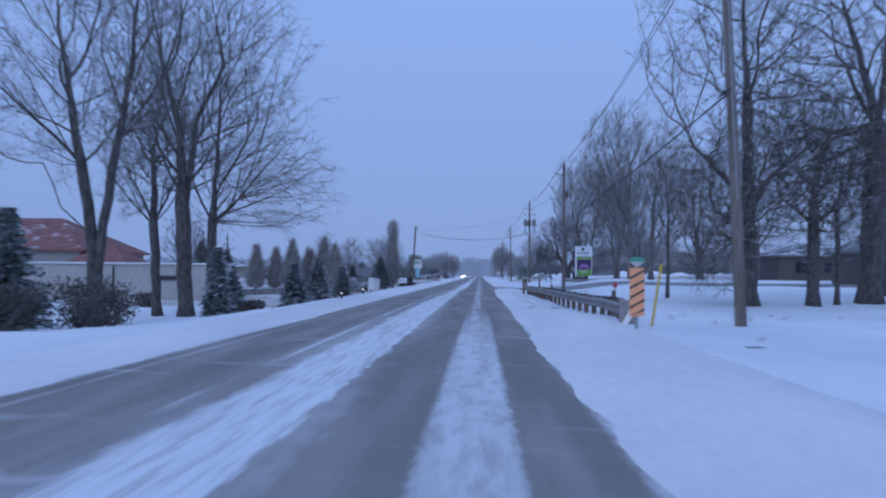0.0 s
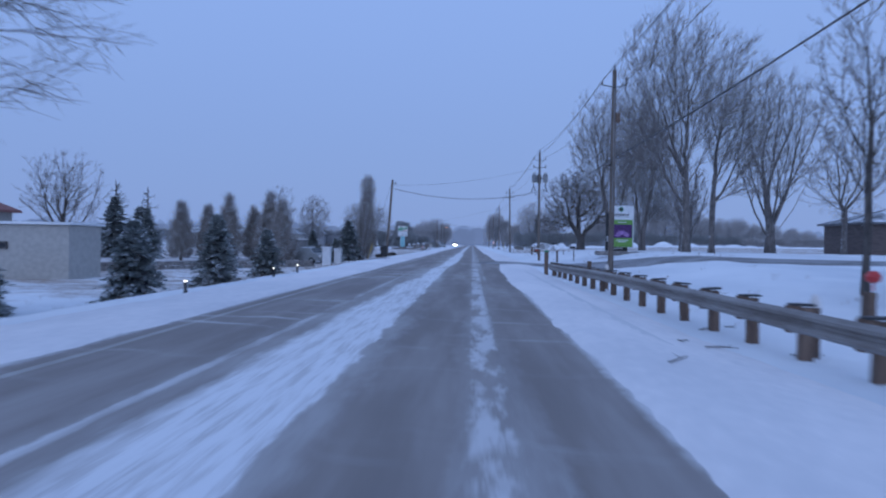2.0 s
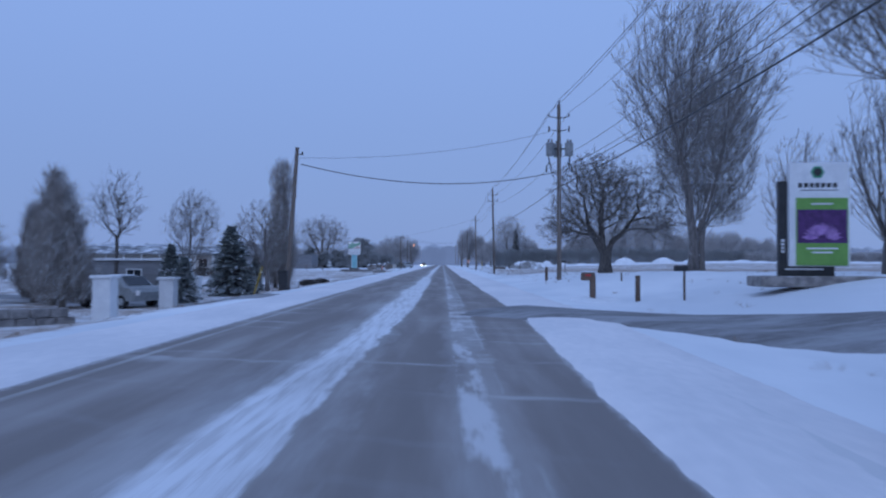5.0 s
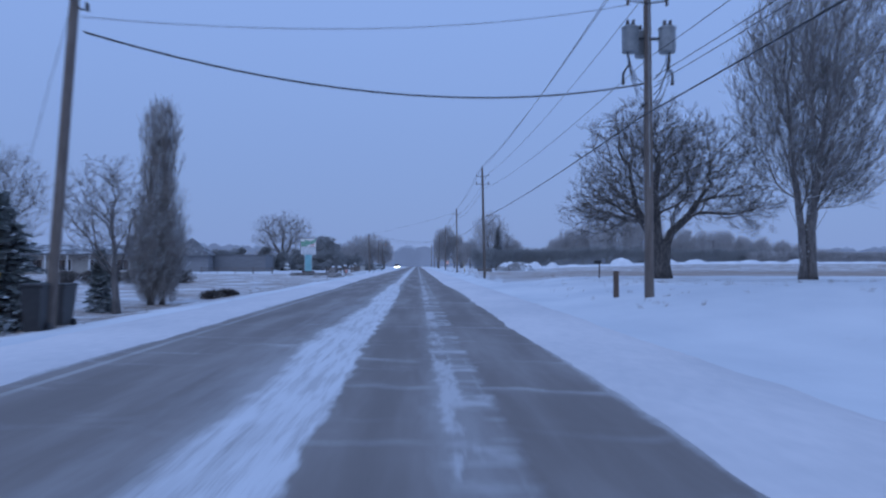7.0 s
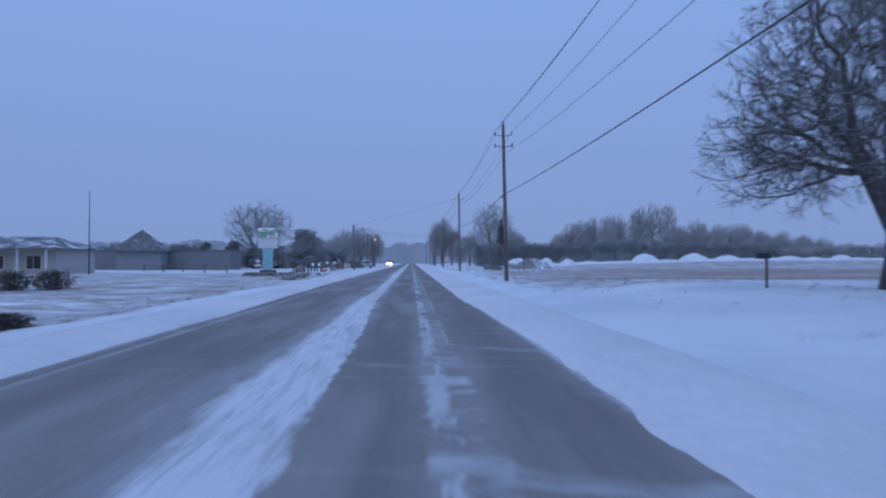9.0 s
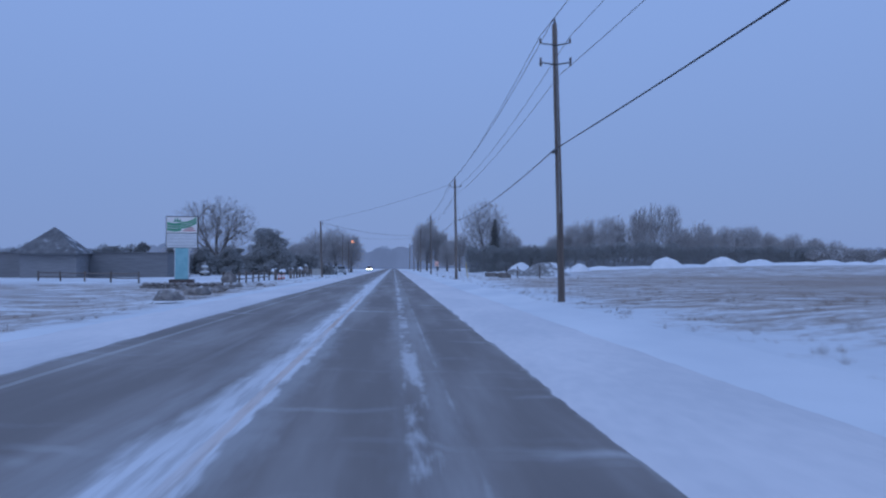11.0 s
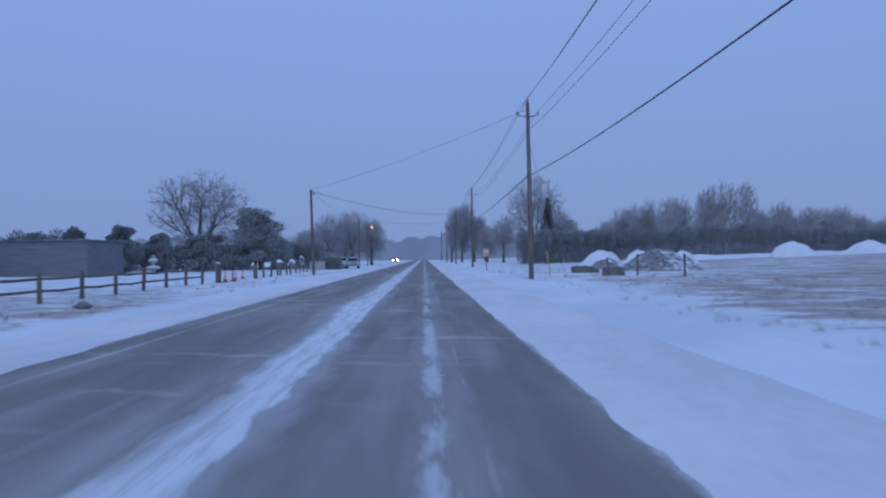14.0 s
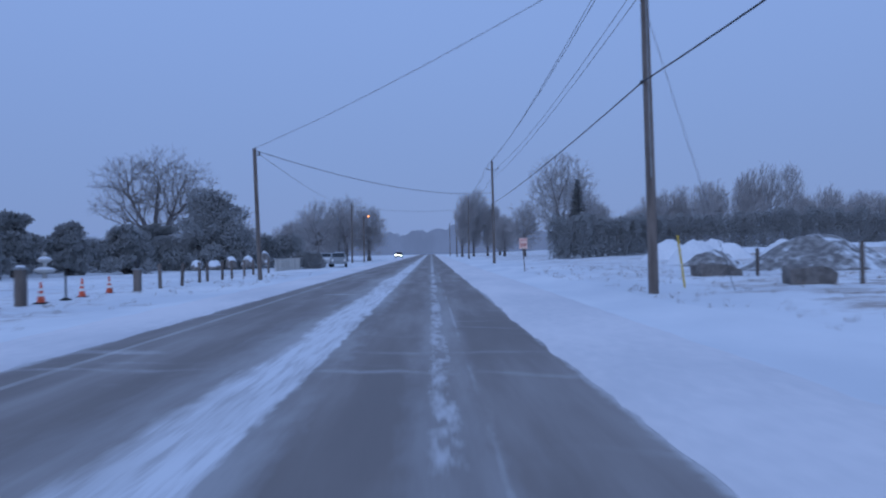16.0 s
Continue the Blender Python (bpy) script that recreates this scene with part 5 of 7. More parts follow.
def utility_pole(key, arms=True, cans=False, lower_arm=False, box=False):
    x, y, top = POLES[key]
    z0 = land(x, y)
    h = top - z0
    t = thing("utility_pole", (x, y, z0 - 0.1),
              "weathered wooden utility pole carrying three grey transformers" if cans else "weathered wooden utility pole with a crossarm and wires", "utility pole", "poles along the road")
    g = Geo()
    t.matrix_basis = pose(x, y, z0 - 0.1, 0, math.degrees(math.atan2(LEAN[key], h)), 0)
    g.tube([Vector((0.012 * math.sin(k * 5), 0, h * k)) for k in (0, 0.25, 0.5, 0.75, 1)], [0.15, 0.14, 0.128, 0.116, 0.105], 14)
    part("shaft", g, "pole", t, smooth=False)
    g = Geo()
    g.box((0, -0.125, h * 0.62), (0.03, 0.02, h * 0.6), 0.004)
    part("ground_wire_guard", g, "grey", t, "grey strip running up the pole")
    if arms:
        for k, (zz, w) in enumerate([(h - 0.8, 0.62)] + ([(h - 1.6, 0.62)] if lower_arm else [])):
            g = Geo()
            g.tube([Vector((-w, 0, zz + 0.03)), Vector((-w * 0.7, 0, zz)), Vector((0, -0.13, zz - 0.1)), Vector((w * 0.7, 0, zz)), Vector((w, 0, zz + 0.03))], [0.02, 0.024, 0.032, 0.024, 0.02], 6)
            arm = part("crossarm", g, "dark", t)
            for s in (-1, 1):
                g = Geo()
                if k == 0:
                    cup(g, w * s, 0, zz + 0.03)
                else:
                    g.tube([Vector((w * s, 0, zz + 0.22)), Vector((w * s, 0, zz - 0.12))], [0.045, 0.05], 8)
                part("insulator", g, "porcelain", arm)
    g = Geo()
    cup(g, 0, 0, h + 0.03, 1.1)
    g.tube([Vector((0, 0, h - 0.05)), Vector((0, 0, h + 0.06))], [0.02, 0.02], 6)
    part("top_insulator", g, "porcelain", t)
    g = Geo()
    g.box((-0.15, 0, CABLE.get(key, 6.22)), (0.12, 0.07, 0.10), 0.01)
    g.tube([Vector((-0.15, -0.4, CABLE.get(key, 6.22))), Vector((-0.15, 0.4, CABLE.get(key, 6.22)))], [0.03, 0.03], 6)
    part("cable_clamp", g, "dark", t)
    if cans:
        for cx, cy in ((-0.55, 0), (0.62, 0), (0.0, 0.5)):
            g = Geo()
            g.lathe((cx, cy, 7.75), [(0.10, 0), (0.25, 0.02), (0.26, 0.08), (0.26, 0.72), (0.275, 0.74), (0.275, 0.8), (0.2, 0.85), (0.03, 0.87)], 20)
            can = part("transformer", g, "grey", t, "grey cylindrical transformer can", smooth=False)
            for dx in (-0.08, 0.1):
                g = Geo()
                cup(g, cx + dx, cy, 8.6, 1.2)
                part("bushing", g, "porcelain", can)
            g = Geo()
            g.box((cx * 0.5, cy * 0.5, 8.2), (abs(cx) + 0.06 if cx else 0.08, abs(cy) + 0.06 if cy else 0.08, 0.08), 0.01)
            part("bracket", g, "dark", can)
        g = Geo()
        for i in range(9):
            s = -1 if i % 2 else 1
            a = Vector((0.6 * s, 0.0, 8.7 - 0.2 * (i % 3)))
            b = Vector((0.16 * s, -0.05, 6.9 - 0.12 * i))
            m = (a + b) / 2 + Vector((0.18 * s, -0.1 * (i % 3), -0.35))
            g.tube([a, a.lerp(m, 0.5) + Vector((0.1 * s, 0, 0)), m, m.lerp(b, 0.5) + Vector((0, 0, -0.12)), b], [0.014] * 5, 5)
        part("drop_wires", g, "wire", t, "loops of black wire")
        for s in (-1, 1):
            g = Geo()
            g.tube([Vector((0.78 * s, 0, 6.75)), Vector((0.78 * s, 0, 7.1)), Vector((0.6 * s, 0, 7.4))], [0.05, 0.04, 0.02], 8)
            part("fuse", g, "dark", t)
    if box:
        g = Geo()
        g.box((0.2, -0.1, 8.15), (0.2, 0.2, 0.5), 0.02)
        part("fuse_box", g, "post", t, "rusty box high on the pole")
    return t


utility_pole("zero")
utility_pole("a", box=True)
utility_pole("b", cans=True, lower_arm=True)
utility_pole("c", lower_arm=True)
for key in ("d", "e", "f", "g", "h"):
    utility_pole(key)


def wire(a, b, sag, r, label, n=16, twist=False):
    g = Geo()
    a, b = Vector(a), Vector(b)
    pts = []
    for i in range(n + 1):
        k = i / n
        p = a.lerp(b, k)
        p.z -= sag * 4 * k * (1 - k)
        pts.append(p - a)
    g.tube(pts, [r] * (n + 1), 6)
    return solid("overhead_wire", g, "wire", a, label, "wire", "overhead wires")


order = ["zero", "a", "b", "c", "d", "e", "f", "g", "h"]
for k0, k1 in zip(order, order[1:]):
    (x0, y0, t0), (x1, y1, t1) = POLES[k0], POLES[k1]
    wire((x0 + LEAN[k0], y0, t0 + 0.2), (x1 + LEAN[k1], y1, t1 + 0.2), 0.6, 0.013, "thin bare power line along the road")
    for s in (-0.62, 0.62):
        wire((x0 + s + LEAN[k0], y0, t0 - 0.6), (x1 + s + LEAN[k1], y1, t1 - 0.6), 0.65, 0.011, "thin bare power line along the road")
    slack = 0.5 if k0 == "c" else 0.25
    c0, c1 = CABLE.get(k0, 6.22), CABLE.get(k1, 6.22)
    wire((x0 - 0.15 + lean_at(k0, c0), y0, c0), (x1 - 0.15 + lean_at(k1, c1), y1, c1), slack, 0.024, "thick black cable along the road")


def side_pole(x, y, top, label, lamp=False, r=0.13, lean=0.05):
    t = thing("service_pole", stand(x, y, 0.1), label, "utility pole")
    h = top - land(x, y)
    g = Geo()
    g.tube([Vector((lean * k, 0, h * k)) for k in (0, 0.35, 0.7, 1)], [r, r * 0.93, r * 0.86, r * 0.8], 12)
    part("shaft", g, "pole", t)
    g = Geo()
    g.tube([Vector((lean, 0, h - 0.35)), Vector((lean + 0.3, 0, h - 0.4))], [0.025, 0.02], 6)
    cup(g, lean + 0.28, 0, h - 0.42)
    part("bracket", g, "dark", t)
    if lamp:
        g = Geo()
        g.tube([Vector((0, 0, h - 0.3)), Vector((0.5, -0.6, h + 0.1)), Vector((0.9, -1.3, h + 0.15))], [0.035, 0.03, 0.03], 8)
        part("lamp_arm", g, "grey", t)
        g = Geo()
        g.lathe((0.95, -1.4, h - 0.05), [(0.06, 0), (0.2, 0.05), (0.22, 0.12), (0.12, 0.26), (0.05, 0.3)], 12)
        head = part("lamp_head", g, "grey", t)
        g = Geo()
        g.lathe((0.95, -1.4, h - 0.2), [(0.05, 0), (0.14, 0.05), (0.16, 0.13), (0.1, 0.16)], 12)
        part("lamp_globe", g, "sodium", head, "glowing orange globe")
    return t


for dx, z0, z1 in ((0.25, 7.0, 7.35), (0.3, 6.8, 7.15), (0.15, 7.6, 8.0)):
    wire((7.06 + dx, 60.0, z0), (7.03 + dx, 101.1, z1), 0.55, 0.012, "thin insulated wire along the road")


for a, b, sag in (((7.15, 101.1, 8.0), (6.72, 154.5, 9.3), 0.5), ((6.72, 154.5, 9.3), (6.55, 202.5, 9.1), 0.5), ((6.55, 202.5, 9.1), (6.65, 257.3, 8.9), 0.5)):
    wire(a, b, sag, 0.011, "thin neutral wire below the crossarms")
side_pole(-8.55, 95.4, 7.75, "leaning wooden service pole on the verge", lean=0.5)
side_pole(-9.5, 222.7, 7.5, "wooden service pole beside the fence", lean=-0.2)
side_pole(-11.3, 288.0, 8.6, "wooden service pole far along the road")
side_pole(-10.8, 301.5, 7.5, "street lamp glowing orange at dusk", lamp=True)
wire((-7.85, 95.4, 6.75), (6.9, 101.1, 7.1), 0.9, 0.024, "sagging black service cable over the road", 24)
wire((-7.9, 95.4, 7.1), (6.5, 101.1, 9.6), 0.5, 0.009, "thin service wire over the road", 20)
wire((-9.7, 222.7, 7.3), (6.5, 257.3, 7.4), 0.9, 0.018, "sagging black service cable over the road", 24)
wire((-9.7, 222.7, 7.4), (6.4, 202.5, 10.3), 0.3, 0.011, "thin service wire over the road", 20)
wire((-9.7, 222.7, 7.3), (-11.2, 288, 8.3), 0.7, 0.012, "thin service wire along the verge", 16)
wire((-11.2, 288, 8.2), (6.4, 306, 8.6), 0.6, 0.014, "thin service wire over the road", 16)
wire((-8.15, 95.4, 7.3), (-10.6, 96.2, -0.6), 0.0, 0.008, "thin guy wire holding a service pole", 4)
foot, head = Vector((-10.6, 96.2, -0.6)), Vector((-8.15, 95.4, 7.3))
g = Geo()
g.tube([foot.lerp(head, 0.02) - foot, foot.lerp(head, 0.14) - foot, foot.lerp(head, 0.23) - foot], [0.032, 0.032, 0.03], 8)
solid("guy_guard", g, "yellow", foot, "yellow plastic guard round the foot of a guy wire", "guy guard")
wire((6.55, 202.5, 8.0), (8.4, 201.2, 0.1), 0.0, 0.008, "thin guy wire holding a utility pole", 4)


# ---- guard rail and roadside markers ----
def rail_x(y):
    return 4.55 - 0.012 * (y - 22) - 0.65 * (1 - ease(18.8, 27, y))


def rail_z(y):
    return 0.05 + 0.12 * (1 - ease(20, 30, y)) - 0.14 * ease(44, 60, y)


def guard_rail():
    t = thing("guard_rail", (0, 0, 0), "galvanised steel guard rail on brown wooden posts in the snow", "guard rail")
    prof = [(0.00, 0.155), (-0.035, 0.135), (-0.085, 0.10), (-0.085, 0.06), (-0.03, 0.02), (-0.03, -0.02), (-0.085, -0.06), (-0.085, -0.10), (-0.035, -0.135), (0.0, -0.155)]
    prof = prof + [(a + 0.008, b) for a, b in reversed(prof)]
    n = len(prof)
    g = Geo()
    ys = [18.95 + 1.9 * i for i in range(23)]
    for y in ys:
        wob = 0.012 * noise.noise(Vector((y * 0.4, 0, 0)))
        for a, b in prof:
            g.v.append((rail_x(y) + a + wob, y, 0.40 + rail_z(y) + b + wob))
    for j in range(len(ys) - 1):
        for i in range(n):
            k, q = j * n + i, j * n + (i + 1) % n
            g.f.append((k, k + n, q + n, q))
    g.f.append(tuple(range(n)))
    part("rail", g, "rail", t)
    post = Geo()
    post.box((0, 0, 0.28), (0.17, 0.17, 0.86), 0.012)
    pm = post.made("post")
    pm.materials.append(M["post"])
    block = Geo()
    block.box((0, 0, 0), (0.17, 0.16, 0.38), 0.01)
    bk = block.made("spacer_block")
    bk.materials.append(M["post"])
    cap = Geo()
    cap.box((0, 0, 0), (0.32, 0.19, 0.035), 0.006)
    cp = cap.made("cap")
    cp.materials.append(M["dark"])
    rng = random.Random(2)
    for i in range(23):
        y = 19.43 + 1.885 * i
        o = new("post", pm)
        o.parent = t
        o.matrix_basis = pose(rail_x(y) + 0.28, y, -0.15 + rail_z(y), rng.gauss(0, 1), rng.gauss(0, 1.5), rng.gauss(0, 2))
        o = new("spacer_block", bk)
        o.parent = t
        o.matrix_basis = pose(rail_x(y) + 0.10, y, 0.40 + rail_z(y))
        o = new("cap", cp)
        o.parent = t
        o.matrix_basis = pose(rail_x(y) + 0.22, y, 0.60 + rail_z(y), 0, rng.gauss(0, 2), 0)
    # buffer plate at the near end
    g = Geo()
    g.box((rail_x(18.8) + 0.12, 18.80, 0.46), (0.42, 0.05, 0.72), 0.015)
    g.box((rail_x(18.8) + 0.12, 18.98, 0.46), (0.32, 0.3, 0.58), 0.02)
    end = part("end_terminal", g, "rail", t, "blunt steel end plate of the rail")
    g = Geo()
    m = Matrix.Translation((rail_x(18.8) + 0.12, 18.765, 0.36)) @ Matrix.Rotation(radians(28), 4, "Y")
    g.box(None, (0.14, 0.02, 0.5), 0.004, m)
    part("reflector_stripe", g, "sheet", end, "white reflective stripe")


guard_rail()


def marker_post(x, y, h, label, cap, w=0.18, red=False, wood="post"):
    t = thing("marker_post", stand(x, y, 0.1), label, "post")
    g = Geo()
    g.box((0, 0, h / 2), (w, w, h), 0.015)
    part("shaft", g, wood, t)
    if cap:
        g = Geo()
        g.lathe((0, 0, h), [(w * 0.62, 0), (w * 0.62, 0.09), (w * 0.3, 0.17), (0.01, 0.2)], 10)
        part("cap", g, cap, t, "snowy reflective cap")
    if red:
        g = Geo()
        g.lathe((0.06, 0, h + 0.02), [(0.02, 0), (0.02, 0.12), (0.11, 0.16), (0.13, 0.24), (0.07, 0.32), (0.02, 0.33)], 10)
        part("reflector", g, "red", t, "red bulbous reflector")
    return t


end_post = marker_post(3.95, 61.4, 1.30, "stout wooden post with a green reflector ending the guard rail", "green", 0.2)
g = Geo()
g.box((0, -0.02, 1.44), (0.2, 0.2, 0.10), 0.02)
part("snow_cap", g, "sheet", end_post, "white reflective band")
marker_post(4.25, 60.3, 0.72, "short wooden post beside the guard rail", None, 0.2)
marker_post(6.5, 34.4, 1.0, "wooden post topped with a red reflector", None, 0.17, red=True)
marker_post(6.3, 61.9, 0.85, "plain round wooden post behind the guard rail", None, 0.2)
marker_post(5.0, 33.0, 0.82, "low post with a white reflective cap behind the rail", "sheet", 0.12)
marker_post(5.0, 49.6, 0.82, "low post with a white reflective cap behind the rail", "sheet", 0.12)
marker_post(6.9, 82.2, 1.05, "plain wooden post beside the driveway", None, 0.15)
marker_post(6.55, 103.1, 1.0, "plain wooden post beside a utility pole", None, 0.16)
marker_post(8.5, 91.2, 0.5, "thin low marker post in the snow", None, 0.07)


def hazard_marker(x, y):
    t = thing("hazard_marker", stand(x, y, 0.1), "orange hazard board with dark diagonal stripes and green cap", "road sign")
    g = Geo()
    g.box((0, 0.05, 0.8), (0.06, 0.06, 1.6), 0.008)
    part("post", g, "grey", t)
    g = Geo()
    g.box((0, 0, 0.95), (0.34, 0.015, 1.12), 0.003)
    board = part("board", g, "orange", t)
    for i in range(6):
        z = 0.50 + 0.225 * i
        g = Geo()
        poly = [(0.168, z + 0.02), (-0.168, z - 0.17), (-0.168, z - 0.11), (0.168, z + 0.08)]
        poly = [(a, min(max(b, 0.392), 1.508)) for a, b in poly]
        if len({round(b, 3) for _, b in poly}) < 3:
            continue
        g.add([(a, -0.0125, b) for a, b in poly] + [(a, -0.009, b) for a, b in poly], [(0, 1, 2, 3), (7, 6, 5, 4), (0, 4, 5, 1), (1, 5, 6, 2), (2, 6, 7, 3), (3, 7, 4, 0)])
        part("stripe", g, "post", board, "dark diagonal stripe")
    g = Geo()
    g.lathe((0, 0.0, 1.53), [(0.02, 0), (0.15, 0.1), (0.17, 0.12)], 12)
    part("cap_base", g, "sheet", t, "white cone under the cap")
    g = Geo()
    g.lathe((0, 0.0, 1.65), [(0.17, 0), (0.17, 0.06), (0.09, 0.10), (0.03, 0.11)], 12)
    part("cap", g, "green", t, "green reflective cap")


hazard_marker(3.95, 17.2)
for x, y, h, tilt in ((4.5, 18.2, 1.62, 9), (7.9, 203.8, 1.7, -7)):
    t = thing("marker_stake", stand(x, y, 0.08), "leaning yellow plastic marker stake in the snow", "marker stake")
    g = Geo()
    m = Matrix.Rotation(radians(tilt), 4, "Y") @ Matrix.Translation((0, 0, h / 2))
    g.box(None, (0.06, 0.03, h), 0.01, m)
    part("stake", g, "yellow", t)


def speed_sign(x, y):
    t = thing("speed_sign", stand(x, y, 0.1), "small coral-tinted reflective speed limit sign on a leaning post", "road sign")
    g = Geo()
    m = Matrix.Rotation(radians(-4), 4, "Y") @ Matrix.Translation((0, 0.03, 1.0))
    g.box(None, (0.06, 0.04, 2.1), 0.006, m)
    part("post", g, "post", t)
    g = Geo()
    g.box((-0.08, -0.01, 1.86), (0.52, 0.012, 0.66), 0.004)
    p = part("panel", g, "coral", t)
    for a, b, c, d in ((-0.08, 2.135, 0.44, 0.012), (-0.08, 1.585, 0.44, 0.012), (-0.296, 1.86, 0.012, 0.56), (0.136, 1.86, 0.012, 0.56)):
        g = Geo()
        g.box((a, -0.019, b), (c, 0.004, d))
        part("border", g, "red", p)
    lettering("MAXIMUM", 0.085, (-0.08, -0.0185, 2.03), "red", p)
    lettering("60", 0.33, (-0.08, -0.0185, 1.68), "red", p)


def lettering(text, size, at, material, parent, stretch=1.0, squash=1.0):
    """Raised letters in the built-in font, turned into a mesh and set upright on a sign face."""
    c = bpy.data.curves.new("lettering", "FONT")
    c.body, c.size, c.extrude, c.align_x, c.offset = text, size, 0.002, "CENTER", size * 0.012
    tmp = bpy.data.objects.new("lettering", c)
    scene.collection.objects.link(tmp)
    bpy.context.view_layer.update()
    me = bpy.data.meshes.new_from_object(tmp.evaluated_get(bpy.context.evaluated_depsgraph_get()))
    bpy.data.objects.remove(tmp)
    bpy.data.curves.remove(c)
    me.transform(pose(*at, 90, 0, 0) @ Matrix.Diagonal((stretch, squash, 1, 1)))
    me.name = "lettering"
    me.materials.clear()
    me.materials.append(M[material])
    ob = new("lettering", me)
    ob.parent = parent
    return ob


speed_sign(6.0, 227.6)


def mailbox(x, y, big=True, turn=0):
    t = thing("mailbox", stand(x, y, 0.08), "snow-topped brown mailbox on a thick wooden post" if big else "small dark mailbox on a thin post", "mailbox", turn=turn)
    g = Geo()
    w = 0.20 if big else 0.07
    h = 0.86 if big else 1.05
    g.box((0.06 if big else 0, 0.02, h / 2 + (0.1 if big else 0)), (w, w, h + (0.2 if big else 0)), 0.02)
    part("post", g, "post", t)
    g = Geo()
    L, W, H = (0.50, 0.26, 0.20) if big else (0.42, 0.2, 0.12)
    prof = [(-W / 2, 0), (W / 2, 0)] + [(W / 2 * math.cos(a), H + W / 2 * math.sin(a) * 0.8) for a in [math.pi * i / 8 for i in range(9)]]
    n = len(prof)
    for xx in (-L / 2 - 0.12, L / 2 - 0.12):
        g.v += [(xx, a, h + b) for a, b in prof]
    g.f = [tuple(range(n)), tuple(range(2 * n - 1, n - 1, -1))] + [(i, i + n, (i + 1) % n + n, (i + 1) % n) for i in range(n)]
    box = part("box", g, "post" if big else "dark", t)
    if big:
        g = Geo()
        g.box((-0.14, -W / 2 - 0.012, h + 0.2), (0.22, 0.02, 0.07), 0.005)
        part("flag", g, "red", box, "red signal flag")
        g = Geo()
        g.blob((-0.12, 0, h + H + 0.12), (0.3, 0.14, 0.05), 3, 2, 0.2)
        part("snow_cap", g, "snow", box, "thin cap of snow")
    return t


mailbox(5.5, 83.6)
g = Geo()
g.blob((0, 0, 0), (1.3, 1.2, 0.26), 6, 4, 0.25)
solid("snow_drift", g, "snow", stand(5.6, 83.6, 0.12), "drift of snow round a mailbox post", "snow drift", smooth=True)
mailbox(11.3, 124.5, False)
mailbox(8.0, 80.4, False)


# ---- roadside signs ----
def nursery_sign():
    """The tall panel at the driveway: a white head, a green flower banner and a dark backing slab."""
    t = thing("business_sign", stand(11.1, 77.6, 0.1), "tall white and green business sign with a purple flower picture", "sign", turn=-4)
    g = Geo()
    g.box((-0.02, 0.1, 0.15), (3.7, 1.3, 0.32), 0.06)
    part("plinth", g, "stone", t, "low stone plinth dusted with snow")
    g = Geo()
    g.box((-0.32, 0.16, 1.72), (1.62, 0.20, 2.9), 0.02)
    back = part("backing", g, "black", t, "black backing slab")
    g = Geo()
    g.box((0.0, 0.0, 2.15), (1.76, 0.16, 3.10), 0.02)
    face = part("panel", g, "white", t)
    g = Geo()
    g.box((0.06, -0.095, 1.64), (1.50, 0.03, 2.02), 0.006)
    banner = part("banner", g, "lime", face, "lime green banner")
    g = Geo()
    g.box((0.06, -0.1155, 1.80), (1.44, 0.012, 1.0), 0.003)
    pic = part("picture", g, "violet", banner, "dark violet picture ground")
    rng = random.Random(4)
    for i in range(15):
        a = math.pi * (0.02 + 0.96 * i / 14)
        c, s = math.cos(a), math.sin(a)
        g = Geo()
        L = 0.62 * (1 - 0.25 * abs(s))
        p0 = Vector((0.06, -0.1235, 1.44))
        d = Vector((c, 0, s))
        q = Vector((-s, 0, c)) * 0.075
        pts = [p0 + d * 0.1, p0 + d * L * 0.6 + q, p0 + d * L, p0 + d * L * 0.6 - q]
        pts = [Vector((min(max(p.x, -0.655), 0.775), p.y - 0.0006 * i, min(max(p.z, 1.305), 2.295))) for p in pts]
        g.add([tuple(p) for p in pts] + [(p.x, p.y + 0.004, p.z) for p in pts], [(0, 1, 2, 3), (7, 6, 5, 4), (0, 4, 5, 1), (1, 5, 6, 2), (2, 6, 7, 3), (3, 7, 4, 0)])
        part("petal", g, "purple", pic, "pale purple petal")
    for z, w in ((2.47, 0.62), (1.14, 0.9), (1.02, 0.6)):
        g = Geo()
        g.box((0.06, -0.114, z), (w, 0.006, 0.05))
        part("text_bar", g, "white", banner)
    g = Geo()
    g.lathe((0, 0, 0), [(0.2, -0.006), (0.2, 0.006)], 6)
    g.v = [(x - 0.06, z - 0.088, y + 3.42) for x, y, z in g.v]
    badge = part("badge", g, "green", face, "dark green hexagonal badge")
    g = Geo()
    g.lathe((0, 0, 0), [(0.12, -0.004), (0.12, 0.004)], 14)
    g.v = [(x - 0.06, z - 0.097, y + 3.42) for x, y, z in g.v]
    part("badge_ring", g, "black", badge)
    for i in range(7):
        g = Geo()
        g.box((-0.56 + 0.167 * i, -0.083, 3.03), (0.12, 0.006, 0.14))
        part("name_bar", g, "black", face)
    g = Geo()
    g.box((0.0, -0.083, 2.88), (1.1, 0.006, 0.025))
    part("name_bar", g, "black", face)
    for i in range(4):
        g = Geo()
        g.box((-1.02, 0.055, 1.05 + 0.11 * i), (0.09, 0.006, 0.075))
        part("number_bar", g, "white", back)
    g = Geo()
    g.box((-0.4, 0.055, 0.52), (1.1, 0.006, 0.06))
    part("text_bar", g, "white", back)


nursery_sign()


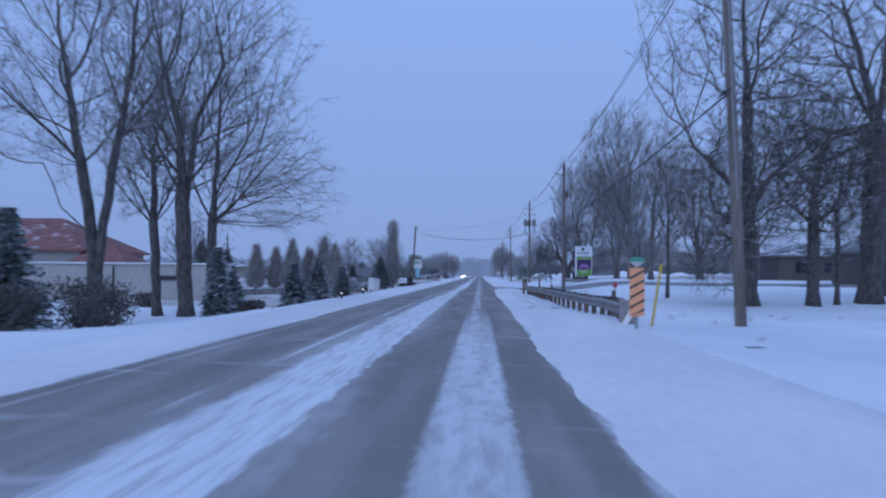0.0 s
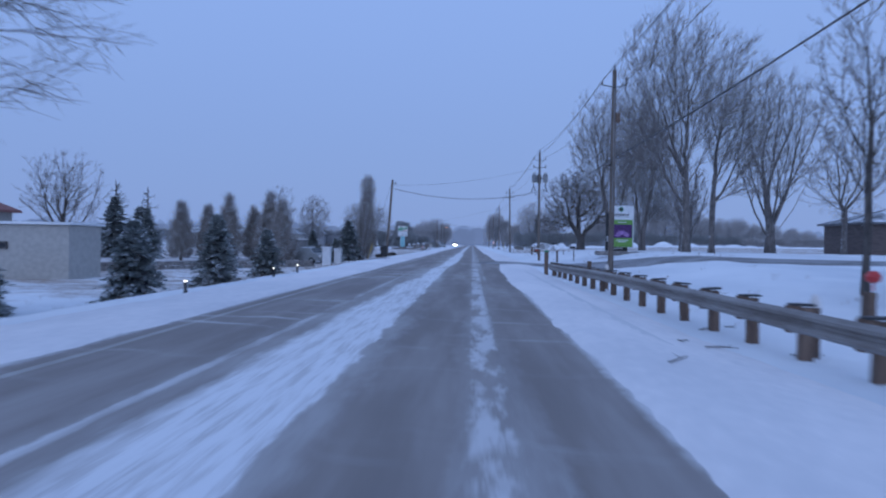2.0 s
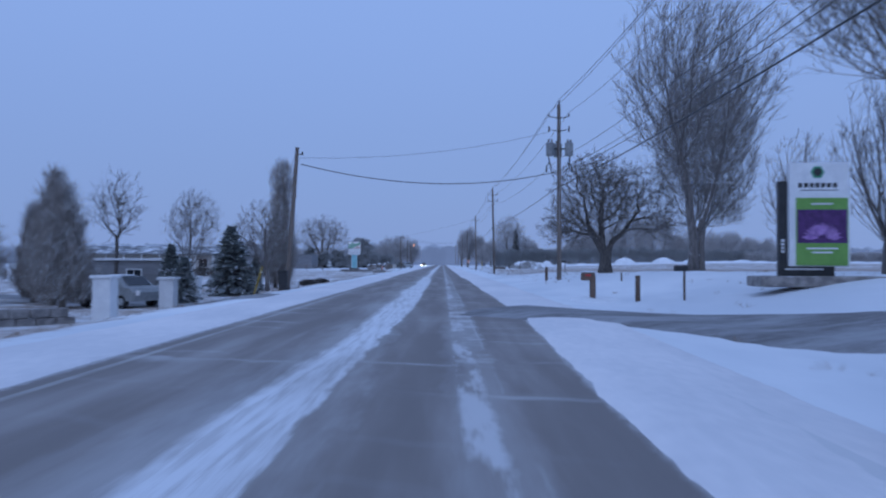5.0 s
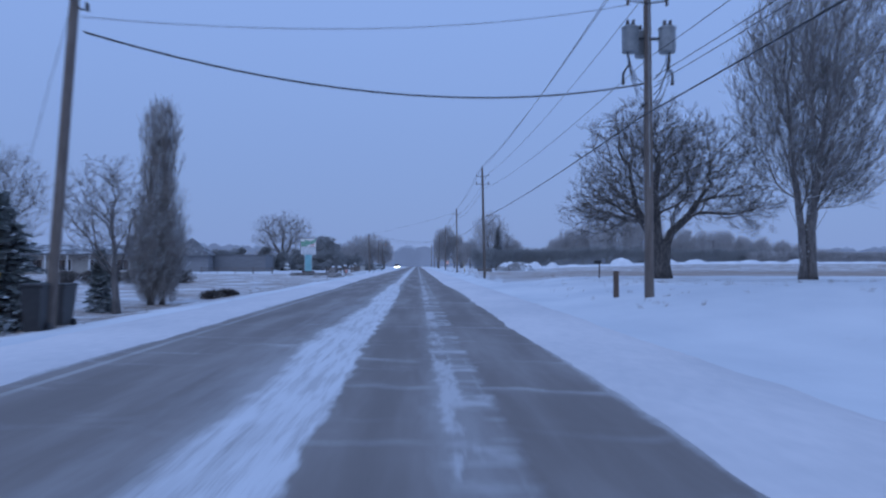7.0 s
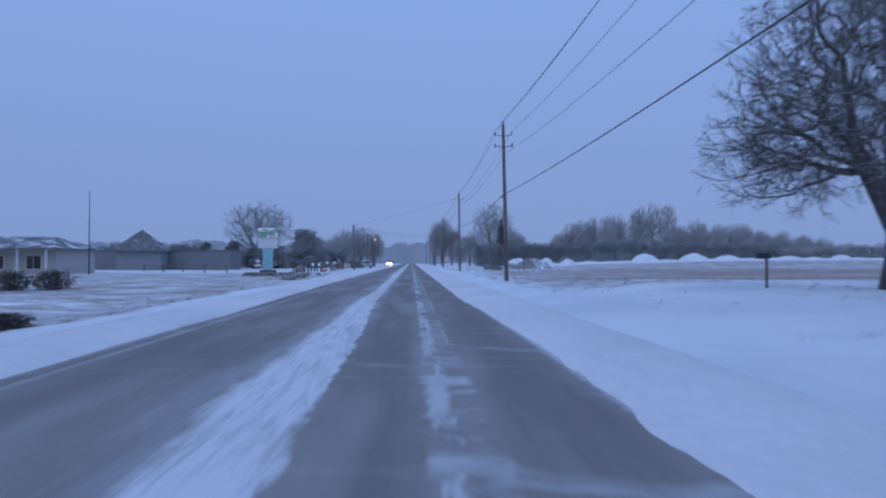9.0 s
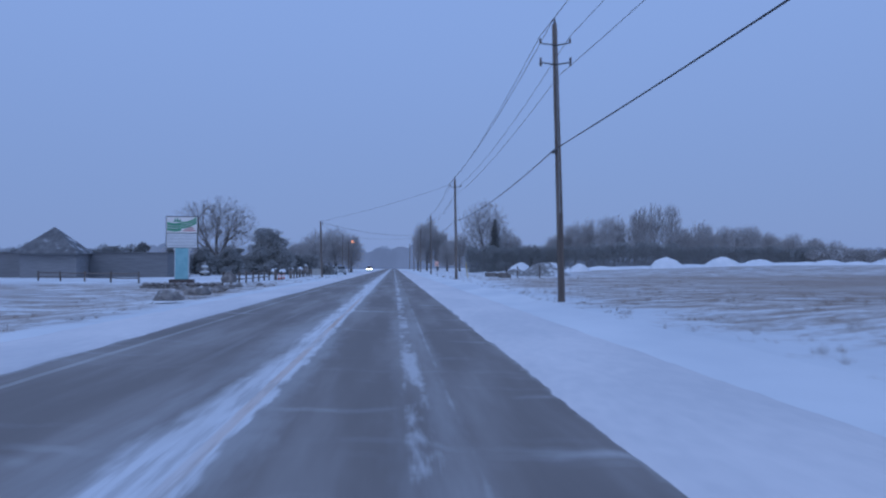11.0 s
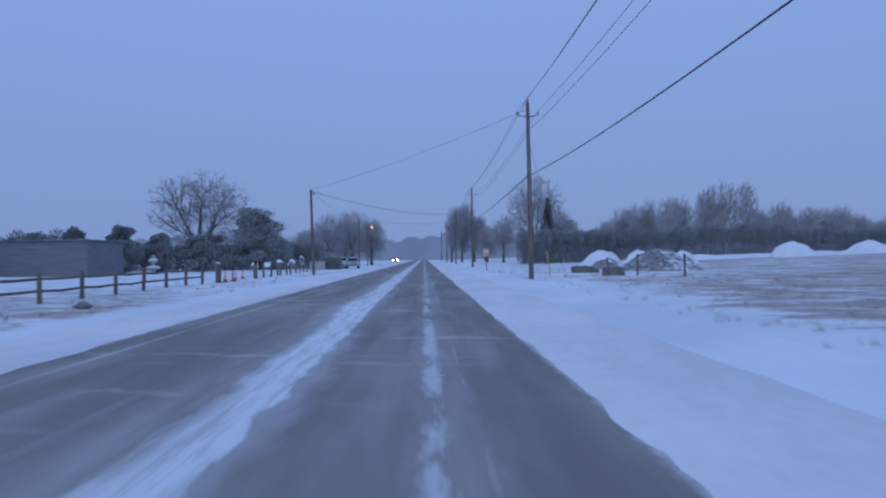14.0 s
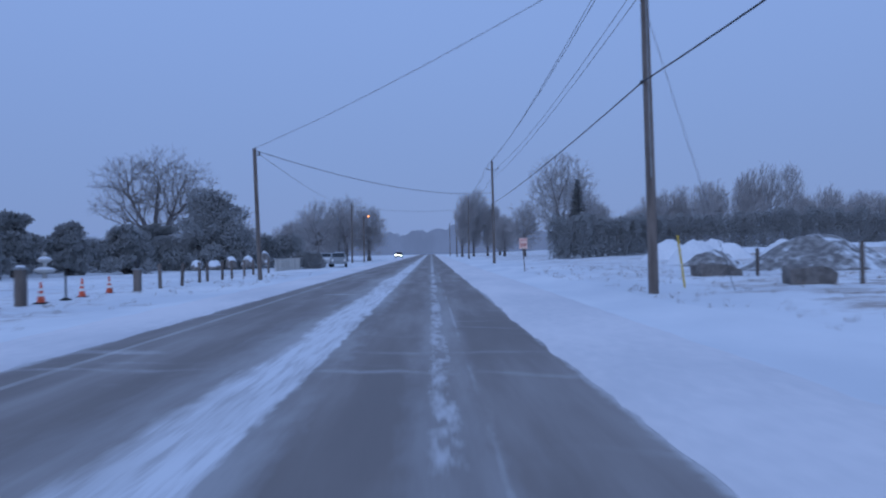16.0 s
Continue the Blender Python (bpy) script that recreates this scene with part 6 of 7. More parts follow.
def garden_sign():
    """The box sign on a turquoise pillar, set in a stone bed."""
    t = thing("garden_centre_sign", stand(-14.65, 176.7, 0.1), "white box sign with green lettering on a turquoise pillar", "sign", turn=8)
    g = Geo()
    g.box((0, 0.0, 0.34), (1.6, 0.75, 0.62), 0.04)
    part("footing", g, "brick", t, "dark brick footing")
    g = Geo()
    g.box((0, 0, 1.7), (0.86, 0.34, 2.2), 0.03)
    part("pillar", g, "teal", t, "pale turquoise pillar")
    for s in (-1, 1):
        g = Geo()
        g.slab([(0.43 * s, -0.14), (0.47 * s, -0.14), (0.47 * s, 0.14), (0.43 * s, 0.14)], 0.6, 2.7)
        part("pillar_trim", g, "white", t)
    g = Geo()
    g.box((0, 0, 3.90), (2.10, 0.36, 2.20), 0.025)
    case = part("case", g, "dark", t, "dark metal case")
    g = Geo()
    g.box((0, 0, 2.74), (1.15, 0.24, 0.14), 0.02)
    part("collar", g, "white", case)
    g = Geo()
    g.box((0, -0.187, 4.40), (2.0, 0.016, 1.08), 0.004)
    top = part("name_panel", g, "sheet", case)
    g = Geo()
    g.box((0, -0.187, 3.32), (2.0, 0.016, 0.98), 0.004)
    low = part("message_panel", g, "white", case)
    for z in (2.98, 3.20, 3.42, 3.64):
        g = Geo()
        g.box((0, -0.197, z), (1.9, 0.006, 0.018))
        part("letter_track", g, "grey", low)
    g = Geo()
    for x, h in ((-0.45, 0.26), (-0.28, 0.34), (-0.12, 0.22)):
        g.add([(x - 0.1, -0.198, 4.60), (x + 0.1, -0.198, 4.60), (x, -0.198, 4.60 + h), (x - 0.1, -0.194, 4.60), (x + 0.1, -0.194, 4.60), (x, -0.194, 4.60 + h)],
              [(0, 1, 2), (5, 4, 3), (0, 3, 4, 1), (1, 4, 5, 2), (2, 5, 3, 0)])
    part("tree_emblem", g, "green", top, "green fir tree emblem")
    # one waving green ribbon in two parts, crossed by thin white curves in place of the name
    for x0, x1, z, rise, thick in ((-0.96, -0.05, 4.30, -0.02, 0.29), (-0.05, 0.96, 4.38, 0.34, 0.22)):
        for lift, half, material, depth in ((0.0, thick, "green", -0.197), (0.08, 0.018, "sheet", -0.2), (-0.07, 0.018, "sheet", -0.2)):
            g = Geo()
            n = 14
            for i in range(n + 1):
                k = i / n
                zc = z + rise * k ** 1.2 + lift - 0.07 * math.sin(k * 3.14)
                g.v += [(x0 + (x1 - x0) * k, yy, zc + dz) for yy in (depth - 0.004, depth) for dz in (-half, half)]
            for i in range(n):
                a, b = i * 4, i * 4 + 4
                g.f += [(a, b, b + 1, a + 1), (a + 2, a + 3, b + 3, b + 2), (a, a + 2, b + 2, b), (a + 1, b + 1, b + 3, a + 3)]
            g.f += [(0, 1, 3, 2), (n * 4, n * 4 + 2, n * 4 + 3, n * 4 + 1)]
            part("name_band" if material == "green" else "name_bar", g, material, top, "waving green band" if material == "green" else "curved white bar")
    for z, w in ((4.22, 0.5), (4.11, 0.66), (4.00, 0.8)):
        g = Geo()
        g.box((0.48, -0.197, z), (w, 0.005, 0.05))
        part("text_bar", g, "red", top)


garden_sign()
rng = random.Random(8)
bed = thing("stone_bed", stand(-14.2, 174.6, 0.05), "low dry-stone border round a sign", "planter")
for row in range(2):
    for i in range(12):
        g = Geo()
        g.blob((0, 0, 0), (0.24, 0.2, 0.13), i + row * 20, 2, 0.18, False)
        o = part("stone", g, "stone", bed)
        o.matrix_basis = pose(-2.4 + 0.43 * i + 0.18 * row + rng.gauss(0, 0.03), rng.gauss(0, 0.05), 0.10 + 0.2 * row, 0, 0, rng.uniform(-20, 20))


def boulder(x, y, w, h, seed, label="rounded grey boulder with snow round its foot"):
    g = Geo()
    g.blob((0, 0, h * 0.42), (w * 0.5, w * 0.42, h * 0.56), seed, 3, 0.3)
    return solid("boulder", g, "stone", stand(x, y, 0.08), label, "boulder", "boulders", smooth=False)


for i, (x, y, w, h) in enumerate([(-11.3, 176.2, 1.0, 1.2), (-9.0, 159.2, 1.1, 0.64), (-8.85, 154.2, 1.05, 0.62), (-9.95, 169.6, 0.85, 0.5), (-9.8, 166.6, 0.95, 0.45), (-10.3, 174.4, 0.6, 0.4),
                                  (-12.4, 169.0, 0.8, 0.4), (-10.9, 171.4, 0.5, 0.3), (-10.0, 180.5, 0.5, 0.3)] ):
    boulder(x, y, w, h, 200 + i)


def stone_block(x, y, w, d, h, turn, seed):
    """A quarried block: split faces, one corner knocked off, a little snow on top."""
    g = Geo()
    bm = bmesh.new()
    bmesh.ops.create_cube(bm, size=1, matrix=Matrix.Diagonal((w, d, h, 1)))
    bmesh.ops.subdivide_edges(bm, edges=bm.edges[:], cuts=4, use_grid_fill=True)
    bm.verts.index_update()
    for v in bm.verts:
        k = noise.noise_vector(v.co * 1.4 + Vector((seed * 5.0, 0, 0)))
        v.co += k * 0.15
        if v.co.x > w * 0.2 and v.co.z > 0:
            v.co.z -= (v.co.x - w * 0.2) * 0.5
    g.add([(v.co.x, v.co.y, v.co.z + h * 0.45) for v in bm.verts], [tuple(v.index for v in f.verts) for f in bm.faces])
    bm.free()
    return solid("stone_block", g, "wet_stone", stand(x, y, 0.05), "rough squared stone block in the snowy field", "stone block", "stone blocks", turn=turn)


stone_block(11.6, 210.9, 1.7, 1.0, 0.56, 8, 1)
stone_block(11.9, 204.0, 1.3, 0.9, 0.58, -14, 2)


# ---- fences, cones ----
def fence(name, x, ys, rails, h, label, x1=None):
    t = thing(name, (0, 0, 0), label, "fence")
    pts = [(x + (0 if x1 is None else (x1 - x) * i / (len(ys) - 1)), y) for i, y in enumerate(ys)]
    rg = random.Random(len(ys))
    pg = Geo()
    pg.tube([Vector((0, 0, -0.1)), Vector((0, 0, h * 0.5)), Vector((0, 0, h - 0.03)), Vector((0, 0, h))], [0.085, 0.08, 0.078, 0.06], 9)
    pm = pg.made("post")
    pm.materials.append(M["pole"])
    for px, py in pts:
        o = new("post", pm)
        o.parent = t
        o.matrix_basis = pose(px, py, land(px, py), rg.gauss(0, 1.5), rg.gauss(0, 2), rg.uniform(0, 90))
    for (x0, y0), (x2, y2) in zip(pts, pts[1:]):
        for z in rails:
            g = Geo()
            g.tube([Vector((x0, y0 - 0.1, land(x0, y0) + z)), Vector(((x0 + x2) / 2, (y0 + y2) / 2, land(x0, y0) + z - 0.03 + rg.gauss(0, 0.015))), Vector((x2, y2 + 0.1, land(x2, y2) + z))], [0.045, 0.05, 0.045], 6)
            part("rail", g, "pole", t)
    return t


fence("rail_fence", -12.7, [180.2 + 3.1 * i for i in range(8)], (0.42, 0.82), 1.05, "weathered split-rail fence along the verge", -12.9)
fence("post_row", -12.0, [214.3, 217.4, 220.4, 222.0, 225.2, 227.6, 231.0, 233.8, 236.4, 239.4], (), 1.1, "row of weathered fence posts standing without rails", -12.7)
fence("rail_fence", -22.0, [190 + 3.0 * i for i in range(5)], (0.42, 0.82), 1.0, "weathered split-rail fence crossing a snowy lawn", -36.0)


def gate_post(x, y, w, h, lantern):
    t = thing("gate_post", stand(x, y, 0.05), "weathered square gate post beside a driveway", "gate post", "posts of a driveway gate")
    g = Geo()
    g.box((0, 0, h / 2), (w, w, h), 0.015)
    part("shaft", g, "pole", t)
    g = Geo()
    g.box((0, 0, h + 0.03), (w + 0.08, w + 0.08, 0.06), 0.012)
    part("cap", g, "grey", t)
    g = Geo()
    if lantern:
        g.lathe((0, 0, h + 0.06), [(0.09, 0), (0.10, 0.05), (0.12, 0.26), (0.15, 0.28), (0.04, 0.38), (0.01, 0.4)], 6)
        part("lantern", g, "dark", t, "small dark unlit lantern")
    else:
        g.blob((0, 0, h + 0.08), (w * 0.55, w * 0.55, 0.07), 5, 2, 0.1)
        part("snow_cap", g, "snow", t, "small cap of snow")


gate_post(-12.6, 204.2, 0.28, 1.15, False)
gate_post(-12.1, 212.0, 0.26, 0.95, True)
t = thing("picket_fence", stand(-12.9, 243.0, 0.05), "short run of pale picket fence", "fence")
for i in range(22):
    g = Geo()
    g.box((0.02 * i, 0.42 * i, 0.55), (0.10, 0.03, 1.1), 0.01)
    part("picket", g, "cream", t)
for z in (0.3, 0.85):
    g = Geo()
    g.box((0.25, 4.4, z), (0.04, 9.2, 0.08), 0.008)
    part("rail", g, "cream", t)
for x, y, h in ((13.1, 210.4, 1.2), (13.25, 203.5, 1.4), (15.0, 200.2, 1.4)):
    marker_post(x, y, h, "plain dark fence post in the snowy field", None, 0.11, wood="pole")


def cone(x, y):
    t = thing("traffic_cone", stand(x, y, 0.01), "orange traffic cone with white reflective bands", "traffic cone", "cones at the gate")
    g = Geo()
    g.box((0, 0, 0.025), (0.34, 0.34, 0.04), 0.012)
    part("base", g, "rubber", t)
    g = Geo()
    g.lathe((0, 0, 0.04), [(0.135, 0), (0.12, 0.05), (0.03, 0.6), (0.028, 0.66)], 18)
    body = part("body", g, "cone", t)
    for z0, z1 in ((0.24, 0.34), (0.42, 0.50)):
        g = Geo()
        r0, r1 = 0.125 - 0.09 * (z0 - 0.04) / 0.6 + 0.008, 0.125 - 0.09 * (z1 - 0.04) / 0.6 + 0.008
        g.lathe((0, 0, 0), [(r0, z0), (r1, z1)], 18)
        part("band", g, "sheet", body)


for x, y in ((-12.4, 205.0), (-12.6, 208.2), (-12.7, 210.7)):
    cone(x, y)
t = thing("gate_stake", stand(-12.3, 206.4, 0.02), "dark stake in a heavy base at the gateway", "post")
g = Geo()
g.lathe((0, 0, 0), [(0.19, 0), (0.19, 0.06), (0.1, 0.1), (0.04, 0.12)], 12)
part("base", g, "rubber", t)
g = Geo()
g.tube([Vector((0, 0, 0.1)), Vector((0, 0, 1.0))], [0.035, 0.035], 8)
part("stake", g, "dark", t)


# ---- buildings ----
def wall_box(t, x0, x1, y0, y1, z0, z1, material):
    g = Geo()
    g.box(((x0 + x1) / 2, (y0 + y1) / 2, (z0 + z1) / 2), (x1 - x0, y1 - y0, z1 - z0), 0.02)
    return part("wall", g, material, t)


def hip_roof(t, x0, x1, y0, y1, z, h, material, inset, over=0.5):
    g = Geo()
    a, b, c, d = x0 - over, x1 + over, y0 - over, y1 + over
    ym = (c + d) / 2
    g.add([(a, c, z), (b, c, z), (b, d, z), (a, d, z), (a + inset, ym, z + h), (b - inset, ym, z + h), (a, c, z - 0.18), (b, c, z - 0.18), (b, d, z - 0.18), (a, d, z - 0.18)],
          [(0, 1, 5, 4), (1, 2, 5), (2, 3, 4, 5), (3, 0, 4), (6, 7, 1, 0), (7, 8, 2, 1), (8, 9, 3, 2), (9, 6, 0, 3), (9, 8, 7, 6)])
    return part("roof", g, material, t)


def window(t, x, y, z, w, h, frame_of="white"):
    g = Geo()
    for a, b, c, d in ((0, h / 2 + 0.04, w + 0.16, 0.08), (0, -h / 2 - 0.04, w + 0.16, 0.08), (-w / 2 - 0.04, 0, 0.08, h), (w / 2 + 0.04, 0, 0.08, h), (0, 0, 0.05, h)):
        g.box((x + a, y - 0.04, z + b), (c, 0.08, d), 0.006)
    f = part("window", g, frame_of, t)
    g = Geo()
    g.box((x, y - 0.012, z), (w, 0.02, h))
    part("pane", g, "glass", f)


house = thing("house", (0, 0, 0), "pale stucco house with a red metal hip roof", "house")
wall_box(house, -60, -37, 67, 80, -1.1, 3.4, "cream")
hip_roof(house, -60, -37, 67, 80, 3.4, 3.4, "redroof", 6.0)
wall_box(house, -37, -31.5, 64.5, 70, -1.1, 1.9, "cream")
hip_roof(house, -37, -31.5, 64.5, 70, 1.9, 2.0, "redroof", 2.6, 0.4)
for x in (-57, -52, -47, -42):
    window(house, x, 67, 1.4, 1.4, 1.4)
wing = thing("outbuilding", (0, 0, 0), "long low pale outbuilding with a flat roof", "outbuilding")
wall_box(wing, -45, -21.6, 60.8, 64.2, -1.1, 2.0, "cream")
g = Geo()
g.box((-33.3, 62.5, 2.09), (23.8, 3.8, 0.14), 0.03)
part("roof", g, "snow", wing, "flat roof under snow")
window(wing, -26.1, 60.8, 0.88, 2.1, 0.24, "plum")
g = Geo()
g.tube([Vector((-30.6, 60.7, -1.0)), Vector((-30.6, 60.7, 1.9))], [0.06, 0.06], 8)
part("downpipe", g, "dark", wing)

shed = thing("garden_shed", (0, 0, 0), "small dark grey shed with a snowy flat roof", "shed")
wall_box(shed, -23.5, -18.2, 104, 108, -0.9, 1.5, "siding")
g = Geo()
g.box((-20.9, 106, 1.58), (5.7, 4.4, 0.14), 0.03)
part("roof", g, "snow", shed, "snow-covered roof")
window(shed, -20.4, 104, 0.5, 0.9, 0.8)

brick_house = thing("brick_house", (0, 0, 0), "brown brick house with a snow-dusted shingle roof", "house")
wall_box(brick_house, 36.4, 50, 91, 100, 0.6, 4.1, "brick")
hip_roof(brick_house, 36.4, 50, 91, 100, 4.1, 1.5, "darkroof", 4.5)
for x in (39, 42.4, 46.4):
    window(brick_house, x, 91, 2.6, 1.2, 1.2, "plum")
bungalow = thing("bungalow", (0, 0, 0), "dark brick bungalow behind bare oaks", "house")
wall_box(bungalow, 31, 50, 57.5, 66, 0.4, 3.6, "brick")
hip_roof(bungalow, 31, 50, 57.5, 66, 3.6, 2.4, "darkroof", 4.0)
for x in (33.5, 37, 41, 45):
    window(bungalow, x, 57.5, 2.2, 1.4, 1.2, "plum")

shop = thing("garden_shop", (0, 0, 0), "long low pale shop front with white columns and a dark roof", "shop")
wall_box(shop, -66, -40, 186, 196, -0.2, 2.9, "cream")
g = Geo()
g.add([(-67, 183.6, 2.9), (-39, 183.6, 2.9), (-39, 197, 2.9), (-67, 197, 2.9), (-64, 190, 4.3), (-42, 190, 4.3), (-67, 183.6, 2.72), (-39, 183.6, 2.72), (-39, 197, 2.72), (-67, 197, 2.72)],
      [(0, 1, 5, 4), (1, 2, 5), (2, 3, 4, 5), (3, 0, 4), (6, 7, 1, 0), (7, 8, 2, 1), (8, 9, 3, 2), (9, 6, 0, 3), (9, 8, 7, 6)])
part("roof", g, "darkroof", shop)
for i in range(9):
    g = Geo()
    g.lathe((-65 + 3.1 * i, 184.0, -0.2), [(0.2, 0), (0.2, 0.12), (0.14, 0.16), (0.13, 2.7), (0.19, 2.8), (0.19, 2.92)], 10)
    part("column", g, "white", shop)
for i in range(6):
    window(shop, -63 + 4.1 * i, 186, 1.3, 1.6, 1.5)
barn = thing("long_barn", (0, 0, 0), "long dark grey barn with a flat roof line", "barn")
wall_box(barn, -84, -30.4, 226, 234, -0.3, 3.2, "siding")
g = Geo()
g.box((-57.2, 230, 3.27), (54.0, 8.4, 0.14), 0.03)
part("roof", g, "darkroof", barn)
pav = thing("pavilion", (0, 0, 0), "pavilion with a steep pyramid roof", "pavilion")
wall_box(pav, -47.6, -40.6, 222, 225.9, -0.3, 3.2, "siding")
g = Geo()
g.add([(-48.1, 221, 3.2), (-40.1, 221, 3.2), (-40.1, 226.4, 3.2), (-48.1, 226.4, 3.2), (-44.1, 223.7, 6.6), (-44.1, 223.8, 6.6), (-48.1, 221, 3.05), (-40.1, 221, 3.05), (-40.1, 226.4, 3.05), (-48.1, 226.4, 3.05)],
      [(0, 1, 4), (1, 2, 5, 4), (2, 3, 5), (3, 0, 4, 5), (6, 7, 1, 0), (7, 8, 2, 1), (8, 9, 3, 2), (9, 6, 0, 3), (9, 8, 7, 6)])
part("roof", g, "darkroof", pav)
mast = thing("flag_mast", (-35.0, 182.7, -0.1), "thin bare mast on a lawn", "mast")
g = Geo()
g.tube([Vector((0, 0, 0)), Vector((0, 0, 5)), Vector((0, 0, 9.2))], [0.07, 0.055, 0.03], 8)
part("shaft", g, "dark", mast)

# low wall and gate pillars
g = Geo()
line = [(-12.6, 80.5), (-17, 76.5), (-22, 71.8), (-27.5, 67.2)]
wall = thing("garden_wall", (0, 0, 0), "low dark stone garden wall capped with snow", "wall")
rng = random.Random(12)
for (x0, y0), (x1, y1) in zip(line, line[1:]):
    L = math.hypot(x1 - x0, y1 - y0)
    n = int(L / 0.55)
    an = math.degrees(math.atan2(y1 - y0, x1 - x0))
    for i in range(n):
        k = (i + 0.5) / n
        x, y = x0 + (x1 - x0) * k, y0 + (y1 - y0) * k
        for row in range(2):
            g = Geo()
            g.box((0, 0, 0), (L / n - 0.03, 0.42, 0.29), 0.03)
            o = part("stone", g, "stone", wall)
            o.matrix_basis = pose(x + (0.2 if row else 0) * math.cos(radians(an)), y + (0.2 if row else 0) * math.sin(radians(an)), land(x, y) + 0.12 + 0.31 * row, 0, rng.gauss(0, 1.5), an + rng.gauss(0, 1.5))


def gate_pillar(x, y, w, h):
    t = thing("gate_pillar", stand(x, y, 0.05), "square white gate pillar with a flat cap", "pillar", "white gate pillars")
    g = Geo()
    g.box((0, 0, h / 2), (w, w, h), 0.02)
    part("shaft", g, "white", t)
    g = Geo()
    g.box((0, 0, h + 0.05), (w + 0.14, w + 0.14, 0.10), 0.02)
    part("cap", g, "white", t)


gate_pillar(-11.6, 80.6, 0.62, 1.5)
gate_pillar(-11.9, 87.2, 0.6, 1.35)
gate_pillar(-13.8, 96.2, 0.6, 1.3)
g = Geo()
g.box((-1.6, 0, 0.42), (2.6, 0.3, 0.95), 0.03)
solid("gate_wall", g, "white", stand(-13.9, 96.3, 0.08), "low white wall joined to a gate pillar", "wall")

# snowed-up garden fountain
t = thing("garden_fountain", stand(-27.6, 234.5, 0.05), "tiered pale stone garden fountain covered with snow", "fountain")
for z, r, label in ((0.0, 0.75, "wide lower basin"), (0.75, 0.5, "upper basin")):
    g = Geo()
    g.lathe((0, 0, z), [(0.3, 0), (0.16, 0.12), (0.14, 0.4), (r * 0.7, 0.5), (r, 0.62), (r, 0.7), (r * 0.85, 0.72), (0.1, 0.7)], 20)
    part("basin", g, "cream", t, label)
    g = Geo()
    g.lathe((0, 0, z + 0.68), [(r * 0.9, 0), (r * 0.86, 0.1), (r * 0.5, 0.2), (0.05, 0.24)], 20)
    part("snow_cap", g, "snow", t, "rounded cap of snow")
g = Geo()
g.lathe((0, 0, 1.5), [(0.1, 0), (0.14, 0.2), (0.2, 0.3), (0.1, 0.42), (0.05, 0.5)], 12)
part("finial", g, "cream", t)

# wheeled bin by the service pole
t = thing("wheeled_bin", stand(-9.0, 96.8, 0.0), "dark wheeled rubbish bin beside a service pole", "bin")
g = Geo()
g.add([(-0.22, -0.26, 0.06), (0.22, -0.26, 0.06), (0.22, 0.22, 0.06), (-0.22, 0.22, 0.06), (-0.29, -0.36, 1.0), (0.29, -0.36, 1.0), (0.29, 0.34, 1.0), (-0.29, 0.34, 1.0)],
      [(3, 2, 1, 0), (4, 5, 6, 7), (0, 1, 5, 4), (1, 2, 6, 5), (2, 3, 7, 6), (3, 0, 4, 7)])
part("body", g, "dark", t)
g = Geo()
g.box((0, 0, 1.04), (0.62, 0.76, 0.07), 0.025)
part("lid", g, "dark", t)
for s in (-1, 1):
    g = Geo()
    g.tube([Vector((0.2 * s, 0.26, 0.1)), Vector((0.27 * s, 0.26, 0.1))], [0.1, 0.1], 14)
    part("wheel", g, "rubber", t)


# ---- snow and gravel heaps ----
def heap(x, y, w, d, h, seed, material, label):
    g = Geo()
    n, rows = 56, 14
    for j in range(rows + 1):
        k = j / rows
        for i in range(n):
            a = 2 * math.pi * i / n
            r = k ** 1.15 * (1 + 0.3 * k * noise.noise(Vector((math.cos(a) * 1.4 + seed, math.sin(a) * 1.4, k))))
            z = h * (1 - k ** 2.0) ** 1.2 * (1 + 0.34 * k * noise.noise(Vector((math.cos(a) * 2.2, math.sin(a) * 2.2 + seed, k * 3)))) - 0.05
            g.v.append((w * 0.5 * r * math.cos(a), d * 0.5 * r * math.sin(a), z + 0.13 * noise.noise(Vector((r * math.cos(a) * 5, r * math.sin(a) * 5, seed)))))
    for j in range(rows):
        for i in range(n):
            a, b = j * n + i, j * n + (i + 1) % n
            g.f.append((a, a + n, b + n, b))
    g.f.append(tuple(range(n)))
    return solid("gravel_mound" if material == "gravel" else "snow_mound", g, material, stand(x, y, 0.06), label, "snow pile" if material == "snow" else "gravel pile", "piles beside the field", smooth=True)


M["gravel"] = snowed("snowy_gravel", (0.17, 0.16, 0.155), (0.32, 0.31, 0.30), 3.0, 0.72, side=(0.35, 0.1, 0.5))
heap(19.0, 216.8, 7.6, 6.6, 1.75, 1, "gravel", "large gravel pile streaked with snow")
for i, (x, y, w, h) in enumerate([(21.0, 245.6, 4.8, 1.85), (18.2, 231.5, 4.4, 1.7), (27.8, 253.0, 4.6, 1.75), (16.6, 224.0, 3.8, 1.05), (30.4, 244.0, 4.0, 1.5), (24.0, 240.0, 4.2, 1.4)]):
    heap(x, y, w, w * 0.8, h, 10 + i, "gravel" if i == 3 else "snow", "smooth grey gravel pile at the field's edge" if i == 3 else "smooth snow-covered pile at the field's edge")
for i, (x, y, w, h) in enumerate([(49.2, 255.6, 7.4, 2.1), (60.0, 256.0, 7.6, 1.9), (70.0, 262.0, 9.0, 1.3), (84, 262, 9.0, 1.1), (97, 264, 9, 1.3)]):
    heap(x, y, w, 5.0, h, 30 + i, "snow", "ploughed snow pile at the field's edge")
g = Geo()
n = 120
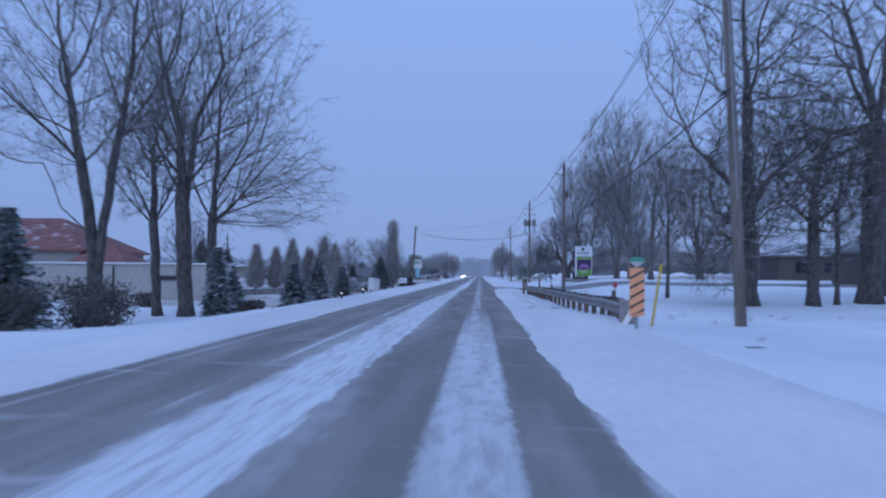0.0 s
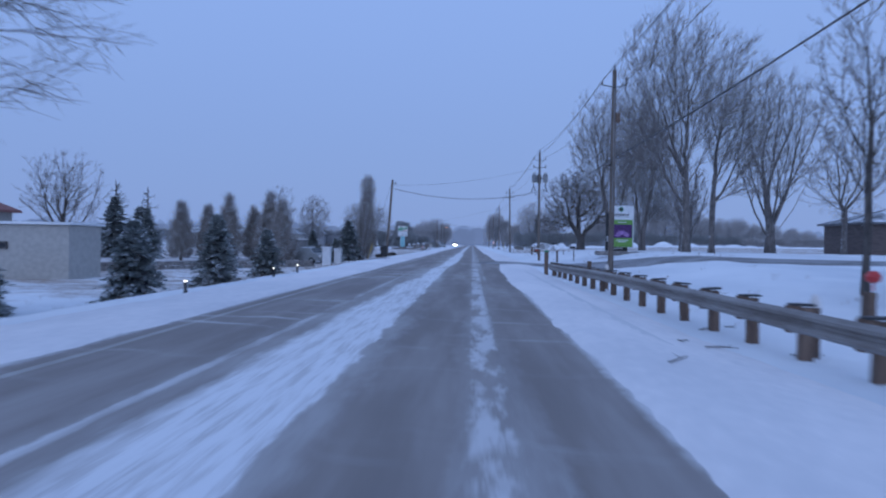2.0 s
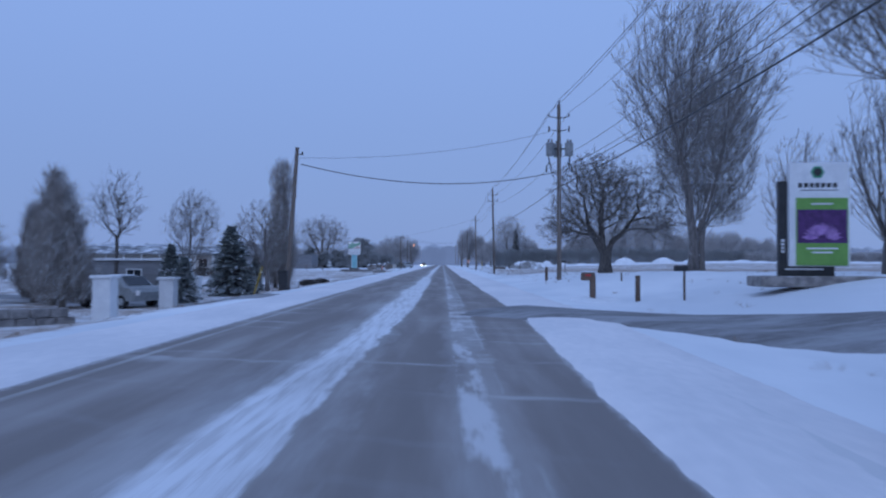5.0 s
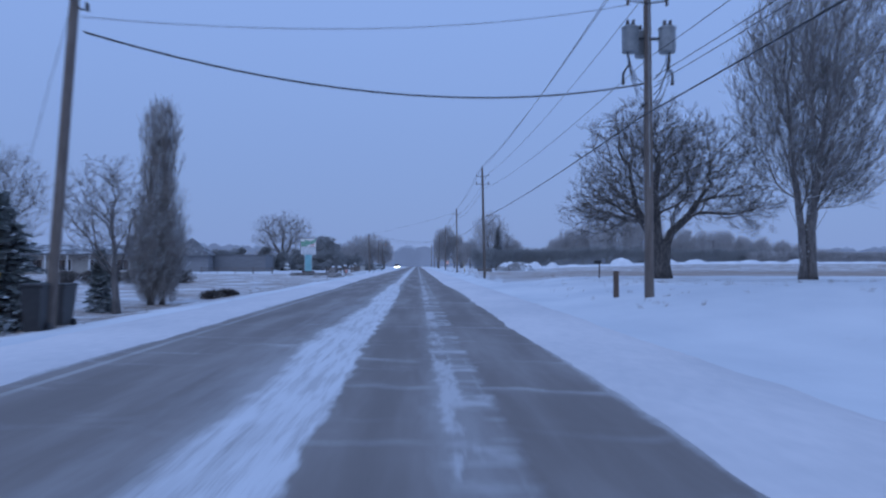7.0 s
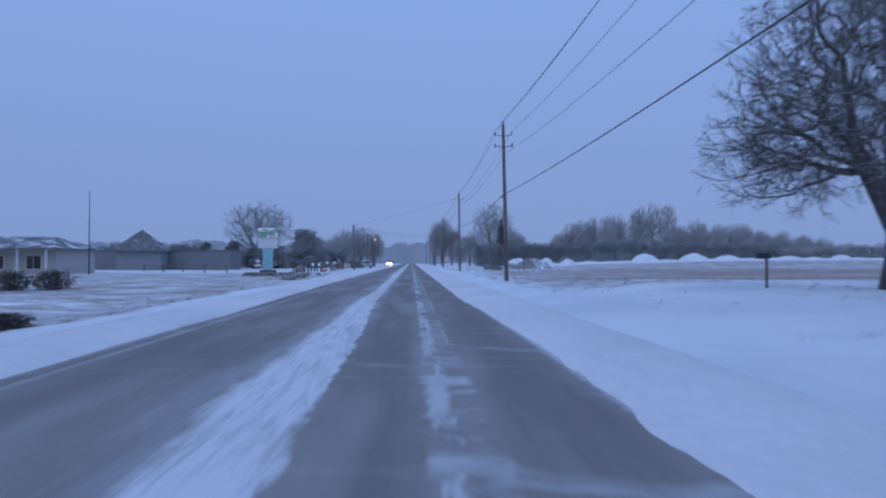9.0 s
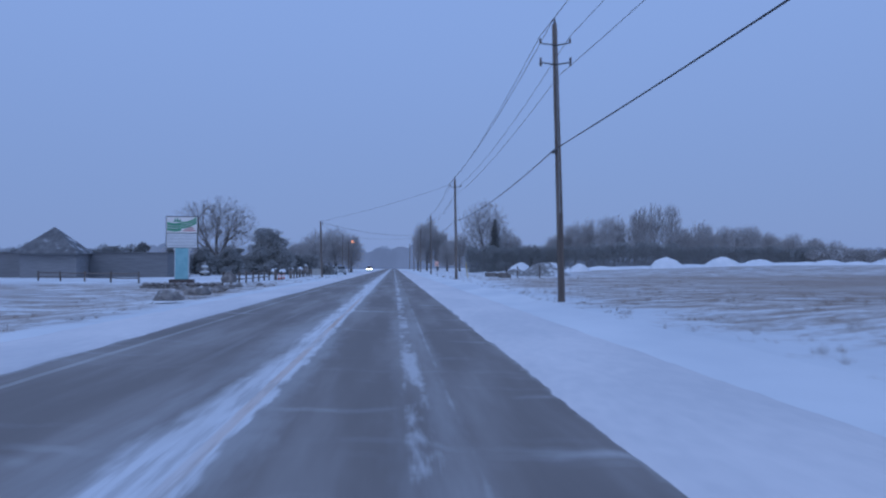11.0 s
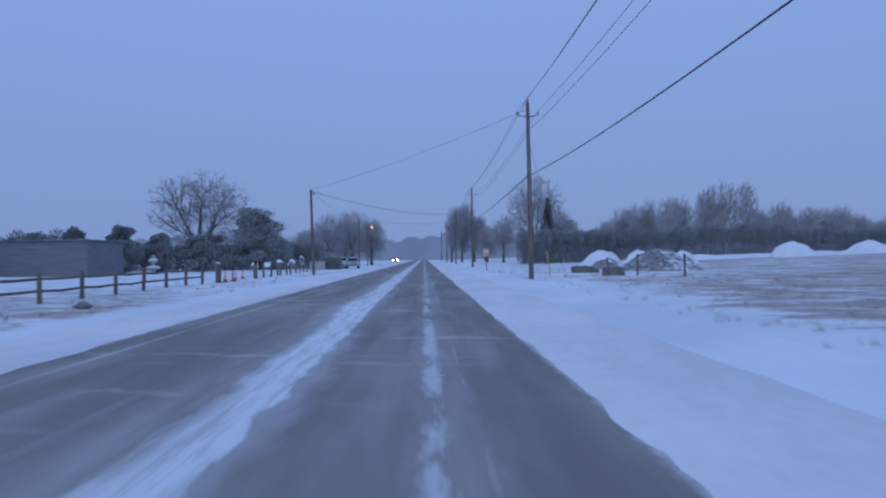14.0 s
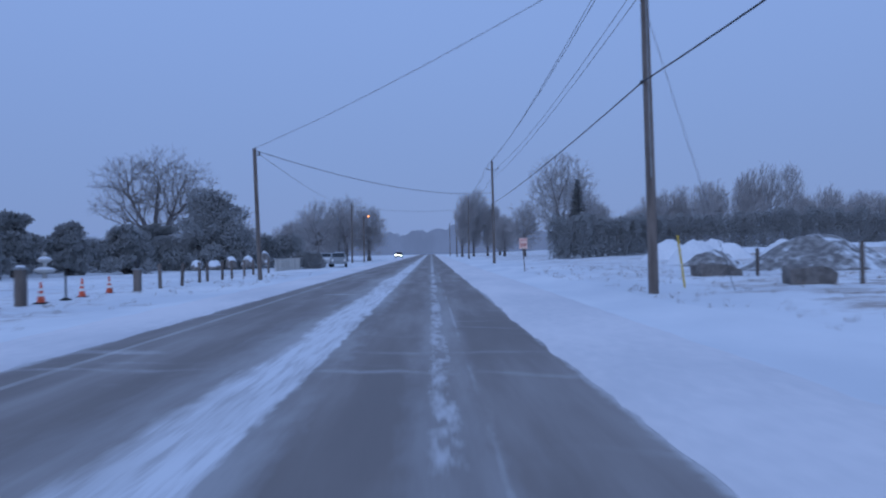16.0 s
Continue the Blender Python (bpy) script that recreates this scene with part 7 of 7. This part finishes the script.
for i in range(n + 1):
    x = 30 + 100 * i / n
    h = 0.55 + 0.35 * noise.noise(Vector((x * 0.3, 0, 2)))
    for a, b in ((-2.2, -0.1), (-0.9, h * 0.8), (0, h), (1.0, h * 0.7), (2.4, -0.1)):
        g.v.append((x, 260 + a, b + land(x, 260)))
for i in range(n):
    for k in range(4):
        a = i * 5 + k
        g.f.append((a, a + 5, a + 6, a + 1))
solid("snow_bank", g, "snow", (0, 0, 0), "long ploughed bank of snow across the field", "snow bank", kind="structure", smooth=True)
M["capped"] = snowed("snow_capped_brush", (0.14, 0.125, 0.115), (0.26, 0.235, 0.215), 4.0, 0.85, side=(0, 0, 0.9))
for i, (x, y, w, h) in enumerate([(-18.6, 240.4, 1.0, 1.15), (-17.2, 240.2, 1.1, 1.15), (-16.0, 241.0, 0.95, 1.35), (-14.6, 240.6, 1.0, 1.4), (-14.2, 245.0, 0.8, 1.75)]):
    g = Geo()
    g.blob((0, 0, h * 0.42), (w * 0.5, w * 0.5, h * 0.56), 300 + i, 3, 0.22)
    solid("clipped_shrub", g, "capped", stand(x, y, 0.05), "rounded clipped shrub under a white snow cap", "shrub", "snow-capped shrubs", smooth=True)


def wheelie_bin(x, y, turn):
    t = thing("wheelie_bin", stand(x, y, 0.03), "dark plastic wheelie bin standing beside a utility pole", "bin", turn=turn)
    g = Geo()
    n = len(g.v)
    for z, w, d in ((0.06, 0.34, 0.40), (0.55, 0.38, 0.46), (0.98, 0.42, 0.52), (1.03, 0.46, 0.56)):
        g.v += [(-w / 2, -d / 2, z), (w / 2, -d / 2, z), (w / 2, d / 2, z), (-w / 2, d / 2, z)]
    for j in range(3):
        for i in range(4):
            a, b = n + j * 4 + i, n + j * 4 + (i + 1) % 4
            g.f.append((a, b, b + 4, a + 4))
    g.f += [(n + 3, n + 2, n + 1, n), (n + 12, n + 13, n + 14, n + 15)]
    part("body", g, "dark", t)
    g = Geo()
    g.box((0, -0.01, 1.07), (0.48, 0.60, 0.07), 0.03)
    part("lid", g, "dark", t)
    g = Geo()
    g.tube([Vector((-0.2, 0.33, 1.0)), Vector((0.2, 0.33, 1.0))], [0.018, 0.018], 8)
    part("handle", g, "dark", t)
    for s in (-1, 1):
        g = Geo()
        g.tube([Vector((0.2 * s, 0.22, 0.11)), Vector((0.25 * s, 0.22, 0.11))], [0.11, 0.11], 14)
        part("wheel", g, "dark", t)


wheelie_bin(-8.62, 94.9, 8)


# ---- vehicles ----
def car(x, y, turn, paint, label, lamps=False):
    """A parked car: body in one lofted shell, glass, wheels and lamps."""
    t = thing("car", stand(x, y, 0.0), label, "car", turn=turn)
    side = [(-2.15, 0.35), (-2.2, 0.75), (-2.0, 0.95), (-1.55, 1.0), (-0.95, 1.45), (0.35, 1.5), (1.0, 1.05), (1.95, 0.9), (2.2, 0.7), (2.2, 0.35)]
    g = Geo()
    n = len(side)
    ws = (-0.86, -0.78, 0.78, 0.86)
    for w in ws:
        k = 0.96 if abs(w) > 0.8 else 1.0
        for a, b in side:
            tuck = 0.80 if b > 1.2 else 1.0
            g.v.append((w * tuck, a * k, 0.35 + (b - 0.35) * k))
    for j in range(3):
        for i in range(n):
            a, b = j * n + i, j * n + (i + 1) % n
            g.f.append((a, b, b + n, a + n))
    g.f.append(tuple(range(n)))
    g.f.append(tuple(range(4 * n - 1, 3 * n - 1, -1)))
    part("body", g, paint, t)
    for (a0, b0), (a1, b1) in (((-1.5, 1.04), (-1.0, 1.43)), ((0.42, 1.47), (0.96, 1.09))):
        g = Geo()
        da, db = (-0.015, 0.015) if a0 < 0 else (0.015, 0.015)
        g.add([(-0.62, a0 + da, b0 + db), (0.62, a0 + da, b0 + db), (0.58, a1 + da, b1 + db), (-0.58, a1 + da, b1 + db)], [(0, 1, 2, 3)])
        part("windscreen", g, "glass", t)
    for sx in (-1, 1):
        for sy in (-1.35, 1.35):
            g = Geo()
            g.tube([Vector((0.68 * sx, sy, 0.31)), Vector((0.88 * sx, sy, 0.31))], [0.31, 0.31], 18)
            w = part("wheel", g, "rubber", t)
            g = Geo()
            g.tube([Vector((0.86 * sx, sy, 0.31)), Vector((0.895 * sx, sy, 0.31))], [0.18, 0.17], 14)
            part("rim", g, "grey", w)
        g = Geo()
        g.lathe((0, 0, 0), [(0.11, -0.02), (0.13, 0.0), (0.1, 0.03)], 12)
        g.v = [(px + 0.62 * sx, -2.19 - pz, py + 0.72) for px, py, pz in g.v]
        part("headlight", g, "headlamp" if lamps else "sheet", t, "lit headlight" if lamps else "")
    g = Geo()
    g.blob((0, -0.1, 1.49), (0.6, 0.7, 0.05), 4, 2, 0.1)
    part("snow_cap", g, "snow", t, "snow on the roof")
    return t


car(-9.6, 258.4, 8, "grey", "grey parked car with snow on its roof")
car(-11.6, 262.0, 15, "white", "pale parked car with snow on its roof")
car(-15.4, 90.3, 60, "grey", "grey parked car with a snowy roof behind a garden wall")
car(-8.2, 372.0, 0, "dark", "distant car with its headlights lit", lamps=True)
# short posts; their reflectors glow by themselves to stand for headlight shine
for x, y in ((-7.8, 54.8), (-7.7, 50.5), (-7.4, 40.9)):
    t = thing("reflector_post", stand(x, y, 0.05), "short dark post with a shining white reflector on the verge", "post", "reflector posts")
    top = 0.34 - land(x, y)
    g = Geo()
    g.box((0, 0, top / 2), (0.08, 0.07, top), 0.01)
    part("shaft", g, "dark", t)
    g = Geo()
    g.lathe((0, -0.02, top), [(0.015, 0), (0.03, 0.012), (0.03, 0.04), (0.012, 0.05)], 10)
    part("reflector", g, "reflector_glow", t, "shining white reflector")


# ---- fallen twigs on the snow ----
def fallen_twig(x, y, length, turn, seed):
    rg = random.Random(seed)
    g = Geo()
    pts = [Vector((length * k, rg.gauss(0, 0.05) * length, 0.012 + 0.02 * k)) for k in (0, 0.3, 0.6, 1.0)]
    g.tube(pts, [0.012, 0.011, 0.009, 0.005], 5)
    for k in (1, 2):
        g.tube([pts[k], pts[k] + Vector((0.25 * length, rg.choice((-1, 1)) * 0.2 * length, 0.03))], [0.007, 0.003], 4)
    z = land(x, y) + (0.075 if x < 4.2 else 0.03)
    solid("fallen_twig", g, "bark", (x, y, z), "thin dark fallen twig lying on the snow", "twig", "fallen twigs", turn=turn)


for i, (x, y, length, turn) in enumerate([(3.3, 33.9, 0.35, -90), (3.5, 33.2, 0.45, -23), (4.3, 36.1, 0.55, 44), (5.0, 36.8, 0.35, -69), (4.6, 32.8, 0.45, -2), (2.4, 30.8, 0.55, 65), (4.8, 12.6, 0.35, -48)]):
    fallen_twig(x, y, length, turn, 400 + i)
